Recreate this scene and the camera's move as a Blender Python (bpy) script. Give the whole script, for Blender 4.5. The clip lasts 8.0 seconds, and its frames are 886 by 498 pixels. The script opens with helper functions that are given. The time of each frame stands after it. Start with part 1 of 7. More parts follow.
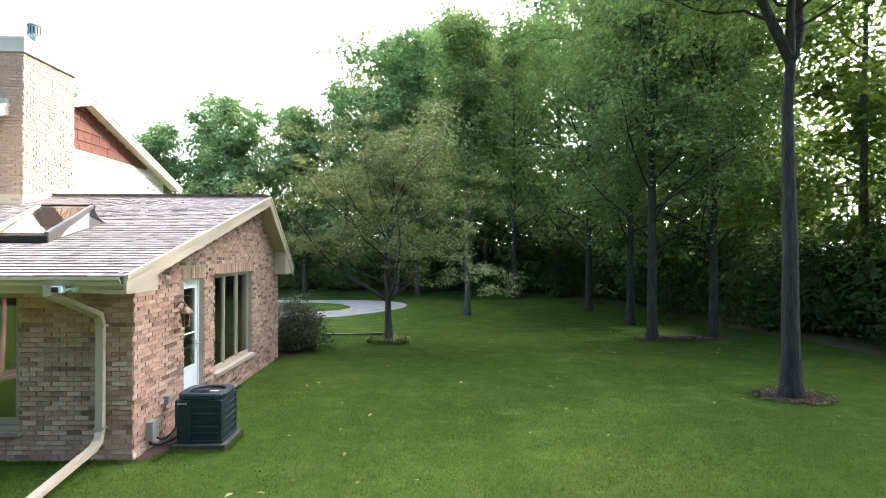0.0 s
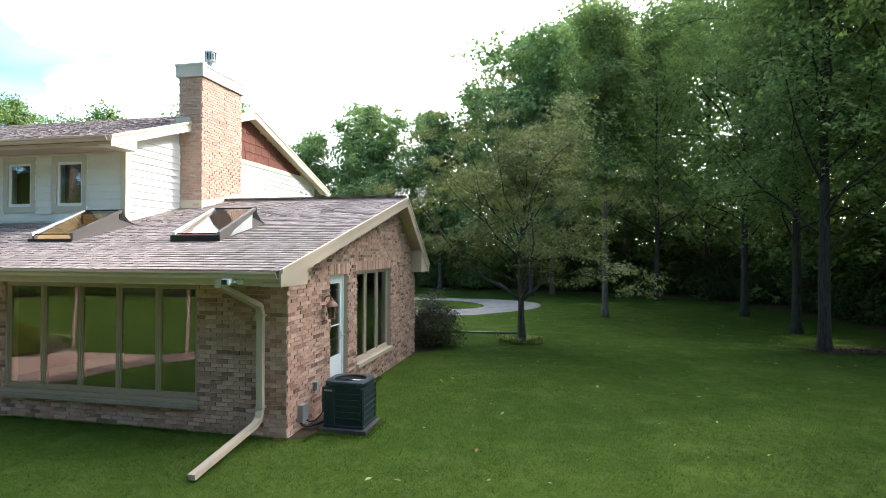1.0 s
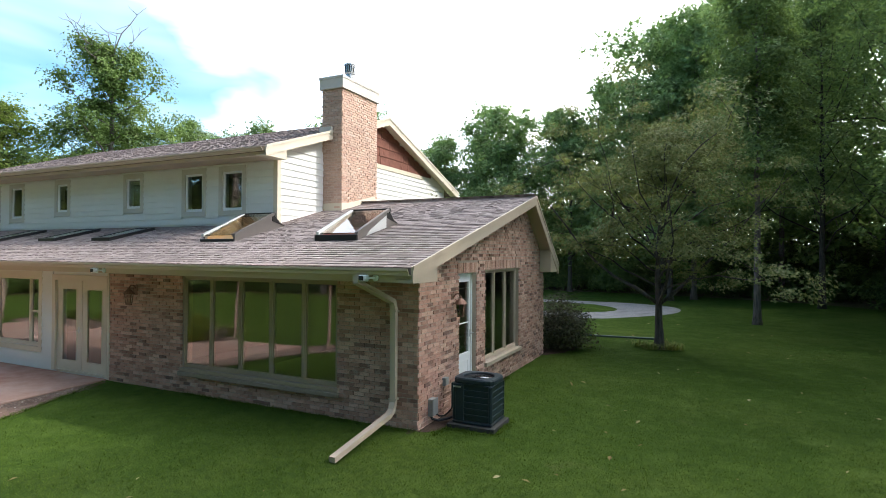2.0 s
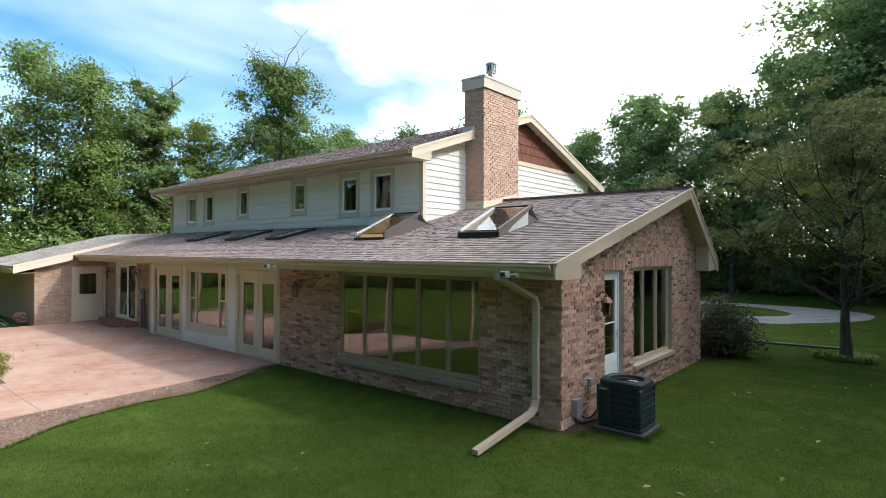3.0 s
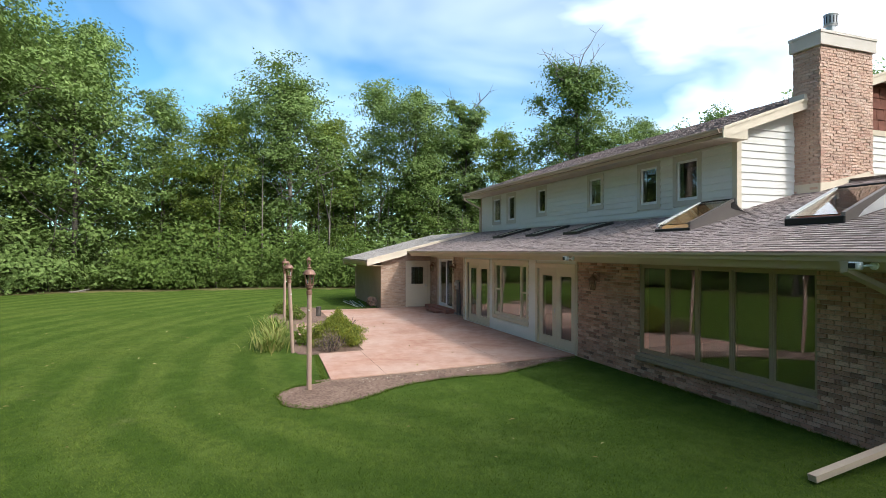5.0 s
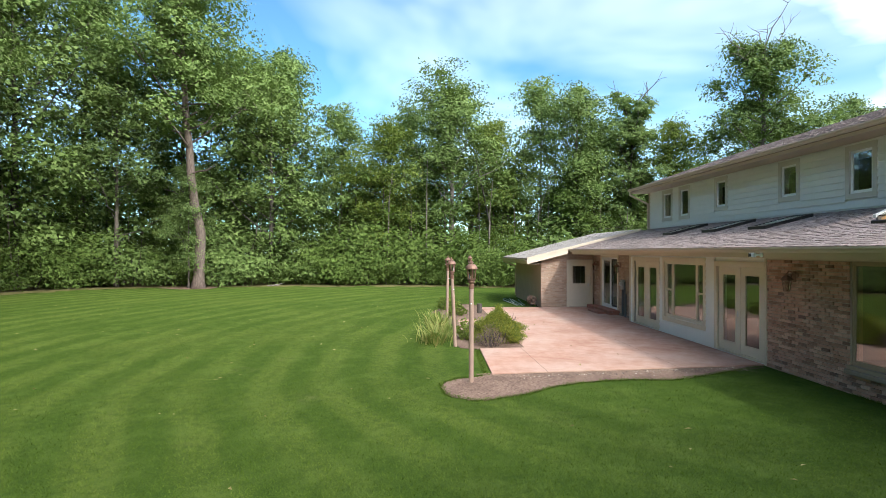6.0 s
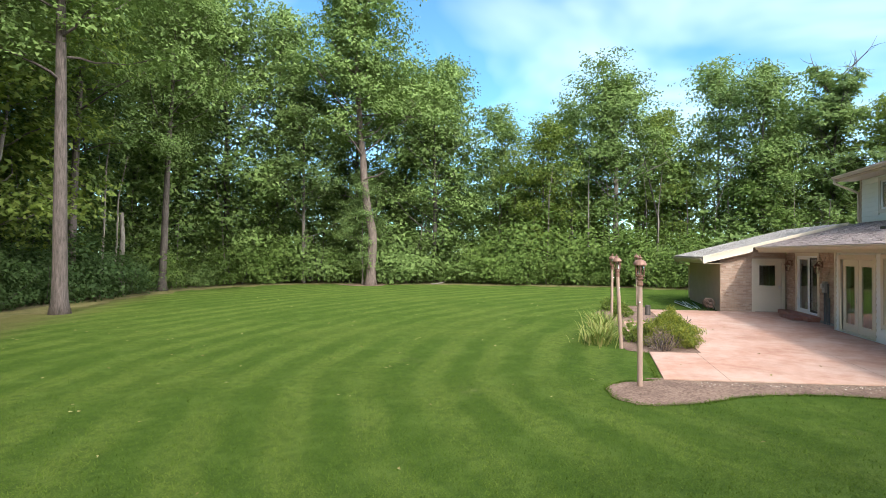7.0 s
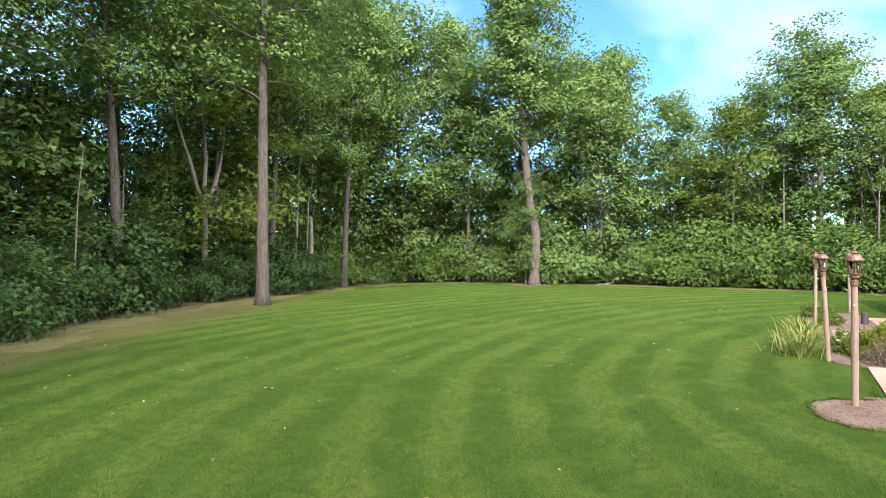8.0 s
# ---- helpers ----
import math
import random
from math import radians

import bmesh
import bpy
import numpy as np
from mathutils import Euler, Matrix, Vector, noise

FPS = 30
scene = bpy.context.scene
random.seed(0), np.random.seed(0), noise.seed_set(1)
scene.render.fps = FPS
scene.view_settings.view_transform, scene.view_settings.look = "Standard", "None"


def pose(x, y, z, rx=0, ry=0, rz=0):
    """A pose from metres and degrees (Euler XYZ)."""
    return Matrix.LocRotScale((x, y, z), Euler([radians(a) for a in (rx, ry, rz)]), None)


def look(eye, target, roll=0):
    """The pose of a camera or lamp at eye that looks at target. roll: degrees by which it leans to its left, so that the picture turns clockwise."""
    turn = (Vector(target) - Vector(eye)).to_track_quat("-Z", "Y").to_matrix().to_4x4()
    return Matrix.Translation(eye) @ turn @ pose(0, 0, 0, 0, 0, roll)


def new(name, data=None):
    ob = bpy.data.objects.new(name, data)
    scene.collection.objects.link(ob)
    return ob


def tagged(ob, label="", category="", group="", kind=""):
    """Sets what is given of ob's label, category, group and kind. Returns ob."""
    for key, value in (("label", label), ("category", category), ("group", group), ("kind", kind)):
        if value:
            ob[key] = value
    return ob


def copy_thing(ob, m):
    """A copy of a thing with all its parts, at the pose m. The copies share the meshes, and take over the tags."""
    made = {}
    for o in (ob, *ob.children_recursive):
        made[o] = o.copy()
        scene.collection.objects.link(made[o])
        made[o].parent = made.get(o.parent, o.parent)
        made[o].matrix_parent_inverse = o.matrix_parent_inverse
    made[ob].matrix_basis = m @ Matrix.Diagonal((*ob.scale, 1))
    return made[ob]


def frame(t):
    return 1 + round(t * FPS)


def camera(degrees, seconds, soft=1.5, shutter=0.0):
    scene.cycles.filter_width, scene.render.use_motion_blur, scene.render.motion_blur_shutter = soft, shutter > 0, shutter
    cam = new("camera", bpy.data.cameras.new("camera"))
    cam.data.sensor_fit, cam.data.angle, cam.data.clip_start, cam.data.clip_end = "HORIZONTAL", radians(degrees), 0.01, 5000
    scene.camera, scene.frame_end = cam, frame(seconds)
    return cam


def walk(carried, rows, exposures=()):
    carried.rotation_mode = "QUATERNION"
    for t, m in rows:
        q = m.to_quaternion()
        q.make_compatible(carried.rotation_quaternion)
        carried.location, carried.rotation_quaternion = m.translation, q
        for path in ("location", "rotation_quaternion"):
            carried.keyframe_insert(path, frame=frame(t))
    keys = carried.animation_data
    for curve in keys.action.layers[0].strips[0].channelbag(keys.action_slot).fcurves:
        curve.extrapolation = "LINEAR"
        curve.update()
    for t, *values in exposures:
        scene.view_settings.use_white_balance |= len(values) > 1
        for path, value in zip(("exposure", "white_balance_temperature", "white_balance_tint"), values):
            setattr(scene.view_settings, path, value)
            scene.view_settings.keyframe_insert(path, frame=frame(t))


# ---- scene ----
cam = camera(77.9, 8.0, soft=0.5)
PATH = [
    (0, (4.063, -7.75, 2.892), (4.125, -5.751, 2.904), 0.1),
    (0.5, (4.076, -7.712, 2.873), (3.869, -5.722, 2.885), 0.2),
    (1, (4.083, -7.681, 2.853), (3.662, -5.726, 2.864), 0.2),
    (1.5, (4.063, -7.656, 2.827), (3.433, -5.758, 2.84), 0.2),
    (2.8, (4.063, -7.626, 2.76), (2.849, -6.038, 2.772), 0.3),
    (3, (4.061, -7.624, 2.759), (2.769, -6.097, 2.768), 0.2),
    (3.5, (4.051, -7.621, 2.722), (2.576, -6.27, 2.731), 0.2),
    (4, (4.033, -7.635, 2.689), (2.401, -6.478, 2.696), 0.1),
    (4.5, (4.008, -7.641, 2.647), (2.237, -6.712, 2.654), 0.1),
    (4.7, (4.021, -7.649, 2.632), (2.201, -6.82, 2.639), 0.1),
    (5.8, (3.963, -7.633, 2.493), (1.975, -7.411, 2.501), -0.0),
    (6, (3.926, -7.668, 2.484), (1.929, -7.56, 2.493), 0.1),
    (6.5, (3.876, -7.683, 2.432), (1.885, -7.869, 2.443), 0.0),
    (7, (3.832, -7.702, 2.378), (1.887, -8.167, 2.39), -0.0),
    (7.5, (3.739, -7.695, 2.329), (1.878, -8.427, 2.343), -0.1),
    (8, (3.662, -7.702, 2.274), (1.938, -8.716, 2.29), -0.1),
]
walk(cam, [(t, look(eye, target, roll)) for t, eye, target, roll in PATH], [(0.0, 1.96), (0.5, 1.58), (1.0, 1.34), (1.5, 1.12), (3.0, 0.60), (3.5, 0.50), (4.5, 0.40), (6.0, 0.74), (7.0, 0.86), (8.0, 1.10)])

# ---- world, sun ----
SUN = Vector((1.1, 0.54, 1.0)).normalized()
world = bpy.data.worlds.new("world")
scene.world = world
world.use_nodes = True
wn, wl = world.node_tree.nodes, world.node_tree.links
sky = wn.new("ShaderNodeTexSky")
sky.sky_type, sky.sun_disc = "NISHITA", False
sky.sun_elevation = math.asin(SUN.z)
sky.sun_rotation = math.atan2(SUN.x, SUN.y)
sky.air_density, sky.dust_density, sky.ozone_density = 1.0, 0.3, 3.0
wco = wn.new("ShaderNodeTexCoord")
wmap = wn.new("ShaderNodeMapping")
wmap.inputs["Rotation"].default_value = (0.0, radians(9), radians(58))
wmap.inputs["Scale"].default_value = (1.0, 1.0, 2.3)
wl.new(wco.outputs["Generated"], wmap.inputs[0])
cloud = wn.new("ShaderNodeTexNoise")
cloud.inputs["Scale"].default_value = 2.1
cloud.inputs["Detail"].default_value = 5.0
cloud.inputs["Roughness"].default_value = 0.47
cloud.inputs["Distortion"].default_value = 0.35
wl.new(wmap.outputs[0], cloud.inputs["Vector"])
# the cloud cover is thicker towards the north-east and overhead
side = wn.new("ShaderNodeVectorMath")
side.operation = "DOT_PRODUCT"
side.inputs[1].default_value = (0.59, 0.75, 0.25)
wl.new(wco.outputs["Generated"], side.inputs[0])
cover = wn.new("ShaderNodeMath")
cover.operation = "MULTIPLY_ADD"
cover.inputs[1].default_value = 0.72
wl.new(side.outputs["Value"], cover.inputs[0])
wl.new(cloud.outputs["Fac"], cover.inputs[2])
ramp = wn.new("ShaderNodeValToRGB")
ramp.color_ramp.elements[0].position, ramp.color_ramp.elements[1].position = 0.58, 1.14
wl.new(cover.outputs[0], ramp.inputs[0])
# thin high wisps everywhere
wisp = wn.new("ShaderNodeTexNoise")
wisp.inputs["Scale"].default_value, wisp.inputs["Detail"].default_value = 2.4, 3.5
wisp.inputs["Roughness"].default_value, wisp.inputs["Distortion"].default_value = 0.58, 0.5
wl.new(wmap.outputs[0], wisp.inputs["Vector"])
thin = wn.new("ShaderNodeMapRange")
thin.inputs["From Min"].default_value, thin.inputs["From Max"].default_value = 0.40, 0.80
thin.inputs["To Max"].default_value = 0.15
wl.new(wisp.outputs["Fac"], thin.inputs["Value"])
both = wn.new("ShaderNodeMath")
both.operation = "MAXIMUM"
wl.new(thin.outputs[0], both.inputs[1])
skymix = wn.new("ShaderNodeMix")
skymix.data_type = "RGBA"
skymix.inputs["B"].default_value = (22.5, 22.8, 23.4, 1)
wl.new(ramp.outputs[0], both.inputs[0])
wl.new(both.outputs[0], skymix.inputs["Factor"])
clear = wn.new("ShaderNodeMix")
clear.data_type, clear.blend_type = "RGBA", "MULTIPLY"
clear.inputs["Factor"].default_value = 1.0
clear.inputs["B"].default_value = (0.61, 0.94, 1.01, 1)
wl.new(sky.outputs[0], clear.inputs["A"])
wl.new(clear.outputs["Result"], skymix.inputs["A"])
wl.new(skymix.outputs["Result"], wn["Background"].inputs[0])
wn["Background"].inputs[1].default_value = 0.15

sun = new("sun", bpy.data.lights.new("sun", "SUN"))
sun.data.energy, sun.data.angle, sun.data.color = 2.05, radians(2.2), (1.0, 0.955, 0.88)
sun.matrix_world = look(SUN * 60, (0, 0, 0))

# ---- helpers of this scene ----
def part(name, bm, material, parent=None, label=""):
    """One mesh object out of a bmesh, under a thing or a part."""
    me = bpy.data.meshes.new(name)
    bmesh.ops.recalc_face_normals(bm, faces=bm.faces)
    bm.to_mesh(me)
    bm.free()
    me.materials.append(material)
    ob = new(name, me)
    if parent:
        ob.parent = parent
    return tagged(ob, label)


def raw(name, verts, faces, material, parent=None, label=""):
    """One mesh object out of arrays of vertices and of equal-sized faces."""
    me = bpy.data.meshes.new(name)
    verts, faces = np.asarray(verts, dtype=np.float32), np.asarray(faces, dtype=np.int32)
    n = faces.shape[1]
    me.vertices.add(len(verts))
    me.vertices.foreach_set("co", verts.ravel())
    me.loops.add(faces.size)
    me.loops.foreach_set("vertex_index", faces.ravel())
    me.polygons.add(len(faces))
    me.polygons.foreach_set("loop_start", np.arange(0, faces.size, n, dtype=np.int32))
    me.update(calc_edges=True)
    me.shade_flat()
    me.materials.append(material)
    ob = new(name, me)
    if parent:
        ob.parent = parent
    return tagged(ob, label)


def thing(name, label, category, at=(0, 0, 0), group="", kind="", rz=0):
    ob = new(name)
    ob.matrix_world = pose(*at, 0, 0, rz)
    return tagged(ob, label, category, group, kind)


def box(bm, x0, y0, z0, x1, y1, z1, bevel=0.0):
    x0, x1, y0, y1, z0, z1 = min(x0, x1), max(x0, x1), min(y0, y1), max(y0, y1), min(z0, z1), max(z0, z1)
    m = Matrix.Translation(((x0 + x1) / 2, (y0 + y1) / 2, (z0 + z1) / 2)) @ Matrix.Diagonal((x1 - x0, y1 - y0, z1 - z0, 1))
    r = bmesh.ops.create_cube(bm, size=1.0, matrix=m)
    if bevel:
        edges = {e for v in r["verts"] for e in v.link_edges}
        bmesh.ops.bevel(bm, geom=list(edges), offset=bevel, segments=1, affect="EDGES", clamp_overlap=True)


def boxes(*rows, bevel=0.0):
    bm = bmesh.new()
    for r in rows:
        box(bm, *r, bevel=bevel)
    return bm


def prism(bm, points, axis, a, b):
    """A polygon of (u, v) points pushed from a to b along an axis: x takes (y, z), y takes (x, z), z takes (x, y)."""
    def at(p, w):
        return {"x": (w, p[0], p[1]), "y": (p[0], w, p[1]), "z": (p[0], p[1], w)}[axis]
    lo, hi = [bm.verts.new(at(p, a)) for p in points], [bm.verts.new(at(p, b)) for p in points]
    bm.faces.new(lo)
    bm.faces.new(hi[::-1])
    for i in range(len(points)):
        j = (i + 1) % len(points)
        bm.faces.new((lo[i], hi[i], hi[j], lo[j]))


def lathe(bm, profile, at=(0, 0, 0), n=16, turn=0.0):
    """A turned shape out of (radius, height) rows."""
    rings = []
    for r, z in profile:
        rings.append([bm.verts.new((at[0] + r * math.cos(turn + 2 * math.pi * k / n), at[1] + r * math.sin(turn + 2 * math.pi * k / n), at[2] + z)) for k in range(n)])
    for a, b in zip(rings, rings[1:]):
        for k in range(n):
            bm.faces.new((a[k], a[(k + 1) % n], b[(k + 1) % n], b[k]))
    bm.faces.new(rings[0][::-1])
    bm.faces.new(rings[-1])


def tube(bm, points, radii, n=8, flat=1.0):
    """A tube along points."""
    pts = [Vector(p) for p in points]
    rings, side = [], None
    for i, p in enumerate(pts):
        d = (pts[min(i + 1, len(pts) - 1)] - pts[max(i - 1, 0)]).normalized()
        if side is None:
            side = d.orthogonal().normalized()
        side = (side - d * side.dot(d)).normalized()
        up = d.cross(side)
        r = radii[i] if hasattr(radii, "__len__") else radii
        rings.append([bm.verts.new(p + r * (side * math.cos(2 * math.pi * k / n) + flat * up * math.sin(2 * math.pi * k / n))) for k in range(n)])
    for a, b in zip(rings, rings[1:]):
        for k in range(n):
            bm.faces.new((a[k], a[(k + 1) % n], b[(k + 1) % n], b[k]))
    bm.faces.new(rings[0][::-1])
    bm.faces.new(rings[-1])


def duct(bm, points, w, d):
    """A rectangular pipe along points in space, w across x and d deep."""
    pts = [Vector(p) for p in points]
    rings = []
    for i, p in enumerate(pts):
        a = (p - pts[i - 1]).normalized() if i else None
        b = (pts[i + 1] - p).normalized() if i + 1 < len(pts) else None
        t = ((a or b) + (b or a)).normalized()
        s = Vector((1, 0, 0))
        s = (s - t * s.dot(t)).normalized()
        u = t.cross(s)
        k = 1.0 if not (a and b) else 1.0 / max(0.5, t.dot(b))
        rings.append([bm.verts.new(p + s * w / 2 * i1 + u * d / 2 * j1 * k) for i1, j1 in ((-1, -1), (1, -1), (1, 1), (-1, 1))])
    for a, b in zip(rings, rings[1:]):
        for k in range(4):
            bm.faces.new((a[k], a[(k + 1) % 4], b[(k + 1) % 4], b[k]))
    bm.faces.new(rings[0][::-1])
    bm.faces.new(rings[-1])


# ---- materials ----
def material(name, rough=0.6, metal=0.0):
    m = bpy.data.materials.new(name)
    m.use_nodes = True
    b = m.node_tree.nodes["Principled BSDF"]
    b.inputs["Roughness"].default_value, b.inputs["Metallic"].default_value = rough, metal
    return m, m.node_tree.nodes, m.node_tree.links, b


def coords(n, l, scale=(1, 1, 1), kind="Object"):
    tc, mp = n.new("ShaderNodeTexCoord"), n.new("ShaderNodeMapping")
    mp.inputs["Scale"].default_value = scale
    l.new(tc.outputs[kind], mp.inputs[0])
    return mp.outputs[0]


def place(n):
    return n.new("ShaderNodeNewGeometry").outputs["Position"]


def fbm(n, l, vec, scale, detail=4.0, rough=0.55, distort=0.0):
    t = n.new("ShaderNodeTexNoise")
    t.inputs["Scale"].default_value, t.inputs["Detail"].default_value = scale, detail
    t.inputs["Roughness"].default_value, t.inputs["Distortion"].default_value = rough, distort
    l.new(vec, t.inputs["Vector"])
    return t.outputs["Fac"]


def ramped(n, l, fac, stops):
    r = n.new("ShaderNodeValToRGB")
    el = r.color_ramp.elements
    while len(el) < len(stops):
        el.new(0.5)
    for e, (p, c) in zip(el, stops):
        e.position, e.color = p, (*c, 1)
    l.new(fac, r.inputs[0])
    return r.outputs[0]


def mixed(n, l, a, b, fac, mode="MIX"):
    x = n.new("ShaderNodeMix")
    x.data_type, x.blend_type = "RGBA", mode
    for sock, v in (("A", a), ("B", b)):
        if isinstance(v, tuple):
            x.inputs[sock].default_value = (*v, 1)
        else:
            l.new(v, x.inputs[sock])
    if isinstance(fac, float):
        x.inputs["Factor"].default_value = fac
    else:
        l.new(fac, x.inputs["Factor"])
    return x.outputs["Result"]


def maths(n, l, op, a, b=0.0, c=0.0):
    x = n.new("ShaderNodeMath")
    x.operation = op
    for k, v in enumerate((a, b, c)):
        if isinstance(v, (int, float)):
            x.inputs[k].default_value = v
        else:
            l.new(v, x.inputs[k])
    return x.outputs[0]


def bumped(n, l, b, height, strength=0.3, dist=0.01):
    x = n.new("ShaderNodeBump")
    x.inputs["Strength"].default_value, x.inputs["Distance"].default_value = strength, dist
    l.new(height, x.inputs["Height"])
    l.new(x.outputs[0], b.inputs["Normal"])


def chance(n, l):
    """One random number for each piece, whether it is an object or an island of a joined mesh."""
    o, g = n.new("ShaderNodeObjectInfo").outputs["Random"], n.new("ShaderNodeNewGeometry").outputs["Random Per Island"]
    return maths(n, l, "FRACT", maths(n, l, "ADD", o, g))


def plain(name, colour, rough=0.6, metal=0.0, vary=0.12, scale=3.0, bump=0.15, grain=60.0):
    """Paint, metal or stone of one colour with soft stains and a fine grain."""
    m, n, l, b = material(name, rough, metal)
    v = place(n)
    dark = tuple(c * (1 - vary) for c in colour)
    lite = tuple(min(1.0, c * (1 + vary * 0.6)) for c in colour)
    big = ramped(n, l, fbm(n, l, v, scale, 5.0, 0.6), [(0.3, dark), (0.7, lite)])
    fine = fbm(n, l, v, grain, 3.0)
    l.new(mixed(n, l, big, ramped(n, l, fine, [(0.3, dark), (0.7, lite)]), 0.35), b.inputs["Base Color"])
    if bump:
        bumped(n, l, b, fine, bump, 0.004)
    return m


def brick_material(name, stops, mortar=False):
    m, n, l, b = material(name, 0.88)
    v = place(n)
    base = ramped(n, l, chance(n, l), stops)
    fine = fbm(n, l, v, 38.0, 5.0, 0.65)
    blot = fbm(n, l, v, 9.0, 4.0, 0.6)
    col = mixed(n, l, base, (0.56, 0.50, 0.44), ramped(n, l, blot, [(0.54, (0, 0, 0)), (0.76, (0.5, 0.5, 0.5))]))
    col = mixed(n, l, col, (0.10, 0.075, 0.065), ramped(n, l, fine, [(0.30, (0.5, 0.5, 0.5)), (0.46, (0, 0, 0))]))
    big = fbm(n, l, v, 0.9, 3.0)
    col = mixed(n, l, col, (0.22, 0.19, 0.17), ramped(n, l, big, [(0.5, (0, 0, 0)), (0.8, (0.35, 0.35, 0.35))]))
    l.new(col, b.inputs["Base Color"])
    bumped(n, l, b, maths(n, l, "ADD", fine, blot), 0.85, 0.018)
    return m


BRICK = brick_material("brick", [(0.0, (0.317, 0.163, 0.119)), (0.2, (0.607, 0.365, 0.277)), (0.4, (0.486, 0.263, 0.197)), (0.6, (0.691, 0.456, 0.358)), (0.78, (0.528, 0.292, 0.214)), (0.9, (0.196, 0.108, 0.085)), (1.0, (0.623, 0.351, 0.261))])
CHIMNEY_BRICK = brick_material("chimney_brick", [(0.0, (0.60, 0.395, 0.295)), (0.4, (0.66, 0.465, 0.36)), (0.75, (0.55, 0.345, 0.26)), (1.0, (0.70, 0.52, 0.42))])
MORTAR = plain("mortar", (0.46, 0.37, 0.295), 0.95, vary=0.2, scale=2.0, bump=0.5, grain=90.0)
TRIM = plain("trim_paint", (0.52, 0.415, 0.315), 0.55, vary=0.07, scale=1.2, bump=0.06)
CREAM = plain("cream_paint", (0.67, 0.59, 0.465), 0.55, vary=0.07, scale=1.4, bump=0.06)
CASING = plain("upper_casing_paint", (0.58, 0.545, 0.485), 0.55, vary=0.07, scale=1.2, bump=0.06)
OLIVE = plain("olive_paint", (0.56, 0.45, 0.34), 0.5, vary=0.08, scale=1.3, bump=0.06)
WINFRAME = plain("olive_tan_frame_paint", (0.37, 0.28, 0.20), 0.5, vary=0.08, scale=1.3, bump=0.05)
SIDING = plain("siding_paint", (0.76, 0.755, 0.72), 0.55, vary=0.06, scale=1.1, bump=0.08, grain=40.0)
WHITE = plain("white_paint", (0.82, 0.83, 0.84), 0.4, vary=0.05, scale=2.0, bump=0.03)
STEEL_WHITE = plain("pale_painted_metal", (0.70, 0.70, 0.69), 0.35, 0.3, vary=0.08)
PALE_MORTAR = plain("pale_chimney_mortar", (0.62, 0.49, 0.40), 0.95, vary=0.2, scale=2.0, bump=0.5, grain=90.0)
SHAKE = plain("red_cedar", (0.185, 0.066, 0.042), 0.8, vary=0.35, scale=6.0, bump=0.4, grain=30.0)
CONCRETE = plain("concrete", (0.47, 0.45, 0.42), 0.9, vary=0.18, scale=2.5, bump=0.35)
CAPSTONE = plain("chimney_cap_metal", (0.62, 0.57, 0.50), 0.5, vary=0.1, scale=2.0, bump=0.05)
STEEL = plain("galvanised_steel", (0.55, 0.56, 0.57), 0.35, 0.9, vary=0.15, scale=8.0, bump=0.03)
NAVY = plain("dark_green_blue_enamel", (0.017, 0.032, 0.042), 0.42, 0.1, vary=0.3, scale=4.0, bump=0.05)
BLACK = plain("black_plastic", (0.02, 0.02, 0.022), 0.5, vary=0.3, scale=5.0, bump=0.05)
GREYBOX = plain("grey_enamel", (0.36, 0.37, 0.37), 0.45, 0.3, vary=0.12, scale=6.0, bump=0.05)
COPPER = plain("weathered_copper_paint", (0.24, 0.13, 0.095), 0.5, 0.35, vary=0.3, scale=9.0, bump=0.1)
POST = plain("faded_tan_post_paint", (0.35, 0.24, 0.192), 0.6, vary=0.15, scale=5.0, bump=0.08)
FLASH = plain("taupe_flashing", (0.21, 0.185, 0.17), 0.45, 0.4, vary=0.12, scale=3.0, bump=0.05)
BRONZE = plain("dark_bronze_frame", (0.035, 0.033, 0.033), 0.4, 0.4, vary=0.2, scale=5.0, bump=0.04)
TANWOOD = plain("tan_shaft_wood", (0.55, 0.36, 0.18), 0.6, vary=0.12, scale=6.0, bump=0.1)
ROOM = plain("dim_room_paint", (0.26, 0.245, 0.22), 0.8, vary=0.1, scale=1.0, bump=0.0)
# near-black copy of the room colour: the unlit upper rooms' darkness coloured in
ROOM_SHADE = plain("room_shade_tone", (0.05, 0.047, 0.043), 0.8, vary=0.1, scale=1.0, bump=0.0)
REDBRICK = brick_material("red_step_brick", [(0.0, (0.30, 0.12, 0.085)), (0.5, (0.40, 0.17, 0.12)), (1.0, (0.27, 0.11, 0.08))])
STONE = plain("weathered_sill_stone", (0.31, 0.245, 0.19), 0.85, vary=0.25, scale=5.0, bump=0.5, grain=45.0)


def glass_material(name, tint, ior=1.62):
    m, n, l, b = material(name, 0.0)
    b.inputs["Base Color"].default_value = (*tint, 1)
    b.inputs["Transmission Weight"].default_value, b.inputs["IOR"].default_value = 1.0, ior
    wave = fbm(n, l, place(n), 1.3, 2.0)
    bumped(n, l, b, wave, 0.06, 0.02)
    return m


GLASS = glass_material("window_glass", (0.74, 0.77, 0.76), 1.9)
LAMP_GLASS = glass_material("lantern_glass", (0.82, 0.84, 0.80), 1.45)


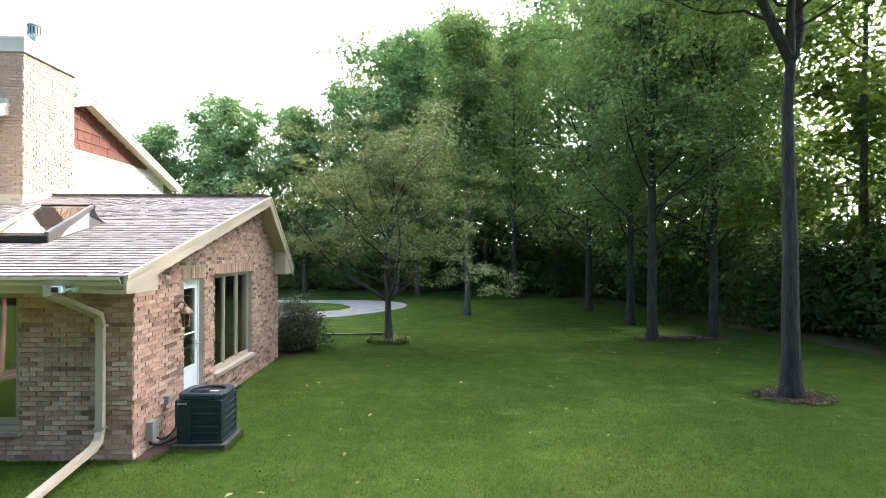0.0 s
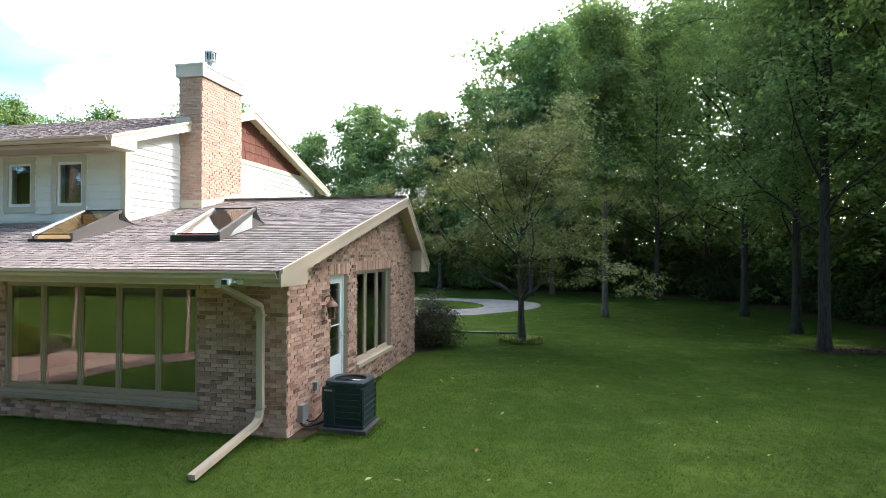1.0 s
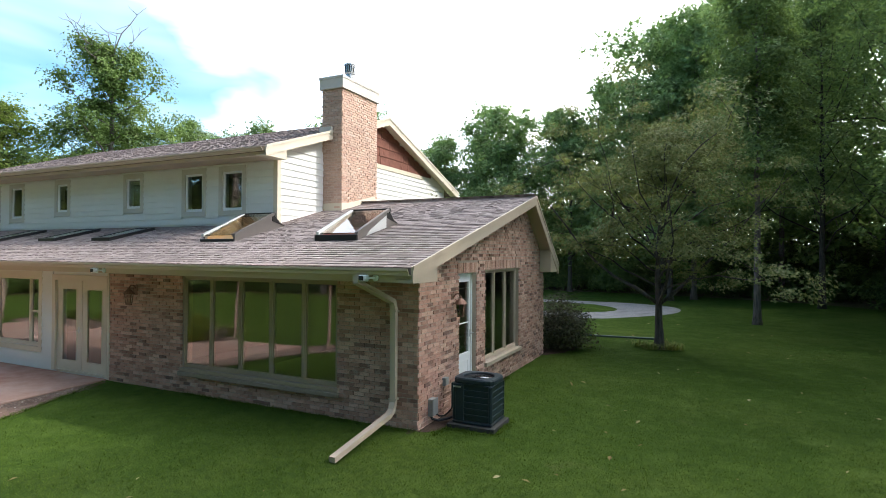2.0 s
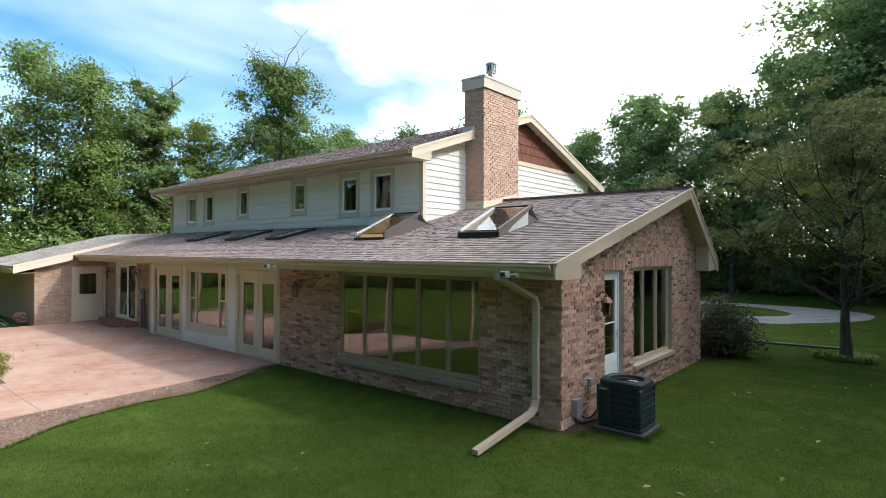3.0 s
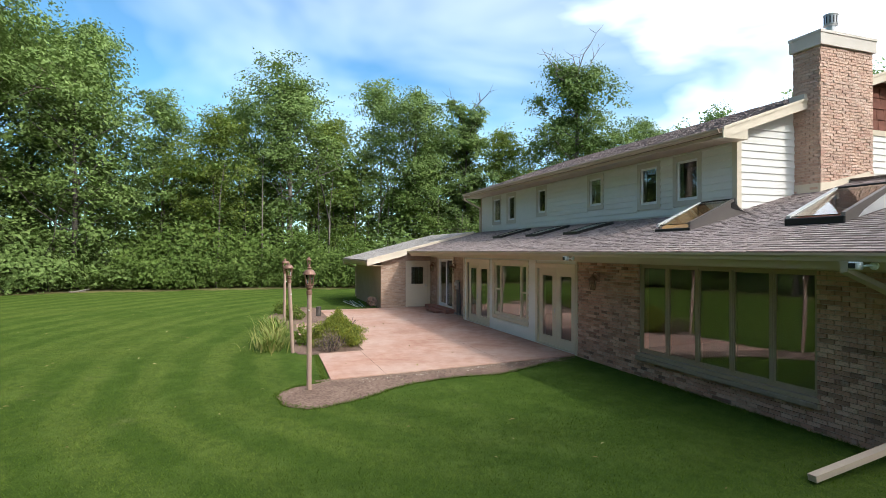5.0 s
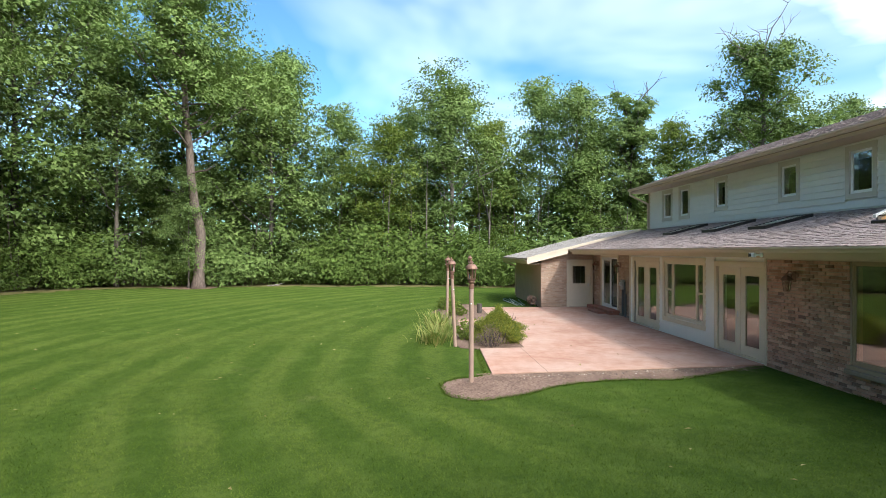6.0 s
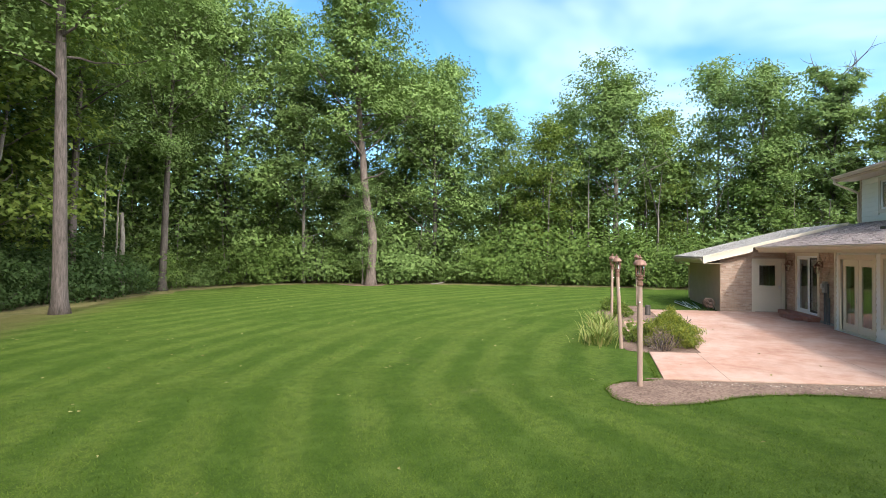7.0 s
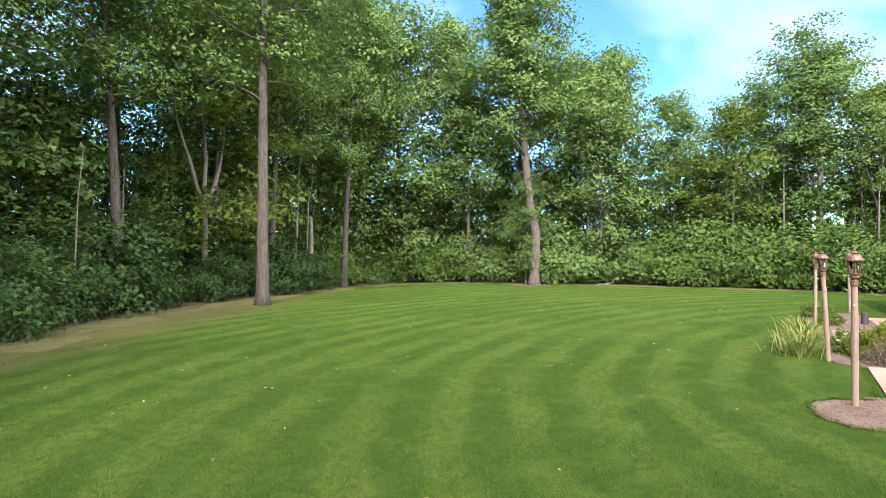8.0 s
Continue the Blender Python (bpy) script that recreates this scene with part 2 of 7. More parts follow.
def shingle_material(name, grey=0.0):
    m, n, l, b = material(name, 0.93)
    v = place(n)
    base = ramped(n, l, chance(n, l), [(0.0, (0.150, 0.112, 0.102)), (0.22, (0.310, 0.245, 0.226)), (0.42, (0.195, 0.149, 0.136)), (0.60, (0.345, 0.280, 0.260)), (0.82, (0.270, 0.210, 0.194)), (1.0, (0.155, 0.116, 0.106))])
    fine = fbm(n, l, v, 130.0, 3.0, 0.7)
    col = mixed(n, l, base, (0.42, 0.38, 0.37), ramped(n, l, fine, [(0.5, (0, 0, 0)), (0.8, (0.35, 0.35, 0.35))]))
    big = fbm(n, l, v, 0.7, 4.0)
    col = mixed(n, l, col, (0.11, 0.095, 0.09), ramped(n, l, big, [(0.45, (0, 0, 0)), (0.8, (0.4, 0.4, 0.4))]))
    if grey:
        col = mixed(n, l, col, (0.40, 0.385, 0.35), grey)
    l.new(col, b.inputs["Base Color"])
    bumped(n, l, b, fine, 0.5, 0.006)
    return m


SHINGLE = shingle_material("asphalt_shingle")
# the same shingle mixed well towards pale grey, for the garage roof
SHINGLE_GREY = shingle_material("grey_mixed_shingle", 0.62)


def leaf_material(name, stops, thin=0.42, yellow=None, gloss=0.22):
    m, n, l, b = material(name, 0.6 if gloss < 0.3 else 0.42)
    col = ramped(n, l, chance(n, l), stops)
    v = place(n)
    col = mixed(n, l, col, yellow or tuple(c * 1.5 for c in stops[-1][1]), ramped(n, l, fbm(n, l, v, 0.35, 3.0), [(0.5, (0, 0, 0)), (0.75, (0.45, 0.45, 0.45))]))
    l.new(col, b.inputs["Base Color"])
    b.inputs["Specular IOR Level"].default_value = gloss
    tr, mx = n.new("ShaderNodeBsdfTranslucent"), n.new("ShaderNodeMixShader")
    l.new(mixed(n, l, col, (1.0, 1.0, 0.5), 0.5, "MULTIPLY"), tr.inputs["Color"])
    mx.inputs[0].default_value = thin
    l.new(b.outputs[0], mx.inputs[1])
    l.new(tr.outputs[0], mx.inputs[2])
    l.new(mx.outputs[0], n["Material Output"].inputs[0])
    return m


LEAF = leaf_material("leaf_green", [(0.0, (0.091, 0.148, 0.040)), (0.5, (0.132, 0.202, 0.057)), (1.0, (0.186, 0.262, 0.084))], 0.26, gloss=0.14)
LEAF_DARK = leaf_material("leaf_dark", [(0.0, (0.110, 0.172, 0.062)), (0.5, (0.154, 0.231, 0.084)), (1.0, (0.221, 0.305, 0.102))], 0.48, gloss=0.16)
# leaf green darkened and less blue, so the edge shrubs' shade is coloured in
LEAF_SHADE = leaf_material("leaf_shade_green", [(0.0, (0.041, 0.081, 0.023)), (0.5, (0.062, 0.112, 0.034)), (1.0, (0.098, 0.157, 0.052))], 0.42)
# lighter, bluer leaf green: skylight on the shaded north and far woods coloured in
LEAF_SKYLIT = leaf_material("leaf_skylit", [(0.0, (0.127, 0.205, 0.078)), (0.5, (0.177, 0.274, 0.108)), (1.0, (0.241, 0.347, 0.154))], 0.44, gloss=0.16)
LEAF_OLIVE = leaf_material("leaf_olive", [(0.0, (0.15, 0.185, 0.070)), (0.5, (0.205, 0.235, 0.092)), (1.0, (0.28, 0.295, 0.13))], 0.45, (0.19, 0.18, 0.06))
LEAF_YELLOW = leaf_material("leaf_yellow_green", [(0.0, (0.123, 0.185, 0.038)), (0.5, (0.180, 0.249, 0.054)), (1.0, (0.257, 0.318, 0.081))], 0.6)
LEAF_HEDGE = leaf_material("leaf_hedge_green", [(0.0, (0.075, 0.128, 0.026)), (0.5, (0.109, 0.174, 0.038)), (1.0, (0.160, 0.226, 0.059))], 0.28, gloss=0.14)


def bark_material(name, a, b2):
    m, n, l, b = material(name, 0.92)
    v = coords(n, l, (9.0, 9.0, 1.3))
    ridge = fbm(n, l, v, 2.2, 5.0, 0.65, 0.4)
    l.new(ramped(n, l, ridge, [(0.32, a), (0.66, b2)]), b.inputs["Base Color"])
    bumped(n, l, b, ridge, 0.9, 0.04)
    return m


BARK = bark_material("bark_grey_brown", (0.060, 0.049, 0.042), (0.19, 0.16, 0.14))
BARK_PALE = bark_material("bark_pale", (0.12, 0.10, 0.085), (0.29, 0.25, 0.22))
BARK_LEAN = bark_material("bark_brown", (0.085, 0.062, 0.052), (0.205, 0.160, 0.138))
BARK_NEAR = bark_material("bark_grey_mauve", (0.050, 0.040, 0.036), (0.150, 0.118, 0.105))
BARK_OAK = bark_material("bark_furrowed_grey", (0.015, 0.013, 0.013), (0.066, 0.056, 0.054))
BARK_BLACK = bark_material("bark_blackish", (0.018, 0.015, 0.013), (0.075, 0.062, 0.054))
BARK_DARK = bark_material("bark_dark", (0.035, 0.03, 0.027), (0.11, 0.095, 0.085))


def smooth(n, l, value, a, b):
    k = n.new("ShaderNodeMapRange")
    k.interpolation_type = "SMOOTHSTEP"
    k.inputs["From Min"].default_value, k.inputs["From Max"].default_value = a, b
    l.new(value, k.inputs["Value"])
    return k.outputs[0]


def mowing(n, l, v):
    """0 to 1 across the mower's tracks, which run in wide rounds about the patio."""
    sep = n.new("ShaderNodeSeparateXYZ")
    l.new(v, sep.inputs[0])
    dx = maths(n, l, "ADD", sep.outputs[0], 9.0)
    dx = maths(n, l, "ADD", maths(n, l, "MULTIPLY", maths(n, l, "MAXIMUM", dx, 0.0), 1.05), maths(n, l, "MULTIPLY", maths(n, l, "MINIMUM", dx, 0.0), 0.72))
    dy = maths(n, l, "SUBTRACT", sep.outputs[1], 1.5)
    far = maths(n, l, "SQRT", maths(n, l, "ADD", maths(n, l, "MULTIPLY", dx, dx), maths(n, l, "MULTIPLY", dy, dy)))
    far = maths(n, l, "ADD", far, maths(n, l, "MULTIPLY_ADD", fbm(n, l, v, 0.3, 4.0), 1.1, -0.55))
    wave = maths(n, l, "SINE", maths(n, l, "MULTIPLY", maths(n, l, "SUBTRACT", far, 13.4 - 0.2875), 2 * math.pi / 1.15))
    edge = smooth(n, l, wave, -0.75, 0.75)
    weak = smooth(n, l, fbm(n, l, v, 0.3, 3.0), 0.30, 0.62)
    south = smooth(n, l, maths(n, l, "MULTIPLY", sep.outputs[1], -1.0), 2.0, 8.0)
    return maths(n, l, "MULTIPLY", maths(n, l, "MULTIPLY", edge, maths(n, l, "MULTIPLY_ADD", south, 0.78, 0.10)), maths(n, l, "MULTIPLY_ADD", weak, 0.75, 0.25))


def lawn_material():
    m, n, l, b = material("lawn", 0.85)
    v = place(n)
    blades = fbm(n, l, v, 55.0, 4.0, 0.7)
    tuft = fbm(n, l, v, 7.0, 5.0, 0.7)
    patch = fbm(n, l, v, 0.22, 4.0, 0.6)
    col = ramped(n, l, blades, [(0.34, (0.024, 0.049, 0.008)), (0.51, (0.059, 0.104, 0.015)), (0.66, (0.111, 0.164, 0.031))])
    col = mixed(n, l, col, mixed(n, l, col, (1.72, 1.42, 1.75), 1.0, "MULTIPLY"), mowing(n, l, v))
    col = mixed(n, l, col, (0.138, 0.170, 0.036), ramped(n, l, patch, [(0.48, (0, 0, 0)), (0.75, (0.5, 0.5, 0.5))]))
    col = mixed(n, l, col, (0.024, 0.056, 0.012), ramped(n, l, tuft, [(0.32, (0.6, 0.6, 0.6)), (0.58, (0, 0, 0))]))
    mott = fbm(n, l, v, 1.5, 5.0, 0.65)
    col = mixed(n, l, col, (0.124, 0.180, 0.040), ramped(n, l, mott, [(0.48, (0, 0, 0)), (0.72, (0.45, 0.45, 0.45))]))
    # thin, dry patches in the grass
    thin = fbm(n, l, v, 0.6, 6.0, 0.7)
    col = mixed(n, l, col, (0.165, 0.160, 0.070), ramped(n, l, thin, [(0.62, (0, 0, 0)), (0.80, (0.55, 0.55, 0.55))]))
    # a dry tan strip along the south-west edge of the lawn
    dry = n.new("ShaderNodeVectorMath")
    dry.operation = "DOT_PRODUCT"
    dry.inputs[1].default_value = (0.0426, -0.0905, 0.0)
    l.new(v, dry.inputs[0])
    edge = maths(n, l, "MULTIPLY_ADD", fbm(n, l, v, 0.7, 4.0, 0.65), 0.30, dry.outputs["Value"])
    col = mixed(n, l, col, (0.155, 0.132, 0.055), maths(n, l, "MULTIPLY", smooth(n, l, edge, 1.84, 2.12), 0.8))
    l.new(col, b.inputs["Base Color"])
    b.inputs["Specular IOR Level"].default_value = 0.03
    bumped(n, l, b, maths(n, l, "ADD", blades, tuft), 0.8, 0.05)
    return m


LAWN = lawn_material()


def blade_material():
    m, n, l, b = material("grass_blade", 0.75)
    v = place(n)
    col = ramped(n, l, chance(n, l), [(0.0, (0.050, 0.093, 0.011)), (0.5, (0.077, 0.128, 0.018)), (1.0, (0.119, 0.170, 0.034))])
    col = mixed(n, l, col, mixed(n, l, col, (1.5, 1.36, 1.5), 1.0, "MULTIPLY"), mowing(n, l, v))
    l.new(col, b.inputs["Base Color"])
    b.inputs["Specular IOR Level"].default_value = 0.03
    tr, mx = n.new("ShaderNodeBsdfTranslucent"), n.new("ShaderNodeMixShader")
    l.new(col, tr.inputs["Color"])
    mx.inputs[0].default_value = 0.5
    l.new(b.outputs[0], mx.inputs[1])
    l.new(tr.outputs[0], mx.inputs[2])
    l.new(mx.outputs[0], n["Material Output"].inputs[0])
    return m


BLADE = blade_material()


def soil_material(name, stops, scale=24.0, bump=0.7):
    m, n, l, b = material(name, 0.95)
    b.inputs["Specular IOR Level"].default_value = 0.08
    v = place(n)
    a, c = fbm(n, l, v, scale, 6.0, 0.7), fbm(n, l, v, 1.6, 4.0)
    col = ramped(n, l, a, stops)
    l.new(mixed(n, l, col, tuple(x * 0.6 for x in stops[0][1]), ramped(n, l, c, [(0.45, (0, 0, 0)), (0.75, (0.6, 0.6, 0.6))])), b.inputs["Base Color"])
    bumped(n, l, b, a, bump, 0.03)
    return m


SOIL = soil_material("dry_bed_soil", [(0.28, (0.088, 0.054, 0.040)), (0.5, (0.205, 0.138, 0.106)), (0.75, (0.345, 0.255, 0.205))])
FOREST_FLOOR = soil_material("leaf_litter", [(0.25, (0.055, 0.048, 0.026)), (0.5, (0.115, 0.10, 0.052)), (0.8, (0.20, 0.165, 0.09))])
MULCH = soil_material("wood_mulch", [(0.25, (0.03, 0.02, 0.015)), (0.5, (0.075, 0.05, 0.038)), (0.8, (0.15, 0.11, 0.085))], 40.0)
GRAVEL_ROAD = soil_material("grey_gravel_drive", [(0.25, (0.19, 0.18, 0.18)), (0.5, (0.30, 0.29, 0.285)), (0.8, (0.41, 0.40, 0.39))], 70.0, 0.4)


def patio_material():
    m, n, l, b = material("stamped_pink_concrete", 0.75)
    b.inputs["Specular IOR Level"].default_value = 0.25
    v = place(n)
    big, mid, fine = fbm(n, l, v, 0.55, 5.0, 0.6), fbm(n, l, v, 3.5, 5.0, 0.65), fbm(n, l, v, 45.0, 3.0)
    col = ramped(n, l, mid, [(0.3, (0.36, 0.18, 0.125)), (0.55, (0.43, 0.255, 0.19)), (0.8, (0.50, 0.32, 0.25))])
    col = mixed(n, l, col, (0.49, 0.365, 0.30), ramped(n, l, big, [(0.4, (0, 0, 0)), (0.68, (0.75, 0.75, 0.75))]))
    wet = fbm(n, l, v, 0.9, 6.0, 0.7)
    col = mixed(n, l, col, (0.29, 0.14, 0.098), ramped(n, l, wet, [(0.5, (0, 0, 0)), (0.68, (0.6, 0.6, 0.6))]))
    col = mixed(n, l, col, (0.33, 0.20, 0.16), ramped(n, l, fine, [(0.3, (0.35, 0.35, 0.35)), (0.5, (0, 0, 0))]))
    l.new(col, b.inputs["Base Color"])
    bumped(n, l, b, maths(n, l, "ADD", mid, fine), 0.25, 0.012)
    return m


PATIO = patio_material()

DRY_GRASS = soil_material("dry_grass", [(0.25, (0.085, 0.100, 0.030)), (0.5, (0.165, 0.145, 0.062)), (0.8, (0.26, 0.215, 0.115))])
YEW = leaf_material("yew_needle", [(0.0, (0.085, 0.130, 0.025)), (0.5, (0.170, 0.215, 0.035)), (1.0, (0.33, 0.34, 0.055))], 0.4)

# ---- ground ----
rng = np.random.default_rng(7)


def sheet(name, outline, z, mat, label, category="", step=0.0, thick=0.0):
    bm = bmesh.new()
    if thick:
        prism(bm, outline, "z", z - thick, z)
    else:
        bm.faces.new([bm.verts.new((x, y, z)) for x, y in outline])
    ob = part(name, bm, mat)
    return tagged(ob, label, category, kind="structure")


bm = bmesh.new()
bmesh.ops.create_grid(bm, x_segments=80, y_segments=80, size=420)
ground = tagged(part("ground", bm, LAWN), "mown green lawn with faint mowing stripes", "lawn", kind="structure")

# ---- house: main sizes ----
SL = 0.255                     # slope of the low roofs


def low_roof(y):
    return 2.60 + SL * (y + 0.72)


RIDGE_Y, RIDGE_Z, BACK_Y = 5.52, low_roof(5.52), 7.43
UP_Y, UP_X, UP_W, UP_BACK = 2.75, -5.40, -19.75, 12.25
UP_SL = 0.34
UP_RIDGE = (UP_Y + UP_BACK) / 2


def up_roof(y):
    return 5.27 + UP_SL * (min(y, 2 * UP_RIDGE - y) - 2.05)


def gable_top(y):
    return min(low_roof(y), RIDGE_Z - 0.74 * (y - RIDGE_Y)) - 0.13


house = thing("house", "two-storey brick and white-sided house with low shingled roofs", "house")


def span_minus(a, b, holes):
    """The interval a..b without the holes."""
    out = [(a, b)]
    for h0, h1 in holes:
        nxt = []
        for p, q in out:
            if h1 <= p or h0 >= q:
                nxt.append((p, q))
                continue
            if h0 > p:
                nxt.append((p, h0))
            if h1 < q:
                nxt.append((h1, q))
        out = nxt
    return out


def wall_mesh(u0, u1, z0, z1, holes, thick, top=None, inner=0.0):
    """A wall along local x, outer face at y = inner, with openings that go through it; top(u) shapes its upper edge."""
    us = sorted({u0, u1, *[h[0] for h in holes], *[h[1] for h in holes], *([RIDGE_Y] if top and u0 < RIDGE_Y < u1 else [])})
    zs = sorted({z0, z1, *[h[2] for h in holes], *[h[3] for h in holes]})
    us, zs = [u for u in us if u0 <= u <= u1], [z for z in zs if z0 <= z <= z1]
    bm = bmesh.new()

    def solid(i, j):
        if not (0 <= i < len(us) - 1 and 0 <= j < len(zs) - 1):
            return False
        cu, cz = (us[i] + us[i + 1]) / 2, (zs[j] + zs[j + 1]) / 2
        return not any(h[0] < cu < h[1] and h[2] < cz < h[3] for h in holes)

    def quad(*p):
        bm.faces.new([bm.verts.new(q) for q in p])
    a, b = inner, inner + thick
    for i in range(len(us) - 1):
        for j in range(len(zs) - 1):
            if not solid(i, j):
                continue
            x0, x1, p, q = us[i], us[i + 1], zs[j], zs[j + 1]
            last = top and j == len(zs) - 2
            q0, q1 = (top(x0), top(x1)) if last else (q, q)
            quad((x0, a, p), (x1, a, p), (x1, a, q1), (x0, a, q0))
            quad((x0, b, p), (x0, b, q0), (x1, b, q1), (x1, b, p))
            if not solid(i - 1, j):
                quad((x0, a, p), (x0, a, q0), (x0, b, q0), (x0, b, p))
            if not solid(i + 1, j):
                quad((x1, a, p), (x1, b, p), (x1, b, q1), (x1, a, q1))
            if not solid(i, j + 1):
                quad((x0, a, q0), (x1, a, q1), (x1, b, q1), (x0, b, q0))
            if not solid(i, j - 1):
                quad((x0, a, p), (x0, b, p), (x1, b, p), (x1, a, p))
    bmesh.ops.remove_doubles(bm, verts=bm.verts, dist=0.0005)
    return bm


def placed(ob, m):
    ob.matrix_basis = m
    return ob


FRONT = pose(0, 0, 0)
EAST = pose(0, 0, 0, 0, 0, 90)
FRONT_C = pose(0, 0.35, 0)
GARAGE_E = pose(-20.1, 0, 0, 0, 0, 90)
UPPER_F = pose(0, UP_Y, 0)
UPPER_E = pose(UP_X, 0, 0, 0, 0, 90)

BANK = (-5.32, -1.55, 0.50, 2.32)
FD2, WIDE, FD1 = (-9.52, -7.69, 0.06, 2.13), (-12.40, -10.17, 0.53, 2.20), (-14.71, -12.86, 0.06, 2.17)
SLIDER = (-19.0, -17.2, 0.20, 2.25)
GDOOR, GWIN = (1.58, 2.44, 0.26, 2.42), (2.91, 5.18, 0.56, 2.45)
ADOOR = (-0.76, 0.20, 0.05, 2.03)
UPWIN = [(-18.37, -17.71, 3.88, 4.89), (-16.92, -16.32, 3.88, 4.89), (-14.38, -13.84, 4.02, 4.90), (-11.04, -10.43, 4.03, 4.90), (-8.61, -7.95, 3.87, 4.89), (-7.23, -6.53, 3.87, 4.89)]

wall_a = placed(part("wall", wall_mesh(-7.63, 0, -0.3, 2.40, [BANK], 0.24, inner=0.012), MORTAR, house, "tumbled pinkish brown brick wall"), FRONT)
wall_b = placed(part("wall", wall_mesh(-15.08, -7.63, -0.3, 2.40, [FD2, WIDE, FD1], 0.24, inner=0.012), SIDING, house, "white lap-sided patio wall"), FRONT)
wall_c = placed(part("wall", wall_mesh(-20.09, -15.08, -0.3, 2.40, [SLIDER], 0.24, inner=0.012), MORTAR, house, "tan brick wall beside the patio"), FRONT_C)
wall_g = placed(part("wall", wall_mesh(0.013, BACK_Y, -0.3, 2.46, [GDOOR, GWIN], 0.24, top=gable_top, inner=0.012), MORTAR, house, "tumbled pinkish brown brick gable wall"), EAST)
wall_ge = placed(part("wall", wall_mesh(-2.0, 0.34, -0.3, 2.08, [ADOOR], 0.24, top=lambda u: low_roof(u) - 0.06, inner=0.012), MORTAR, house, "sunlit tan brick garage wall"), GARAGE_E)
wall_gs = part("wall", boxes((-26.0, -1.988, -0.3, -20.36, -1.76, 2.12)), MORTAR, house, "smooth brown rendered garage wall in shade")
part("wall", boxes((-26.0, -1.75, -0.3, -25.8, 7.0, 2.2)), MORTAR, house)
part("wall", boxes((-5.15, BACK_Y - 0.24, -0.3, -0.26, BACK_Y, 2.58)), MORTAR, house)
part("wall", boxes((-5.40, BACK_Y, -0.3, -5.16, UP_BACK, 3.0)), SIDING, house)
part("wall", boxes((-25.79, UP_BACK - 0.2, -0.3, -5.42, UP_BACK, 5.0)), SIDING, house)
part("wall", boxes((-15.32, 0.26, -0.3, -15.08, 0.60, 2.40)), SIDING, house)

wall_u = placed(part("wall", wall_mesh(UP_W, UP_X, 3.05, 5.09, UPWIN, 0.2, inner=0.012), SIDING, house, "white lap siding of the upper storey"), UPPER_F)


def up_top(u):
    return up_roof(u) - 0.13


bm = bmesh.new()
prism(bm, [(UP_Y + 0.014, 3.0), (UP_BACK, 3.0), (UP_BACK, up_top(UP_BACK)), (UP_RIDGE, up_top(UP_RIDGE)), (UP_Y + 0.014, up_top(UP_Y))], "x", UP_X - 0.2, UP_X - 0.012)
wall_ue = part("wall", bm, SIDING, house, "white lap-sided gable of the upper storey")
bm = bmesh.new()
prism(bm, [(UP_Y + 0.22, 2.6), (UP_BACK - 0.22, 2.6), (UP_BACK - 0.22, up_top(UP_BACK)), (UP_RIDGE, up_top(UP_RIDGE)), (UP_Y + 0.22, up_top(UP_Y))], "x", UP_W + 0.003, UP_W + 0.2)
part("wall", bm, SIDING, house)

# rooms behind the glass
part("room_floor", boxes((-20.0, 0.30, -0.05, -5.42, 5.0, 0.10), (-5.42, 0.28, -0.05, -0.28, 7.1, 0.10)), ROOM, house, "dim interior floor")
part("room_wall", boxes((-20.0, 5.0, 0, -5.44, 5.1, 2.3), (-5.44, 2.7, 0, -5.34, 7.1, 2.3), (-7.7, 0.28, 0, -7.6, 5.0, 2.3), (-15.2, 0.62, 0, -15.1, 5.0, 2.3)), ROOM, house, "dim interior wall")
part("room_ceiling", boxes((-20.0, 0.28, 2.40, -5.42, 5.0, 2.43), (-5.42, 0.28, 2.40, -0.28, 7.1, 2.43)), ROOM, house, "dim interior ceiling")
part("room_wall", boxes((-19.5, 4.4, 3.3, -5.7, 4.5, 5.0), (-19.5, 3.0, 3.2, -5.7, 4.4, 3.25)), ROOM_SHADE, house, "dim upper room wall")

# ---- roofs ----
T = 0.11
bm = bmesh.new()
prism(bm, [(-0.76, low_roof(-0.76)), (RIDGE_Y, RIDGE_Z), (7.80, RIDGE_Z - 0.74 * (7.80 - RIDGE_Y)), (7.80, RIDGE_Z - 0.74 * (7.80 - RIDGE_Y) - T), (RIDGE_Y, RIDGE_Z - T), (-0.76, low_roof(-0.76) - T)], "x", UP_X + 0.002, 0.30)
roof_w = part("roof", bm, SHINGLE, house, "low brown-grey shingled gable roof")
bm = bmesh.new()
prism(bm, [(-0.76, low_roof(-0.76)), (UP_Y, low_roof(UP_Y)), (UP_Y, low_roof(UP_Y) - T), (-0.76, low_roof(-0.76) - T)], "x", -19.8, UP_X)
roof_m = part("roof", bm, SHINGLE, house, "low brown-grey shingled lean-to roof")
bm = bmesh.new()
gy = [-2.68, 2.35, 7.3]
gz = [low_roof(-2.68) + 0.10, low_roof(2.35) + 0.10, low_roof(2.35) + 0.10 - SL * 4.95]
prism(bm, [*zip(gy, gz), *[(y, z - 0.10) for y, z in list(zip(gy, gz))[::-1]]], "x", -26.3, -19.82)
roof_g = part("roof", bm, SHINGLE_GREY, house, "low grey shingled garage roof")
bm = bmesh.new()
prism(bm, [(2.02, up_roof(2.02)), (UP_RIDGE, up_roof(UP_RIDGE)), (12.98, up_roof(12.98)), (12.98, up_roof(12.98) - 0.12), (UP_RIDGE, up_roof(UP_RIDGE) - 0.12), (2.02, up_roof(2.02) - 0.12)], "x", -20.1, -5.10)
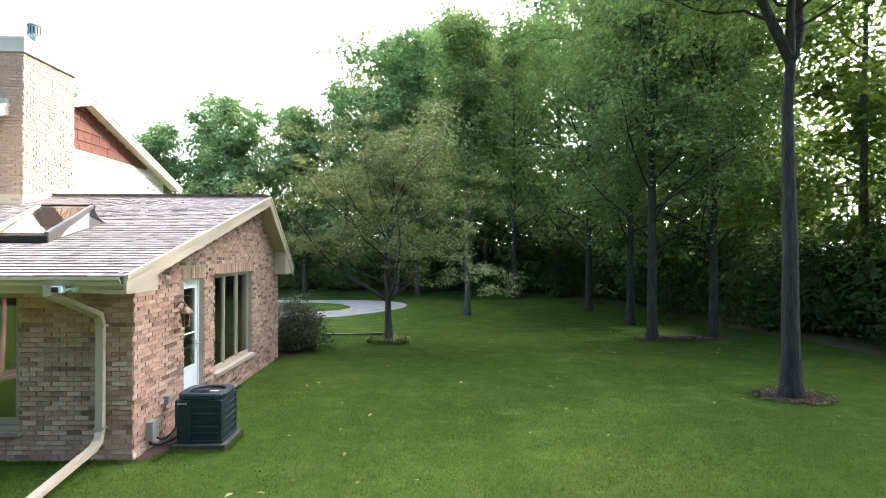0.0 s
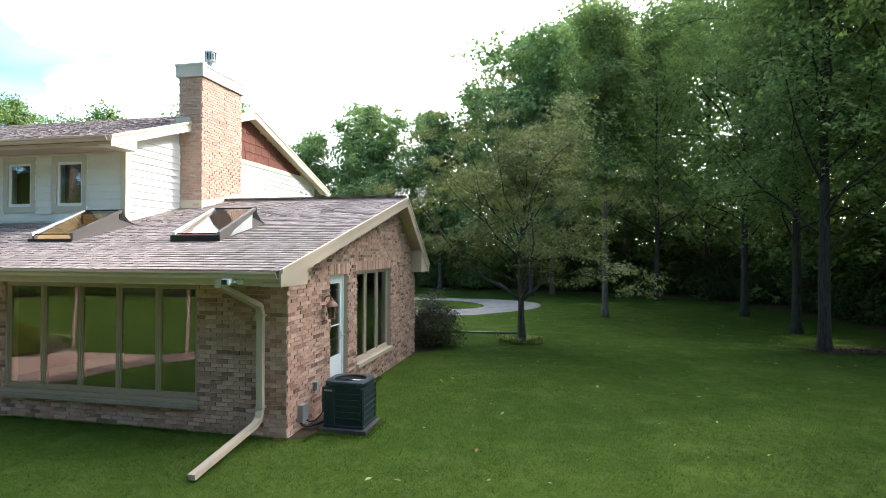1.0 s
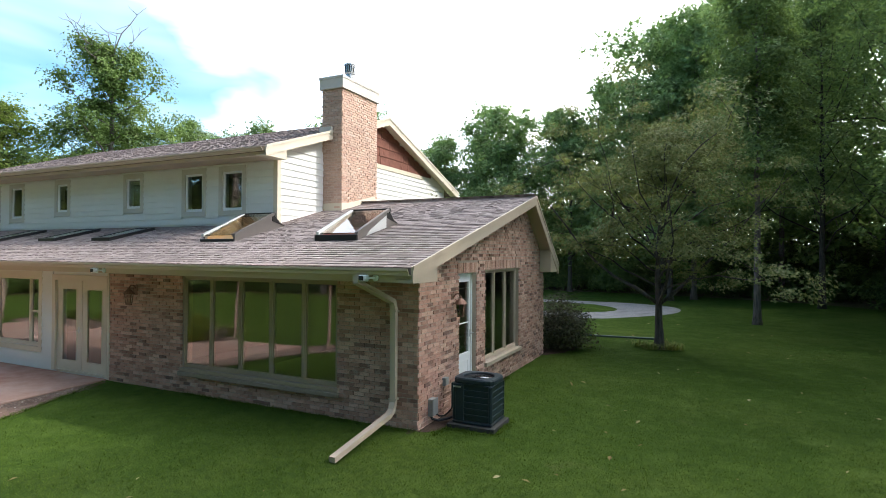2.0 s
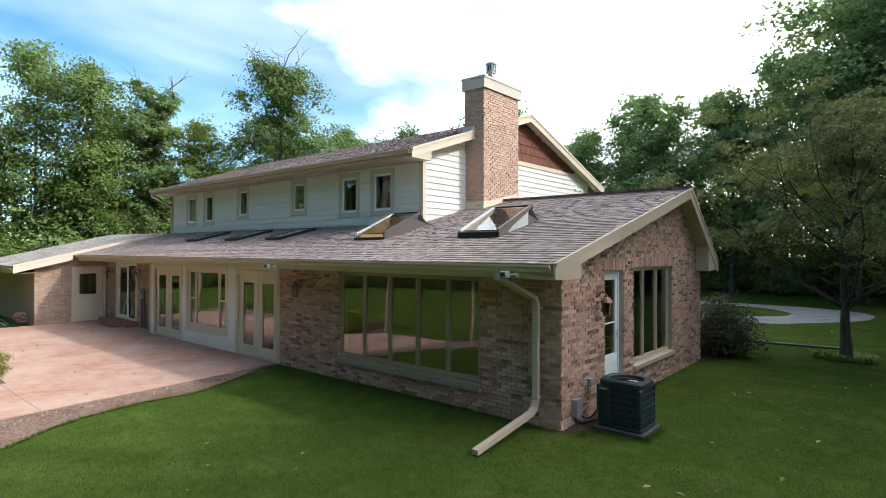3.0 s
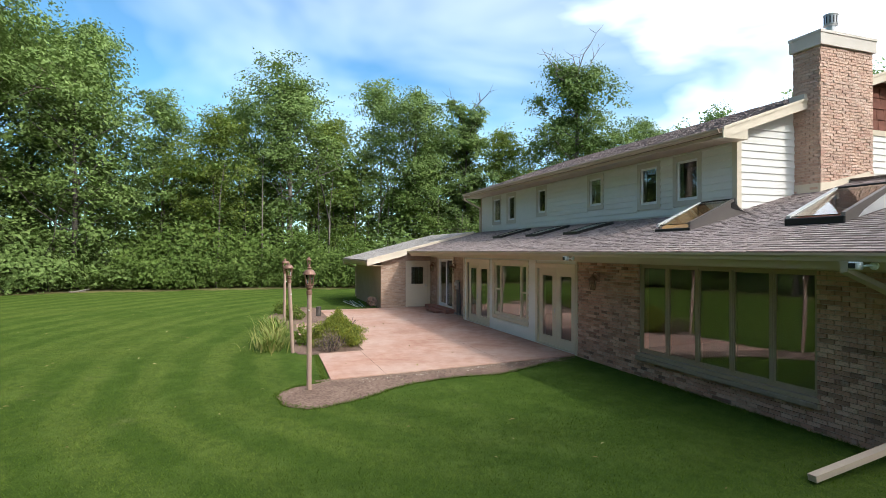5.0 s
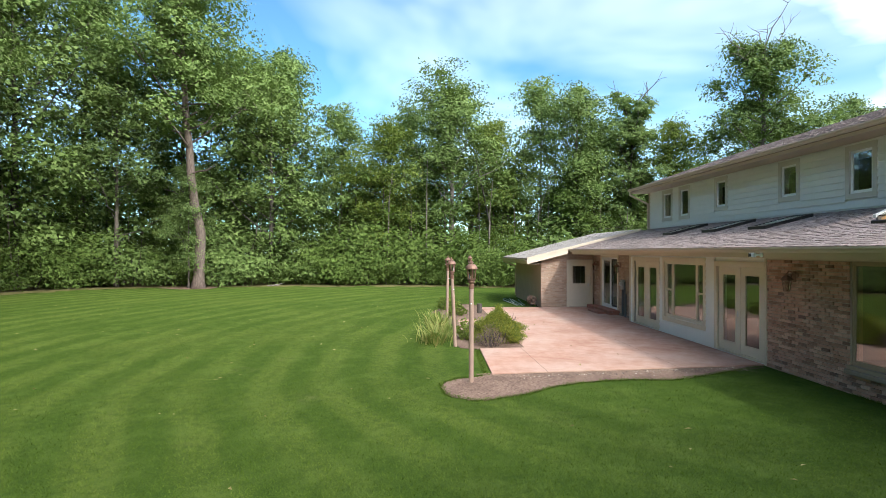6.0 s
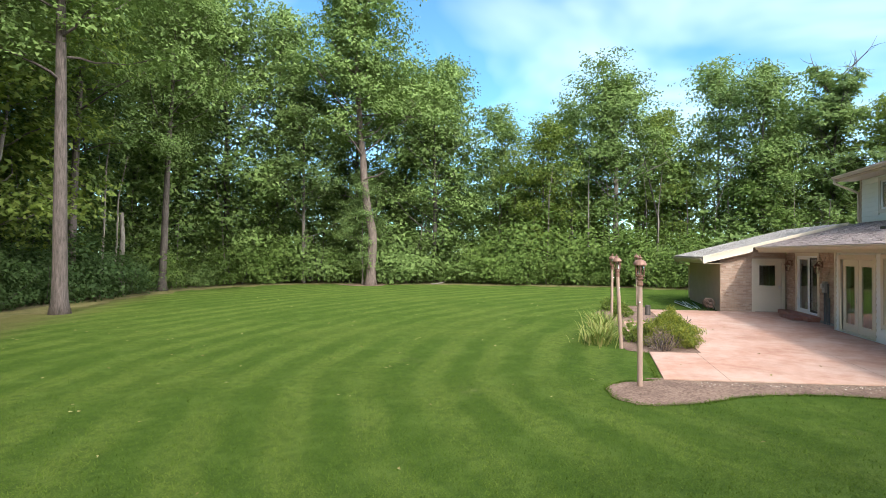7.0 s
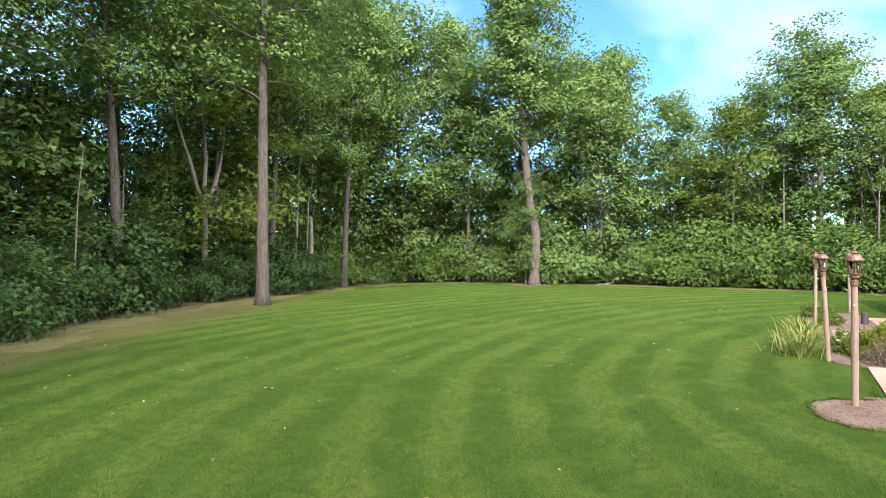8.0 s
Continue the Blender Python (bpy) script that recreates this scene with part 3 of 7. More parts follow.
roof_u = part("roof", bm, SHINGLE, house, "brown-grey shingled upper gable roof")


def rake(y0, z0, y1, z1, x, depth=0.20, mat=CREAM, label="", lift=0.02):
    bm = bmesh.new()
    prism(bm, [(y0, z0 + lift), (y1, z1 + lift), (y1, z1 - depth), (y0, z0 - depth)], "x", x, x + 0.035)
    prism(bm, [(y0, z0 + lift + 0.012), (y1, z1 + lift + 0.012), (y1, z1 + lift - 0.05), (y0, z0 + lift - 0.05)], "x", x + 0.036, x + 0.055)
    return part("rake_board", bm, mat, house, label)


rake(-0.80, low_roof(-0.80), RIDGE_Y, RIDGE_Z, 0.30, mat=TRIM)
rake(RIDGE_Y + 0.002, RIDGE_Z, 7.84, RIDGE_Z - 0.74 * (7.84 - RIDGE_Y), 0.30, 0.24, mat=TRIM)
rake(2.0, up_roof(2.0), UP_RIDGE, up_roof(UP_RIDGE), -5.10, 0.22)
rake(UP_RIDGE + 0.002, up_roof(UP_RIDGE), 13.0, up_roof(13.0), -5.10, 0.22)
rake(-2.70, low_roof(-2.70) + 0.10, -0.9, low_roof(-0.9) + 0.10, -19.82, 0.26, mat=CREAM, label="cream rake board of the garage roof")
rake(-0.898, low_roof(-0.9) + 0.10, 2.35, low_roof(2.35) + 0.10, -19.82, 0.085, mat=CREAM)

# soffits under the rakes and eaves, fascias, eave returns
bm = bmesh.new()
for ya, yb in ((-0.72, RIDGE_Y), (RIDGE_Y, 7.7)):
    za, zb = gable_top(ya) - 0.004, gable_top(yb) - 0.004
    prism(bm, [(ya, za), (yb, zb), (yb, zb - 0.012), (ya, za - 0.012)], "x", 0.004, 0.298)
part("soffit", bm, TRIM, house)
bm = bmesh.new()
for ya, yb in ((2.06, UP_RIDGE), (UP_RIDGE, 12.9)):
    za, zb = up_roof(ya) - 0.135, up_roof(yb) - 0.135
    prism(bm, [(ya, za), (yb, zb), (yb, zb - 0.012), (ya, za - 0.012)], "x", UP_X + 0.004, -5.102)
part("soffit", bm, CREAM, house)
part("soffit", boxes((-19.78, -0.70, 2.385, 0.0, -0.004, 2.40), (-20.06, 0.0, 2.385, -15.10, 0.34, 2.399)), TRIM, house, "beige eave soffit")
part("soffit", boxes((-20.08, 2.06, 5.075, -5.13, UP_Y - 0.004, 5.09)), TRIM, house, "cream upper eave soffit")
part("fascia", boxes((-19.78, -0.725, 2.37, 0.296, -0.702, 2.56)), OLIVE, house, "olive beige eave fascia")
part("fascia", boxes((-20.1, 2.03, 5.06, -5.12, 2.056, 5.20)), TRIM, house, "beige upper fascia")
part("fascia", boxes((-26.25, -2.66, 1.93, -19.83, -2.63, 2.12)), OLIVE, house)
part("soffit", boxes((-26.25, -2.63, 1.93, -19.86, -2.0, 1.945)), TRIM, house)
part("frieze_board", boxes((-7.60, -0.026, 2.325, -0.02, -0.002, 2.384)), OLIVE, house)


def eave_return(y0, y1, z0, slope, x0, x1, mat):
    bm = bmesh.new()
    zt = lambda y: slope(y) - 0.18
    prism(bm, [(y0, z0), (y1, z0), (y1, zt(y1)), (y0, zt(y0))], "x", x0, x1)
    return part("eave_return", bm, mat, house)


eave_return(-0.76, 0.03, 2.36, low_roof, 0.02, 0.315, TRIM)
eave_return(2.0, 2.72, 5.05, up_roof, UP_X + 0.015, -5.085, CREAM)
bm = bmesh.new()
prism(bm, [(7.0, 2.30), (7.82, 2.30), (7.82, 2.46), (7.0, 2.9)], "x", 0.02, 0.315)
part("eave_return", bm, TRIM, house)


def gutter(x0, x1, y, z, mat, label):
    """A gutter with an ogee front along x; its back is at y."""
    prof = [(y, z), (y - 0.012, z), (y - 0.012, z - 0.09), (y - 0.075, z - 0.09), (y - 0.085, z - 0.05), (y - 0.115, z - 0.025), (y - 0.115, z), (y - 0.127, z), (y - 0.127, z - 0.032), (y - 0.097, z - 0.058), (y - 0.085, z - 0.104), (y, z - 0.104)]
    bm = bmesh.new()
    prism(bm, prof, "x", x0, x1)
    return part("gutter", bm, mat, house, label)


gutter(-19.78, 0.27, -0.727, 2.575, OLIVE, "olive beige eave gutter")
gutter(-20.1, -5.13, 2.028, 5.255, TRIM, "cream upper gutter")
gutter(-26.25, -19.84, -2.662, 2.15, TRIM, "beige garage gutter")

# ---- downspouts ----
bm = bmesh.new()
duct(bm, [(-0.62, -0.79, 2.47), (-0.62, -0.79, 2.36), (-0.42, -0.085, 2.02), (-0.40, -0.075, 1.9), (-0.40, -0.075, 0.42), (-0.40, -0.13, 0.30), (-0.39, -0.25, 0.25), (-0.36, -1.72, 0.065)], 0.10, 0.075)
spout = part("downspout", bm, TRIM, house, "beige square downspout with a long ground leg")
for z in (0.46, 1.86):
    part("strap", boxes((-0.47, -0.118, z, -0.33, -0.004, z + 0.025)), TRIM, spout)
bm = bmesh.new()
duct(bm, [(-19.95, 1.96, 5.15), (-19.95, 1.96, 5.0), (-19.78, 2.68, 4.6), (-19.78, 2.69, 3.5)], 0.08, 0.06)
part("downspout", bm, TRIM, house)
bm = bmesh.new()
duct(bm, [(-26.1, -2.7, 2.05), (-26.1, -2.7, 1.95), (-26.0, -2.05, 1.7), (-26.0, -2.05, 0.1)], 0.08, 0.06)
part("downspout", bm, OLIVE, house)


# ---- windows and doors ----
def window(m, u0, u1, z0, z1, mull=(), inset=0.07, bar=0.05, mat=OLIVE, casing=0.0, casing_mat=TRIM, sash=None, sill=None, label="", lean=(0.0, 0.0)):
    """A fixed window: frame, mullions, one pane a bay; casing and sill where it has them."""
    bm = bmesh.new()
    a, b = inset - 0.03, inset + 0.06
    box(bm, u0 + 0.002, a, z0 + 0.002, u0 + bar, b, z1 - 0.002)
    box(bm, u1 - bar, a, z0 + 0.002, u1 - 0.002, b, z1 - 0.002)
    box(bm, u0 + bar, a, z1 - bar, u1 - bar, b, z1 - 0.002)
    box(bm, u0 + bar, a, z0 + 0.002, u1 - bar, b, z0 + bar * 1.3)
    win = placed(part("window", bm, mat, house, label), m)
    edges = [u0 + bar, *mull, u1 - bar]
    for k in mull:
        bm = boxes((k - bar * 0.62, a - 0.004, z0 + bar * 1.3, k + bar * 0.62, b, z1 - bar))
        box(bm, k - 0.006, a - 0.010, z0 + bar * 1.3, k + 0.006, a - 0.0042, z1 - bar)
        part("mullion", bm, mat, win)
    for i, (p, q) in enumerate(zip(edges, edges[1:])):
        p2, q2 = p + (bar * 0.62 if i else 0), q - (bar * 0.62 if i < len(edges) - 2 else 0)
        zb, zt = z0 + bar * 1.3, z1 - bar
        s = 0.028
        bm = boxes((p2, a + 0.012, zb, p2 + s, b - 0.02, zt), (q2 - s, a + 0.012, zb, q2, b - 0.02, zt), (p2 + s, a + 0.012, zt - s, q2 - s, b - 0.02, zt), (p2 + s, a + 0.012, zb, q2 - s, b - 0.02, zb + s))
        part("sash", bm, sash or mat, win)
        bm = boxes((p2 + s, inset, zb + s, q2 - s, inset + 0.012, zt - s))
        if any(lean):
            turn = Euler((radians(-lean[0]), 0, radians(lean[1]))).to_matrix()
            bmesh.ops.rotate(bm, verts=bm.verts, cent=((p2 + q2) / 2, inset, (zb + zt) / 2), matrix=turn)
        pane = part("pane", bm, GLASS, win)
        pane.visible_shadow = False
    if casing:
        c = casing
        part("casing", boxes((u0 - c, -0.028, z0 - c, u0, 0.008, z1 + c), (u1, -0.028, z0 - c, u1 + c, 0.008, z1 + c), (u0, -0.028, z1, u1, 0.008, z1 + c), (u0, -0.028, z0 - c, u1, 0.008, z0)), casing_mat, win)
        part("reveal", boxes((u0, 0.009, z0, u0 + 0.012, a - 0.001, z1), (u1 - 0.012, 0.009, z0, u1, a - 0.001, z1), (u0 + 0.012, 0.009, z1 - 0.012, u1 - 0.012, a - 0.001, z1)), casing_mat, win)
    if sill:
        part("sill", boxes((u0 - 0.04, -0.07, z0 - 0.085, u1 + 0.04, a + 0.02, z0 - 0.001), bevel=0.008), sill, win)
    return win


step = (BANK[1] - BANK[0]) / 5
window(FRONT, *BANK, mull=[BANK[0] + step * k for k in range(1, 5)], bar=0.048, mat=WINFRAME, lean=(0.75, 1.1), label="long olive-framed window bank of five tall panes")
part("sill", boxes((-5.36, -0.035, 0.432, -1.51, 0.035, 0.5), bevel=0.006), WINFRAME, house)
part("sill", boxes((-5.38, -0.075, 0.345, -1.49, 0.03, 0.431), bevel=0.014), STONE, house, "weathered stone sill course")
step = (GWIN[1] - GWIN[0]) / 3
window(EAST, *GWIN, mull=[GWIN[0] + step * k for k in (1, 2)], inset=0.11, bar=0.044, mat=TRIM, sill=TRIM, label="beige-framed window of three tall panes")
for w in UPWIN:
    window(UPPER_F, *w, inset=0.03, bar=0.035, mat=WHITE, casing=0.13, casing_mat=CASING, label="small upper window with beige casing")
window(FRONT, *WIDE, mull=[WIDE[0] + 0.42, WIDE[1] - 0.42], inset=0.05, bar=0.05, mat=CREAM, casing=0.12, casing_mat=CREAM, label="cream window with a wide pane between two narrow ones")
for a in (WIDE[0] + 0.06, WIDE[1] - 0.385):
    part("meeting_rail", boxes((a, 0.028, 1.33, a + 0.325, 0.09, 1.38)), CREAM, house)


def handle(door, m, u, z, y=-0.0, mat=STEEL):
    bm = bmesh.new()
    box(bm, u - 0.02, y - 0.012, z - 0.07, u + 0.02, y, z + 0.07, bevel=0.004)
    tube(bm, [(u, y - 0.01, z), (u, y - 0.05, z), (u + 0.10, y - 0.055, z)], 0.009, 8)
    part("handle", bm, mat, door)


def leaf(door, u0, u1, z0, z1, y, mat, glass, panel=False):
    """One door leaf with its light; glass = (u0, u1, z0, z1)."""
    a, b = y, y + 0.045
    g0, g1, h0, h1 = glass
    bm = boxes((u0, a, z0, g0, b, z1), (g1, a, z0, u1, b, z1), (g0, a, h1, g1, b, z1), (g0, a, z0, g1, b, h0))
    for r in ((g0 - 0.02, a - 0.008, h0 - 0.02, g0, a, h1 + 0.02), (g1, a - 0.008, h0 - 0.02, g1 + 0.02, a, h1 + 0.02), (g0, a - 0.008, h1, g1, a, h1 + 0.02), (g0, a - 0.008, h0 - 0.02, g1, a, h0)):
        box(bm, *r)
    if panel:
        pz0, pz1 = z0 + 0.16, h0 - 0.14
        for r in ((g0, a - 0.007, pz0, g1, a, pz0 + 0.03), (g0, a - 0.007, pz1 - 0.03, g1, a, pz1), (g0, a - 0.007, pz0, g0 + 0.03, a, pz1), (g1 - 0.03, a - 0.007, pz0, g1, a, pz1)):
            box(bm, *r)
    lf = part("leaf", bm, mat, door)
    pane = part("pane", boxes((g0, a + 0.012, h0, g1, a + 0.024, h1)), GLASS, door)
    pane.visible_shadow = False
    return lf


def french(rect, label):
    u0, u1, z0, z1 = rect
    bm = boxes((u0 - 0.11, -0.03, z0, u0, 0.10, z1 + 0.13), (u1, -0.03, z0, u1 + 0.11 if u1 < -8 else u1 + 0.055, 0.10, z1 + 0.13), (u0, -0.03, z1, u1, 0.10, z1 + 0.13))
    box(bm, u0, 0.0, z0 - 0.02, u1, 0.14, z0 + 0.025)
    door = placed(part("door", bm, CREAM, house, label), FRONT)
    mid = (u0 + u1) / 2
    for a, b in ((u0 + 0.006, mid - 0.004), (mid + 0.004, u1 - 0.006)):
        leaf(door, a, b, z0 + 0.03, z1 - 0.006, 0.035, CREAM, (a + 0.20, b - 0.20, z0 + 0.25, z1 - 0.2))
    part("astragal", boxes((mid - 0.022, 0.022, z0 + 0.03, mid + 0.022, 0.0342, z1 - 0.006)), CREAM, door)
    handle(door, FRONT, mid - 0.10, z0 + 0.95, 0.035)
    return door


french(FD2, "cream french doors with tall glass lights, closed")
french(FD1, "cream french doors with tall glass lights, closed")

u0, u1, z0, z1 = SLIDER
bm = boxes((u0 + 0.002, 0.0, z0, u0 + 0.06, 0.14, z1 - 0.002), (u1 - 0.06, 0.0, z0, u1 - 0.002, 0.14, z1 - 0.002), (u0 + 0.06, 0.0, z1 - 0.06, u1 - 0.06, 0.14, z1 - 0.002), (u0 + 0.06, 0.0, z0, u1 - 0.06, 0.14, z0 + 0.06))
door = placed(part("door", bm, WHITE, house, "white-framed sliding patio door, closed"), FRONT_C)
mid = (u0 + u1) / 2
leaf(door, u0 + 0.062, mid + 0.03, z0 + 0.062, z1 - 0.062, 0.03, WHITE, (u0 + 0.13, mid - 0.03, z0 + 0.14, z1 - 0.13))
leaf(door, mid - 0.03, u1 - 0.062, z0 + 0.062, z1 - 0.062, 0.08, BRONZE, (mid + 0.03, u1 - 0.13, z0 + 0.14, z1 - 0.13))
part("casing", boxes((u0 - 0.10, -0.03, z0, u0, 0.006, z1 + 0.10), (u1, -0.03, z0, u1 + 0.10, 0.006, z1 + 0.10), (u0, -0.03, z1, u1, 0.006, z1 + 0.10)), CREAM, door)

u0, u1, z0, z1 = GDOOR
bm = boxes((u0 + 0.002, 0.09, z0, u0 + 0.05, 0.20, z1 - 0.002), (u1 - 0.05, 0.09, z0, u1 - 0.002, 0.20, z1 - 0.002), (u0 + 0.05, 0.09, z1 - 0.05, u1 - 0.05, 0.20, z1 - 0.002))
door = placed(part("door", bm, WHITE, house, "white storm door with a tall glass light, closed"), EAST)
leaf(door, u0 + 0.052, u1 - 0.052, z0 + 0.01, z1 - 0.052, 0.11, WHITE, (u0 + 0.15, u1 - 0.15, z0 + 0.62, z1 - 0.17), panel=True)
part("rail", boxes((u0 + 0.15, 0.104, 1.445, u1 - 0.15, 0.121, 1.466)), WHITE, door)
for z in (0.98, 1.20, 1.68, 1.92, 2.12):
    part("muntin", boxes((u0 + 0.152, 0.137, z, u1 - 0.152, 0.142, z + 0.011)), GREYBOX, door)
handle(door, EAST, u1 - 0.11, z0 + 0.97, 0.11)
part("step", boxes((-0.02, u0 - 0.03, -0.1, 0.10, u1 + 0.03, z0 - 0.002), bevel=0.01), CONCRETE, house, "low concrete door step")

u0, u1, z0, z1 = ADOOR
bm = boxes((u0 - 0.10, -0.03, z0 - 0.03, u0, 0.10, z1 + 0.10), (u1, -0.03, z0 - 0.03, u1 + 0.10, 0.10, z1 + 0.10), (u0, -0.03, z1, u1, 0.10, z1 + 0.10))
door = placed(part("door", bm, CREAM, house, "cream garage door with a square light, closed"), GARAGE_E)
leaf(door, u0 + 0.004, u1 - 0.004, z0, z1 - 0.004, 0.02, CREAM, (u0 + 0.17, u1 - 0.22, z0 + 1.02, z1 - 0.17))
handle(door, GARAGE_E, u1 - 0.09, z0 + 0.96, 0.02)

# corner boards, base band of the chimney
part("corner_board", boxes((UP_X - 0.10, UP_Y - 0.03, 3.45, UP_X + 0.030, UP_Y + 0.012, 5.075), (UP_X - 0.01, UP_Y + 0.0125, 3.45, UP_X + 0.030, UP_Y + 0.10, 5.075)), CREAM, house)
part("corner_board", boxes((UP_W - 0.03, UP_Y - 0.03, 3.45, UP_W + 0.10, UP_Y + 0.012, 5.075)), TRIM, house)
part("corner_board", boxes((-15.10, -0.03, 0.02, -15.0, 0.011, 2.385)), CREAM, house)
part("corner_board", boxes((-7.62, -0.03, 0.02, -7.56, 0.011, 2.385)), CREAM, house)
bm = bmesh.new()
prism(bm, [(4.55, 5.52), (10.45, 5.52), (10.15, 5.66), (4.55, 5.66)], "x", UP_X - 0.011, UP_X + 0.035)
part("frieze_board", bm, CREAM, house)

# ---- chimney ----
CX0, CX1, CY0, CY1, CZ = -5.42, -4.77, 4.52, 6.26, 7.26
chimney = part("chimney", boxes((CX0 + 0.01, CY0 + 0.012, 3.7, CX1 - 0.012, CY1 - 0.012, CZ)), PALE_MORTAR, house, "tall salmon brick chimney with a pale metal cap")
part("cap", boxes((CX0 - 0.06, CY0 - 0.06, CZ, CX1 + 0.06, CY1 + 0.06, CZ + 0.31), (CX0 - 0.075, CY0 - 0.075, CZ + 0.27, CX1 + 0.075, CY1 + 0.075, CZ + 0.33)), CAPSTONE, chimney)
part("flue_block", boxes((-5.3, 5.12, CZ + 0.33, -4.95, 5.68, CZ + 0.47), bevel=0.012), CAPSTONE, chimney)
part("flue_block", boxes((-5.25, 5.85, CZ + 0.33, -4.98, 6.12, CZ + 0.44), bevel=0.012), CAPSTONE, chimney)
bm = bmesh.new()
lathe(bm, [(0.13, 0), (0.13, 0.03), (0.095, 0.05), (0.095, 0.20)], (-5.12, 5.36, CZ + 0.46), 18)
pipe = part("flue_pipe", bm, STEEL, chimney, "galvanised flue pipe with a wind cap")
bm = bmesh.new()
lathe(bm, [(0.10, 0.19), (0.15, 0.21), (0.155, 0.23), (0.135, 0.235), (0.135, 0.44), (0.16, 0.445), (0.16, 0.47), (0.05, 0.51)], (-5.12, 5.36, CZ + 0.46), 18)
part("wind_cap", bm, STEEL, pipe)
for k in range(12):
    a = k * math.pi / 6
    part("slot", boxes((-0.014, -0.004, 0.0, 0.014, 0.0, 0.17)), BLACK, pipe).matrix_basis = pose(-5.12 + 0.138 * math.sin(a), 5.36 - 0.138 * math.cos(a), CZ + 0.71, 0, 0, math.degrees(a))
bm = bmesh.new()
prism(bm, [(CY0 - 0.02, 3.85), (CY1 + 0.02, 3.85), (CY1 + 0.02, 4.50), (CY0 + 0.30, 4.17), (CY0 - 0.02, 4.14)], "x", CX1 - 0.05, CX1 + 0.02)
box(bm, CX0 + 0.03, CY0 - 0.02, 3.85, CX1 - 0.051, CY0 + 0.011, 4.14)
part("base_skirt", bm, CREAM, chimney)
part("saddle", boxes((CX0 - 0.03, CY0 - 0.10, 5.95, CX0 + 0.35, CY0 - 0.004, 6.22)), CAPSTONE, chimney)

# ---- skylights ----
def tall_skylight(x0, x1, y0, y1, rise, tail, well, bar=0.11):
    """A skylight whose pane stands steeper than the roof, on a wedge-shaped curb with a back slope."""
    zf, zb, zt = low_roof(y0), low_roof(y1) + rise, low_roof(tail)
    bm = bmesh.new()
    for a, b in ((x0, x0 + 0.05), (x1 - 0.05, x1)):
        prism(bm, [(y0, zf - 0.02), (y1, low_roof(y1) - 0.02), (tail, zt - 0.02), (tail, zt + 0.01), (y1, zb), (y0, zf + 0.13)], "x", a, b)
    prism(bm, [(y1, zb), (tail, zt + 0.01), (tail, zt - 0.02), (y1 - 0.02, zb - 0.04)], "x", x0 + 0.05, x1 - 0.05)
    sk = part("skylight", bm, FLASH, house, "raised skylight with a slanting pane on a taupe curb")
    for a, b, metal in ((x0 - 0.03, x0 + 0.04, STEEL_WHITE), (x1 - 0.04, x1 + 0.03, FLASH)):
        bm = bmesh.new()
        prism(bm, [(y0 - 0.03, zf + 0.10), (y1 + 0.03, zb - 0.02), (y1 + 0.03, zb + 0.04), (y0 - 0.03, zf + 0.16)], "x", a, b)
        part("rail", bm, metal, sk)
    part("front_bar", boxes((x0 - 0.04, y0 - 0.07, zf - 0.01, x1 + 0.04, y0 - 0.031, zf + bar), bevel=0.012), BRONZE, sk, "black front bar")
    part("head_bar", boxes((x0 - 0.03, y1 + 0.031, zb - 0.05, x1 + 0.03, y1 + 0.07, zb + 0.05), bevel=0.008), BRONZE, sk)
    bm = bmesh.new()
    prism(bm, [(y0, zf + 0.13), (y1, zb + 0.0), (y1, zb + 0.014), (y0, zf + 0.144)], "x", x0 + 0.051, x1 - 0.051)
    pane = part("pane", bm, GLASS, sk)
    pane.visible_shadow = False
    bm = bmesh.new()
    prism(bm, [(y0 + 0.01, zf + 0.012), (y1 - 0.06, low_roof(y1) + 0.012), (y1 - 0.06, zb - 0.06), (y1 - 0.05, zb - 0.06), (y1 - 0.05, low_roof(y1) + 0.004), (y0 + 0.01, zf + 0.004)], "x", x0 + 0.06, x1 - 0.06)
    prism(bm, [(y0 + 0.06, zf + 0.02), (y1 - 0.07, low_roof(y1) + 0.02), (y1 - 0.07, zb - 0.05), (y0 + 0.06, zf + 0.10)], "x", x0 + 0.052, x0 + 0.058)
    part("well", bm, well, sk)
    bm = bmesh.new()
    prism(bm, [(y1 - 0.02, zb - 0.02), (y1 + 0.10, zb - 0.06), (y1 + 0.22, zb - 0.19), (tail, zt + 0.025), (tail, zt + 0.012), (y1 - 0.02, zb - 0.16)], "x", x0 - 0.012, x1 + 0.012)
    part("saddle_flashing", bm, BRONZE, sk, "dark metal back flashing")
    return sk


raised = tall_skylight(-2.75, -1.83, 0.98, 2.08, 0.36, 2.46, SHAKE)
bm = bmesh.new()
prism(bm, [(1.28, low_roof(1.28) + 0.02), (2.0, low_roof(2.0) + 0.02), (2.0, low_roof(2.0) + 0.27), (1.4, low_roof(1.4) + 0.10)], "x", -1.828, -1.815)
part("side_panel", bm, STEEL_WHITE, raised, "pale metal side panel")
tall_skylight(-5.85, -4.92, 0.95, 2.08, 0.36, 2.46, TANWOOD, 0.055)


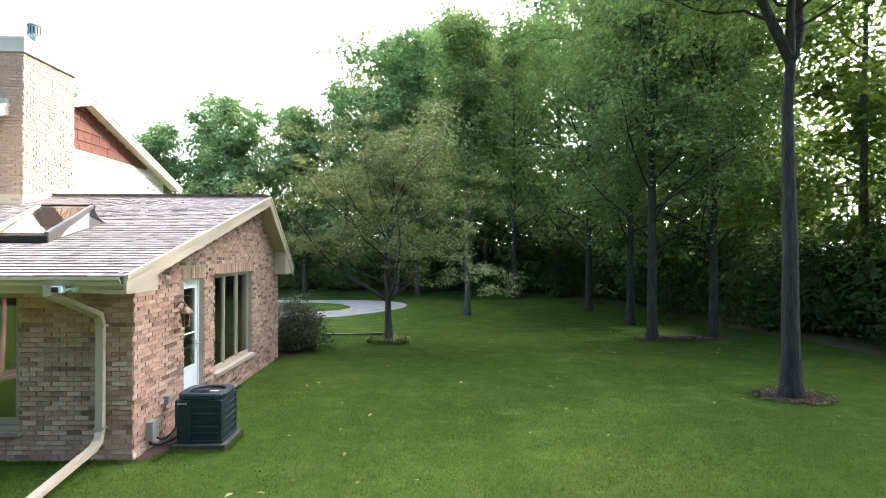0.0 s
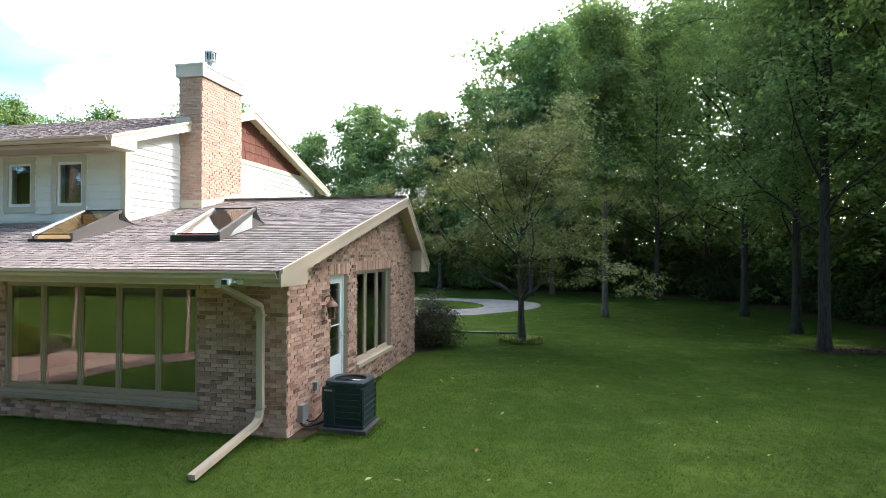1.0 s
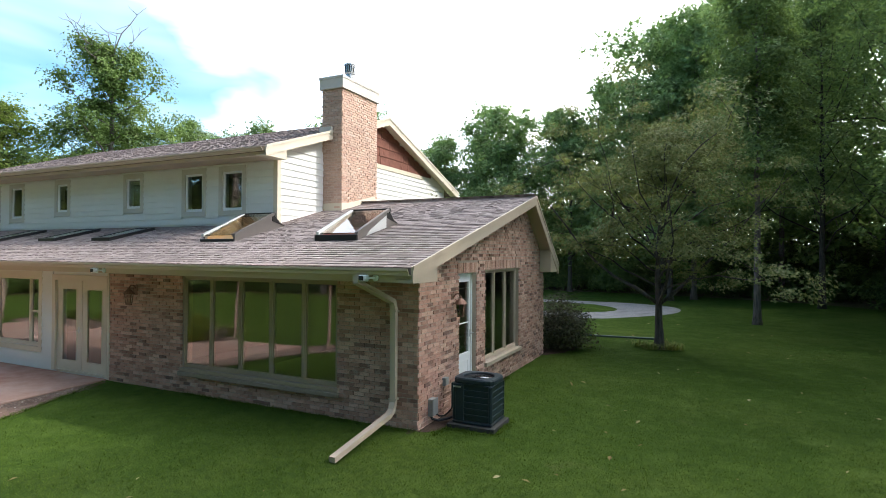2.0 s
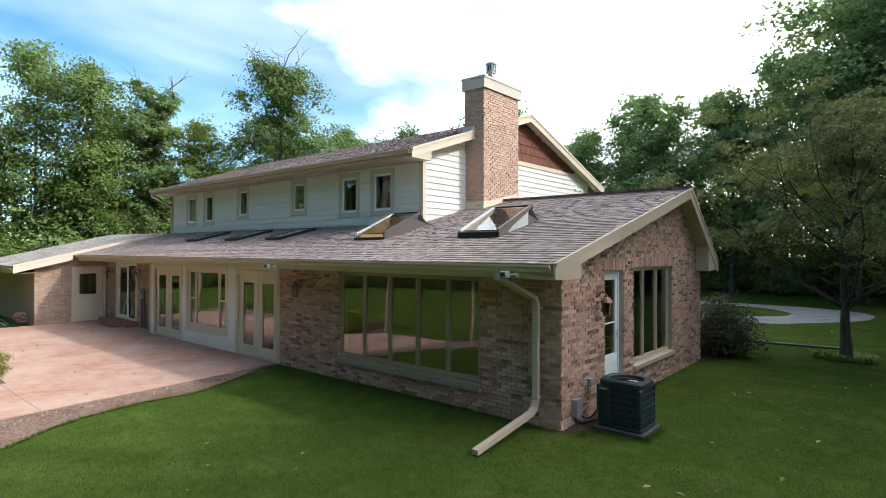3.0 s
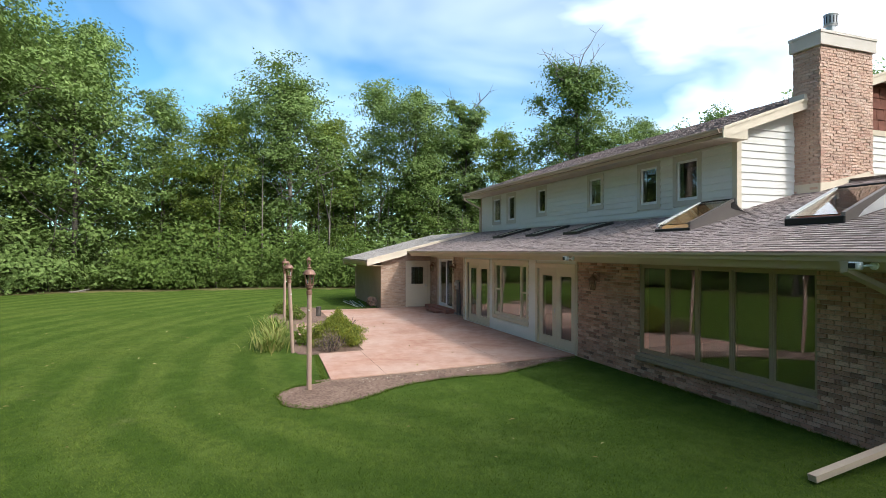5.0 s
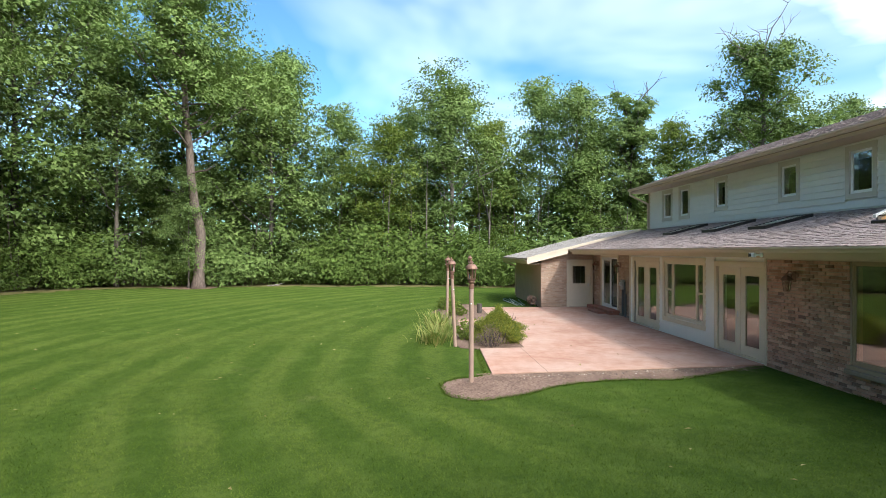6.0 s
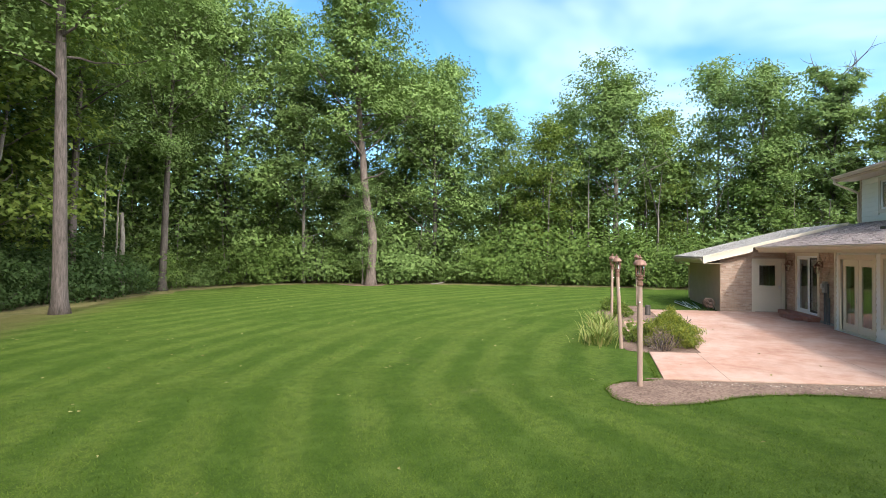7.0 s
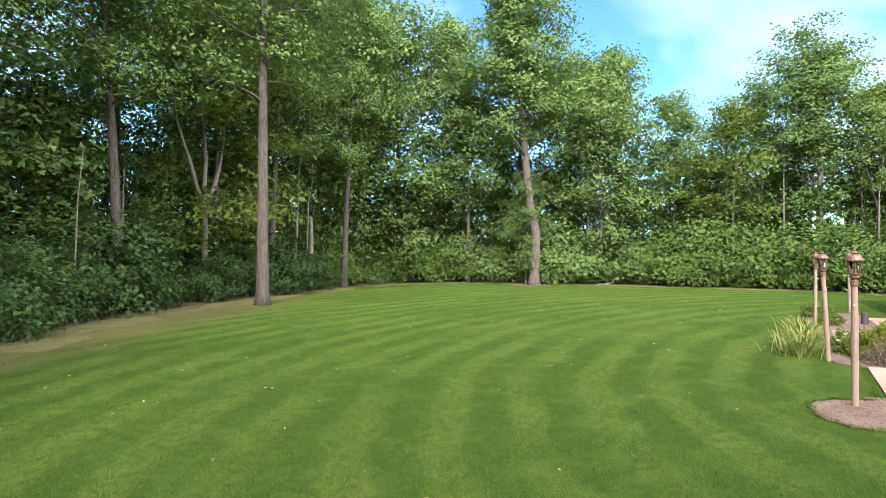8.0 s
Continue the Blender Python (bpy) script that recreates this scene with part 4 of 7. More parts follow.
def flat_skylight(x0, x1, y0, y1):
    def strip(bm, ya, yb, xa, xb, lo, hi):
        prism(bm, [(ya, low_roof(ya) + lo), (yb, low_roof(yb) + lo), (yb, low_roof(yb) + hi), (ya, low_roof(ya) + hi)], "x", xa, xb)
    bm = bmesh.new()
    strip(bm, y0, y1, x0, x0 + 0.08, -0.02, 0.085)
    strip(bm, y0, y1, x1 - 0.08, x1, -0.02, 0.085)
    strip(bm, y0, y0 + 0.09, x0 + 0.08, x1 - 0.08, -0.02, 0.085)
    strip(bm, y1 - 0.09, y1, x0 + 0.08, x1 - 0.08, -0.02, 0.085)
    sk = part("skylight", bm, BRONZE, house, "flat dark-framed skylight on the low roof")
    bm = bmesh.new()
    strip(bm, y0 + 0.09, y1 - 0.09, x0 + 0.08, x1 - 0.08, 0.06, 0.075)
    part("pane", bm, GLASS, sk).visible_shadow = False
    bm = bmesh.new()
    strip(bm, y0 + 0.09, y1 - 0.09, x0 + 0.08, x1 - 0.08, 0.004, 0.02)
    part("well", bm, ROOM, sk)


for x0 in (-14.85, -12.25, -9.95):
    flat_skylight(x0, x0 + 0.72, 1.06, 2.30)

# ---- patio, beds, drive ----
patio = sheet("patio", [(-7.04, -6.08), (-7.64, -0.02), (-15.05, -0.02), (-15.05, 0.33), (-20.08, 0.33), (-20.08, -4.7), (-10.0, -4.82), (-9.9, -5.98)], 0.03, PATIO, "pink stamped concrete patio", "patio", thick=0.3)
part("joint", boxes((-10.0, -4.925, 0.03, -7.13, -4.914, 0.0305)), SOIL, patio)
part("joint", boxes((-11.2, -2.018, 0.03, -7.43, -2.012, 0.0305)), SOIL, patio)


def blob(points, n=6, wob=0.06, seed=1):
    """A closed, smoothed outline through points."""
    r = random.Random(seed)
    out, k = [], len(points)
    for i in range(k):
        p0, p1, p2, p3 = [Vector(points[(i + j) % k]) for j in (-1, 0, 1, 2)]
        for s in range(n):
            t = s / n
            q = 0.5 * (2 * p1 + (p2 - p0) * t + (2 * p0 - 5 * p1 + 4 * p2 - p3) * t * t + (3 * p1 - p0 - 3 * p2 + p3) * t ** 3)
            out.append((q.x + r.uniform(-wob, wob), q.y + r.uniform(-wob, wob)))
    return out


sheet("bed", blob([(-6.25, -7.14), (-5.5, -7.04), (-5.15, -6.6), (-5.45, -5.8), (-6.0, -5.1), (-6.3, -4.5), (-6.5, -3.5), (-6.45, -2.6), (-6.85, -1.7), (-7.15, -1.05), (-7.5, -0.15), (-7.6, -2.0), (-7.2, -6.0), (-6.9, -6.3), (-6.65, -6.8)], 5, 0.03), 0.012, SOIL, "dry brown soil bed along the patio edge", "flower bed")
sheet("bed", blob([(-10.0, -4.83), (-9.85, -5.9), (-10.3, -6.5), (-12.4, -6.4), (-13.2, -5.9), (-15.5, -6.6), (-18.5, -6.9), (-21.5, -5.6), (-20.8, -4.7), (-15.0, -4.76)], 5, 0.03), 0.014, SOIL, "soil bed with shrubs beside the patio", "flower bed")
sheet("walk", [(-12.7, -4.79), (-12.9, -6.2), (-15.9, -6.05), (-15.9, -4.76)], 0.02, PATIO, "pink concrete stepping walk", "path", thick=0.1)
drive = [(-24, 17.5), (-10, 17.0), (-1.4, 16.4), (1.2, 18.0), (2.9, 20.9), (2.6, 23.8), (0.3, 25.2), (-3.4, 25.4), (-14, 25.6), (-30, 30), (-30, 26), (-14, 23.6), (-3.4, 23.8), (-0.9, 23.0), (0.15, 20.9), (-0.9, 19.2), (-3.5, 18.7), (-12, 19.3), (-24, 20)]
sheet("road", blob(drive, 5, 0.02), 0.01, GRAVEL_ROAD, "curving grey drive through the lawn", "driveway")
sheet("bed", blob([(10.85, 3.2), (11.05, 2.7), (11.55, 2.55), (11.95, 2.95), (11.9, 3.45), (11.3, 3.6)], 7, 0.07), 0.02, MULCH, "dark mulch round an oak trunk", "mulch")
sheet("bed", blob([(11.0, 10.0), (12.0, 9.85), (13.8, 10.1), (14.5, 10.6), (13.5, 11.0), (11.4, 10.7)], 7, 0.14), 0.02, MULCH, "leaf mulch under shade trees", "mulch")
sheet("bed", blob([(2.5, 9.75), (2.9, 9.5), (3.3, 9.7), (3.2, 10.1), (2.7, 10.2)], 6, 0.05), 0.02, MULCH, "mulch ring round a small tree", "mulch")
sheet("bed", blob([(0.03, 7.2), (0.5, 7.9), (0.6, 9.0), (-0.5, 9.2), (-0.5, 7.6)], 6, 0.05), 0.015, MULCH, "mulch strip at the house corner", "mulch")
sheet("bed", blob([(0.02, -0.06), (0.20, 0.05), (0.33, 0.35), (0.34, 0.9), (0.22, 1.5), (0.12, 2.4), (0.05, 4.2), (-0.1, 3.0), (-0.12, 0.0)], 7, 0.025), 0.006, MULCH, "bare soil strip along the gable wall", "soil")

sheet("bed", blob([(-32.3, -22.0), (-32.7, -23.2), (-33.7, -24.6), (-35.2, -24.8), (-35.4, -22.5), (-34.6, -21.2), (-33.2, -21.0)], 9, 0.16), 0.006, SOIL, "bare dry soil round a leaning trunk", "soil")

EDGE = [(9, -20), (2, -22.5), (-2.7, -24.9), (-8.4, -28.4), (-15, -30.2), (-21.3, -32.0), (-30, -31.8), (-34.8, -27.6), (-36.2, -20), (-36.8, -13), (-36.5, -6.4), (-34.5, 0), (-34, 8), (-36, 16), (-36, 30), (-20, 34), (-8, 35), (4, 33), (12, 29), (15.5, 21), (16.5, 13), (18, 6), (24, 0), (26, -6), (22, -12.5), (15, -17)]
dense = []
for x, y in blob(EDGE, 5, 0.35, 3):
    pull = 0.8
    to = (Vector((-8, 2)) - Vector((x, y))).normalized()
    dense.append((x + to.x * pull, y + to.y * pull))
bm = bmesh.new()
inner = [bm.verts.new((x, y, 0.008)) for x, y in dense]
mid = Vector((-8, 2))
outer = [bm.verts.new((mid.x + (x - mid.x) * 3.2, mid.y + (y - mid.y) * 3.2, 0.008)) for x, y in dense]
for i in range(len(dense)):
    j = (i + 1) % len(dense)
    bm.faces.new((inner[i], inner[j], outer[j], outer[i]))
tagged(part("forest_floor", bm, FOREST_FLOOR), "brown leaf litter under the woods", "forest floor", kind="structure")

# a verge of dry grass along the woods
rw = random.Random(4)
verge = [Vector(p) for p in blob(EDGE, 9, 0.0, 3) if p[0] < 8 and p[1] < 6 or (p[0] < -30 and p[1] < 6)]
bm = bmesh.new()
pairs = []
for p in verge:
    to = (mid - p).normalized()
    a, b = p + to * 0.2, p + to * (1.9 + rw.uniform(-0.7, 0.7))
    pairs.append((bm.verts.new((a.x, a.y, 0.011)), bm.verts.new((b.x, b.y, 0.004))))
for (a, b), (c, d) in zip(pairs, pairs[1:]):
    if (a.co - c.co).length < 6:
        bm.faces.new((a, b, d, c))
tagged(part("dry_grass_verge", bm, DRY_GRASS), "dry tan grass along the edge of the woods", "grass", kind="structure")

# ---- trees ----
def leaf_cards(centres, size, droop, r, wide=0.42):
    """Small pointed leaves at the centres, one skewed triangle each; returns vertices and faces."""
    n = len(centres)
    d = r.normal(size=(n, 3))
    d[:, 2] = d[:, 2] * 0.45 - droop
    d /= np.linalg.norm(d, axis=1)[:, None]
    s = np.cross(d, r.normal(size=(n, 3)) * (1, 1, 0.6) + (0, 0, 0.6))
    s /= np.linalg.norm(s, axis=1)[:, None] + 1e-6
    k = size * r.uniform(0.6, 1.4, n)[:, None]
    q = r.uniform(-0.3, 0.2, n)[:, None]
    v = np.stack([centres + d * k * 0.55, centres - d * k * 0.45 + s * k * wide * (1 + q), centres + d * k * (q - 0.2) - s * k * wide], 1).reshape(-1, 3)
    return v, np.arange(3 * n).reshape(-1, 3)


def leaf_blades(centres, normals, size, r, wide=0.46):
    """Small pointed leaves at the centres, each lying across its normal; returns vertices and faces."""
    n = len(centres)
    d = r.normal(size=(n, 3))
    d -= normals * np.sum(d * normals, 1)[:, None]
    d /= np.linalg.norm(d, axis=1)[:, None] + 1e-6
    s = np.cross(normals, d)
    k = size * r.uniform(0.6, 1.4, n)[:, None]
    q = r.uniform(-0.3, 0.2, n)[:, None]
    v = np.stack([centres + d * k * 0.55, centres - d * k * 0.45 + s * k * wide * (1 + q), centres + d * k * (q - 0.2) - s * k * wide], 1).reshape(-1, 3)
    return v, np.arange(3 * n).reshape(-1, 3)


def unit(v):
    return v / (np.linalg.norm(v, axis=1)[:, None] + 1e-6)


def leafy_pads(heads, weight, radius, leaves, r, axis, droop):
    """Leaves in uneven pads round the branch ends: each pad is a flattened, drooping cap of eight small sprays. Returns places and normals."""
    n = len(heads)
    out = heads - axis
    out[:, 2] = 0.0
    out = unit(out)
    a = r.uniform(0, 6.283, (n, 8))
    rho = np.sqrt(r.uniform(0.02, 1.0, (n, 8))) * radius[:, None]
    off = np.stack([rho * np.cos(a), rho * np.sin(a), radius[:, None] * (0.28 - 0.42 * (rho / radius[:, None]) ** 2) + r.normal(size=(n, 8)) * radius[:, None] * 0.22], 2)
    off[:, :, 2] -= (0.28 + droop) * np.sum(off * out[:, None, :], 2)
    spray = heads[:, None, :] + off
    w = weight * radius ** 2
    pick, which = r.choice(n, leaves, p=w / w.sum()), r.integers(0, 8, leaves)
    jitter = np.clip(r.normal(size=(leaves, 3)), -1.9, 1.9) * radius[pick][:, None] * (0.25, 0.25, 0.12)
    nrm = unit(np.array((0.0, 0.0, 0.85)) + 0.45 * out[pick] + 0.35 * unit(off[pick, which]) + r.normal(size=(leaves, 3)) * 0.5)
    return spray[pick, which] + jitter, nrm


def limb_path(p, d, length, r, bend=0.35, up=0.12, n=6):
    pts, d = [np.array(p, float)], np.array(d, float)
    for _ in range(n):
        d = d + r.normal(size=3) * bend * 0.4 + (0, 0, up)
        d /= np.linalg.norm(d)
        pts.append(pts[-1] + d * length / n)
    return pts


def make_tree(name, label, seed, height, radius, crown_base, crown_r, leaves, size, leaf_mat, bark, category="tree", lean=(0, 0), limbs=18, clump=1.0, fork=None, bare=0, shape=1.0, droop=0.15, tip=0.5, low=0.0, core=0.0, bow=(0, 0), rise=0.3):
    """A tree at the origin: a bent, flared trunk with limbs and twigs, and a crown of separate leaves in uneven clumps."""
    r = np.random.default_rng(seed)
    tree = thing(name, label, category)
    bm = bmesh.new()
    steps = 12
    pts, rad = [], []
    sway = r.normal(size=2) * 0.25
    for i in range(steps + 1):
        t = i / steps
        z = height * 0.93 * t
        off = np.array(lean) * (t ** 1.15) + sway * math.sin(t * 5.0) * 0.5 * t + r.normal(size=2) * 0.05 * t + np.array(bow) * math.exp(-((z - 3.4) / 2.0) ** 2)
        pts.append((off[0], off[1], z - (0.15 if i == 0 else 0)))
        rad.append(radius * ((1 - t) ** 0.8 * 0.93 + 0.05) * (1.0 + 0.55 * math.exp(-t * height / 0.35)))
    fine = []
    fr = []
    for i in range(steps):
        sub = 3 if i < 2 else 1
        for s in range(sub):
            t = s / sub
            fine.append(tuple(np.array(pts[i]) * (1 - t) + np.array(pts[i + 1]) * t))
            tt = (i + t) / steps
            fr.append(radius * ((1 - tt) ** 0.8 * 0.93 + 0.05) * (1.0 + 0.6 * math.exp(-tt * height / 0.35)))
    fine.append(pts[-1])
    fr.append(rad[-1])
    tube(bm, fine, fr, 10)
    heads = []
    P = np.array(pts)
    for k in range(limbs):
        t = crown_base + (0.96 - crown_base) * ((k + r.uniform(0, 0.9)) / limbs) ** 0.9
        i = min(int(t * steps), steps - 1)
        p = P[i] + (P[i + 1] - P[i]) * (t * steps - i)
        a = k * 2.4 + r.uniform(-0.5, 0.5)
        q = (t - crown_base) / (1 - crown_base)
        prof = (math.sin(math.pi * (0.16 + 0.72 * q) ** 0.85) * 0.6 + 0.4) * (1 - 0.7 * tip * q)
        length = crown_r * prof * r.uniform(0.45, 1.4)
        path = limb_path(p, (math.cos(a), math.sin(a), rise + 0.5 * q - low), length, r, 0.5, 0.10 - low * 0.08)
        r0 = radius * 0.26 * (1 - 0.7 * t) + 0.014
        tube(bm, [tuple(x) for x in path], [r0 * (1 - 0.8 * j / 6) for j in range(7)], 4)
        for j, w in ((3, 0.7), (5, 0.9), (6, 1.0)):
            heads.append((path[j], w))
        for _ in range(2):
            j = int(r.integers(2, 6))
            tw = limb_path(path[j], r.normal(size=3) * (1, 1, 0.5) + (0, 0, 0.2), length * 0.45, r, 0.5, 0.08, 4)
            tube(bm, [tuple(x) for x in tw], [r0 * 0.35 * (1 - 0.75 * m / 4) for m in range(5)], 3)
            heads.append((tw[-1], 0.8))
            heads.append((tw[2], 0.6))
    for t, d, length, r0 in fork or ():
        i = int(t * steps)
        path = limb_path(P[i], d, length, r, 0.3, 0.05)
        tube(bm, [tuple(x) for x in path], [r0 * (1 - 0.8 * j / 6) for j in range(7)], 7)
        heads += [(path[4], 0.8), (path[5], 1.0), (path[6], 1.0)]
    for k in range(bare):
        p = P[-1 - k % 3]
        tw = limb_path(p, r.normal(size=3) * (1.1, 1.1, 0.3) + (0, 0, 0.8), height * 0.22 * r.uniform(0.7, 1.2), r, 0.5, 0.15, 5)
        tube(bm, [tuple(x) for x in tw], [0.055 * (1 - 0.8 * m / 5) for m in range(6)], 4)
        for m in (2, 3, 4):
            t2 = limb_path(tw[m], r.normal(size=3) + (0, 0, 0.6), height * 0.06, r, 0.5, 0.1, 3)
            tube(bm, [tuple(x) for x in t2], [0.026, 0.02, 0.014, 0.008], 3)
    for f in bm.faces:
        f.smooth = True
    part("trunk", bm, bark, tree)
    heads.append((P[-1], 1.0))
    heads.append((P[-2], 1.0))
    at = np.array([h[0] for h in heads])
    weight = np.array([h[1] for h in heads]) * r.uniform(0.5, 1.3, len(heads))
    reach = clump * r.uniform(0.5, 1.15, len(heads))
    # boughs that hang below the crown carry few leaves
    weight[at[:, 2] < crown_base * height * 0.95 + 0.35] *= 0.04
    axis = np.stack([np.interp(at[:, 2], P[:, 2], P[:, k]) for k in range(3)], 1)
    c, nrm = leafy_pads(at, weight, reach, leaves, r, axis, droop)
    grow = np.ones((leaves, 1))
    inner = int(leaves * core)
    if inner:
        pick = r.integers(0, len(at), inner)
        c[:inner] = at[pick] + r.normal(size=(inner, 3)) * 0.2 * reach[pick][:, None]
        grow[:inner] = 1.35
    c[:, 2] = np.maximum(c[:, 2], 0.2)
    v, f = leaf_blades(c, nrm, size * grow, r)
    raw("crown", v, f, leaf_mat, tree)
    return tree


def make_shrub(name, label, seed, height, width, leaves, size, leaf_mat, category="shrub", stems=7, droop=0.0, hollow=0.5, wide=0.42):
    r = np.random.default_rng(seed)
    shrub = thing(name, label, category)
    bm = bmesh.new()
    heads = []
    for k in range(stems):
        a, out = r.uniform(0, 6.28), r.uniform(0.1, 0.9)
        path = limb_path((0.12 * width * math.cos(a), 0.12 * width * math.sin(a), -0.05), (out * math.cos(a), out * math.sin(a), 1.0), height * r.uniform(0.7, 1.05), r, 0.4, 0.02)
        tube(bm, [tuple(x) for x in path], [0.012 * height ** 0.5 * (1 - 0.75 * j / 6) + 0.003 for j in range(7)], 4)
        heads += path[2:]
    part("woody_base", bm, BARK_DARK, shrub)
    a, z = r.uniform(0, 6.283, leaves), r.uniform(0, 1, leaves)
    rr = width / 2 * np.sqrt(np.clip(1 - (2 * z - 0.85) ** 2 / 1.4, 0.05, 1)) * r.uniform(hollow, 1.0, leaves) ** 0.5
    lump = 1.0 + 0.28 * np.sin(a * 3 + seed) * np.sin(z * 7 + seed * 2) + 0.18 * np.sin(a * 7 + z * 11 + seed)
    c = np.stack([rr * lump * np.cos(a), rr * lump * np.sin(a), 0.06 * height + height * 0.92 * z * (0.85 + 0.22 * np.sin(a * 2 + seed) + 0.10 * np.sin(a * 5))], 1)
    if wide < 0.3 or len(c) < 2000:
        c += r.normal(size=c.shape) * 0.04 * height
        c = c[c[:, 2] > 0.02]
        v, f = leaf_cards(c, size, droop, r, wide)
    else:
        # leaves gather in small layered sprays over the bush
        seeds = c[: leaves // 26]
        pick = r.integers(0, len(seeds), leaves)
        near = np.clip(r.normal(size=(leaves, 3)), -1.8, 1.8) * (0.105, 0.105, 0.05) * height ** 0.7 * 1.6
        c = seeds[pick] + near
        nrm = unit(unit(seeds[pick] - (0, 0, 0.35 * height)) * 0.8 + (0, 0, 0.65) + r.normal(size=(leaves, 3)) * 0.45)
        keep = c[:, 2] > 0.02
        v, f = leaf_blades(c[keep], nrm[keep], size, r)
    raw("foliage", v, f, leaf_mat, shrub)
    return shrub


def stand(ob, x, y, turn=0.0, scale=1.0, first=False, z=0.0):
    m = Matrix.Translation((x, y, z)) @ Matrix.Rotation(radians(turn), 4, "Z")
    made = ob if first else copy_thing(ob, m)
    made.matrix_basis = m @ Matrix.Diagonal((scale, scale, scale, 1))
    return made


# trees that stand alone
make = make_tree
oak = make("oak_tree", "tall dark-trunked oak in a mulch ring on the lawn", 11, 12.5, 0.185, 0.62, 4.4, 32000, 0.11, LEAF_DARK, BARK_OAK, limbs=26, clump=1.1, tip=0.3, rise=0.35, droop=0.5, fork=((0.64, (0.52, 0.0, 0.85), 5.0, 0.12), (0.62, (-0.34, 0.1, 0.94), 4.6, 0.115)))
stand(oak, 11.42, 3.08, 20, first=True)
small = make("ornamental_tree", "small open-crowned tree with olive leaves on the lawn", 5, 5.6, 0.12, 0.30, 4.6, 42000, 0.072, LEAF_OLIVE, BARK_DARK, limbs=26, clump=0.62, tip=0.2, droop=0.1, fork=((0.26, (0.62, 0.2, 0.72), 4.2, 0.062), (0.26, (-0.7, 0.1, 0.66), 4.5, 0.062), (0.26, (0.15, -0.62, 0.75), 3.9, 0.052), (0.34, (-0.25, 0.62, 0.72), 4.0, 0.05)))
stand(small, 2.86, 9.95, 0, first=True)
slim = make("lawn_tree", "tall slender leafy tree on the lawn", 21, 14.6, 0.145, 0.34, 2.4, 26000, 0.125, LEAF_DARK, BARK, limbs=26, clump=1.1, tip=0.45)
stand(slim, 6.0, 17.7, 0, first=True)
shade = make("shade_tree", "leafy shade tree at the lawn edge", 31, 17.5, 0.165, 0.15, 4.8, 36000, 0.116, LEAF_DARK, BARK_BLACK, limbs=32, clump=1.25, tip=0.35, rise=0.75, droop=0.5)
stand(shade, 11.6, 10.3, 0, first=True)
for x, y, a, s in ((12.3, 14.1, 70, 0.95), (12.2, 19.4, 150, 1.0), (13.9, 10.7, 220, 0.9), (9.65, 26.8, 290, 1.0)):
    stand(shade, x, y, a, s)

# the woods
KIND = [
    make("woodland_tree", "tall pale-trunked woodland tree", 41, 21, 0.22, 0.26, 5.4, 17500, 0.205, LEAF, BARK, limbs=24, clump=1.65, core=0.2),
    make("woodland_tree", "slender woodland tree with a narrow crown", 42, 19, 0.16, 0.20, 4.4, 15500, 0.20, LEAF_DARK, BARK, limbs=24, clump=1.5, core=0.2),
    make("woodland_tree", "broad leafy woodland tree", 43, 17, 0.22, 0.15, 5.8, 18500, 0.205, LEAF, BARK_DARK, limbs=26, clump=1.7, core=0.2),
    make("woodland_tree", "yellowing light green woodland tree", 44, 16, 0.15, 0.16, 4.8, 15500, 0.20, LEAF_YELLOW, BARK, limbs=24, clump=1.5, core=0.2),
    make("woodland_tree", "tall woodland tree behind the drive, grey-green for skylit leaves", 45, 20, 0.2, 0.24, 5.2, 19000, 0.225, LEAF_SKYLIT, BARK, limbs=26, clump=1.4, core=0.2, tip=0.35),
    make("woodland_tree", "broad woodland tree behind the drive, pale green for skylit leaves", 46, 17, 0.22, 0.15, 5.6, 19500, 0.225, LEAF_SKYLIT, BARK_DARK, limbs=28, clump=1.45, core=0.2, tip=0.3),
]
LEAN = make("leaning_tree", "tall tree with a pale bare leaning trunk", 51, 24, 0.36, 0.40, 5.4, 28000, 0.195, LEAF, BARK_LEAN, lean=(0.8, -1.3), limbs=30, clump=1.45, tip=0.3, core=0.22, bow=(-0.1, 0.36))
stand(LEAN, -33.4, -22.0, 0, first=True)
bm = bmesh.new()
tube(bm, [(0.35, -0.5, 7.5), (0.6, 0.2, 7.7), (0.85, 0.9, 7.75), (1.0, 1.5, 8.1)], [0.09, 0.06, 0.05, 0.02], 6)
part("stub", bm, BARK_LEAN, LEAN, "bare dead side branch")
FORKED = make("forked_tree", "pale woodland tree forking into two stems", 56, 15, 0.17, 0.6, 4.0, 18000, 0.13, LEAF, BARK_PALE, limbs=16, clump=1.3, fork=((0.34, (-0.5, 0.25, 0.85), 6.5, 0.13), (0.36, (0.5, -0.25, 0.85), 6.5, 0.12)))
stand(FORKED, -13.7, -31.6, 35, first=True)
BARE = make("dead_topped_tree", "broad tree with bare dead branches at its top", 52, 18.5, 0.35, 0.24, 6.2, 36000, 0.165, LEAF, BARK, limbs=26, clump=1.3, bare=14, core=0.25, tip=0.85)
stand(BARE, -33.5, 17.0, 0, 0.96, first=True)
SPR = make("ash_tree", "dark feathery tree with spiky top shoots", 53, 15.0, 0.2, 0.15, 4.2, 20000, 0.22, LEAF_DARK, BARK_DARK, limbs=34, clump=0.8, tip=0.5, droop=-0.4, bare=6)
stand(SPR, -38.5, 9.5, 0, first=True)
BIG = make("crown_tree", "tall woodland tree with a rounded domed crown", 54, 16.6, 0.30, 0.36, 5.6, 34000, 0.175, LEAF, BARK_PALE, limbs=28, clump=1.6, tip=0.2, core=0.22)
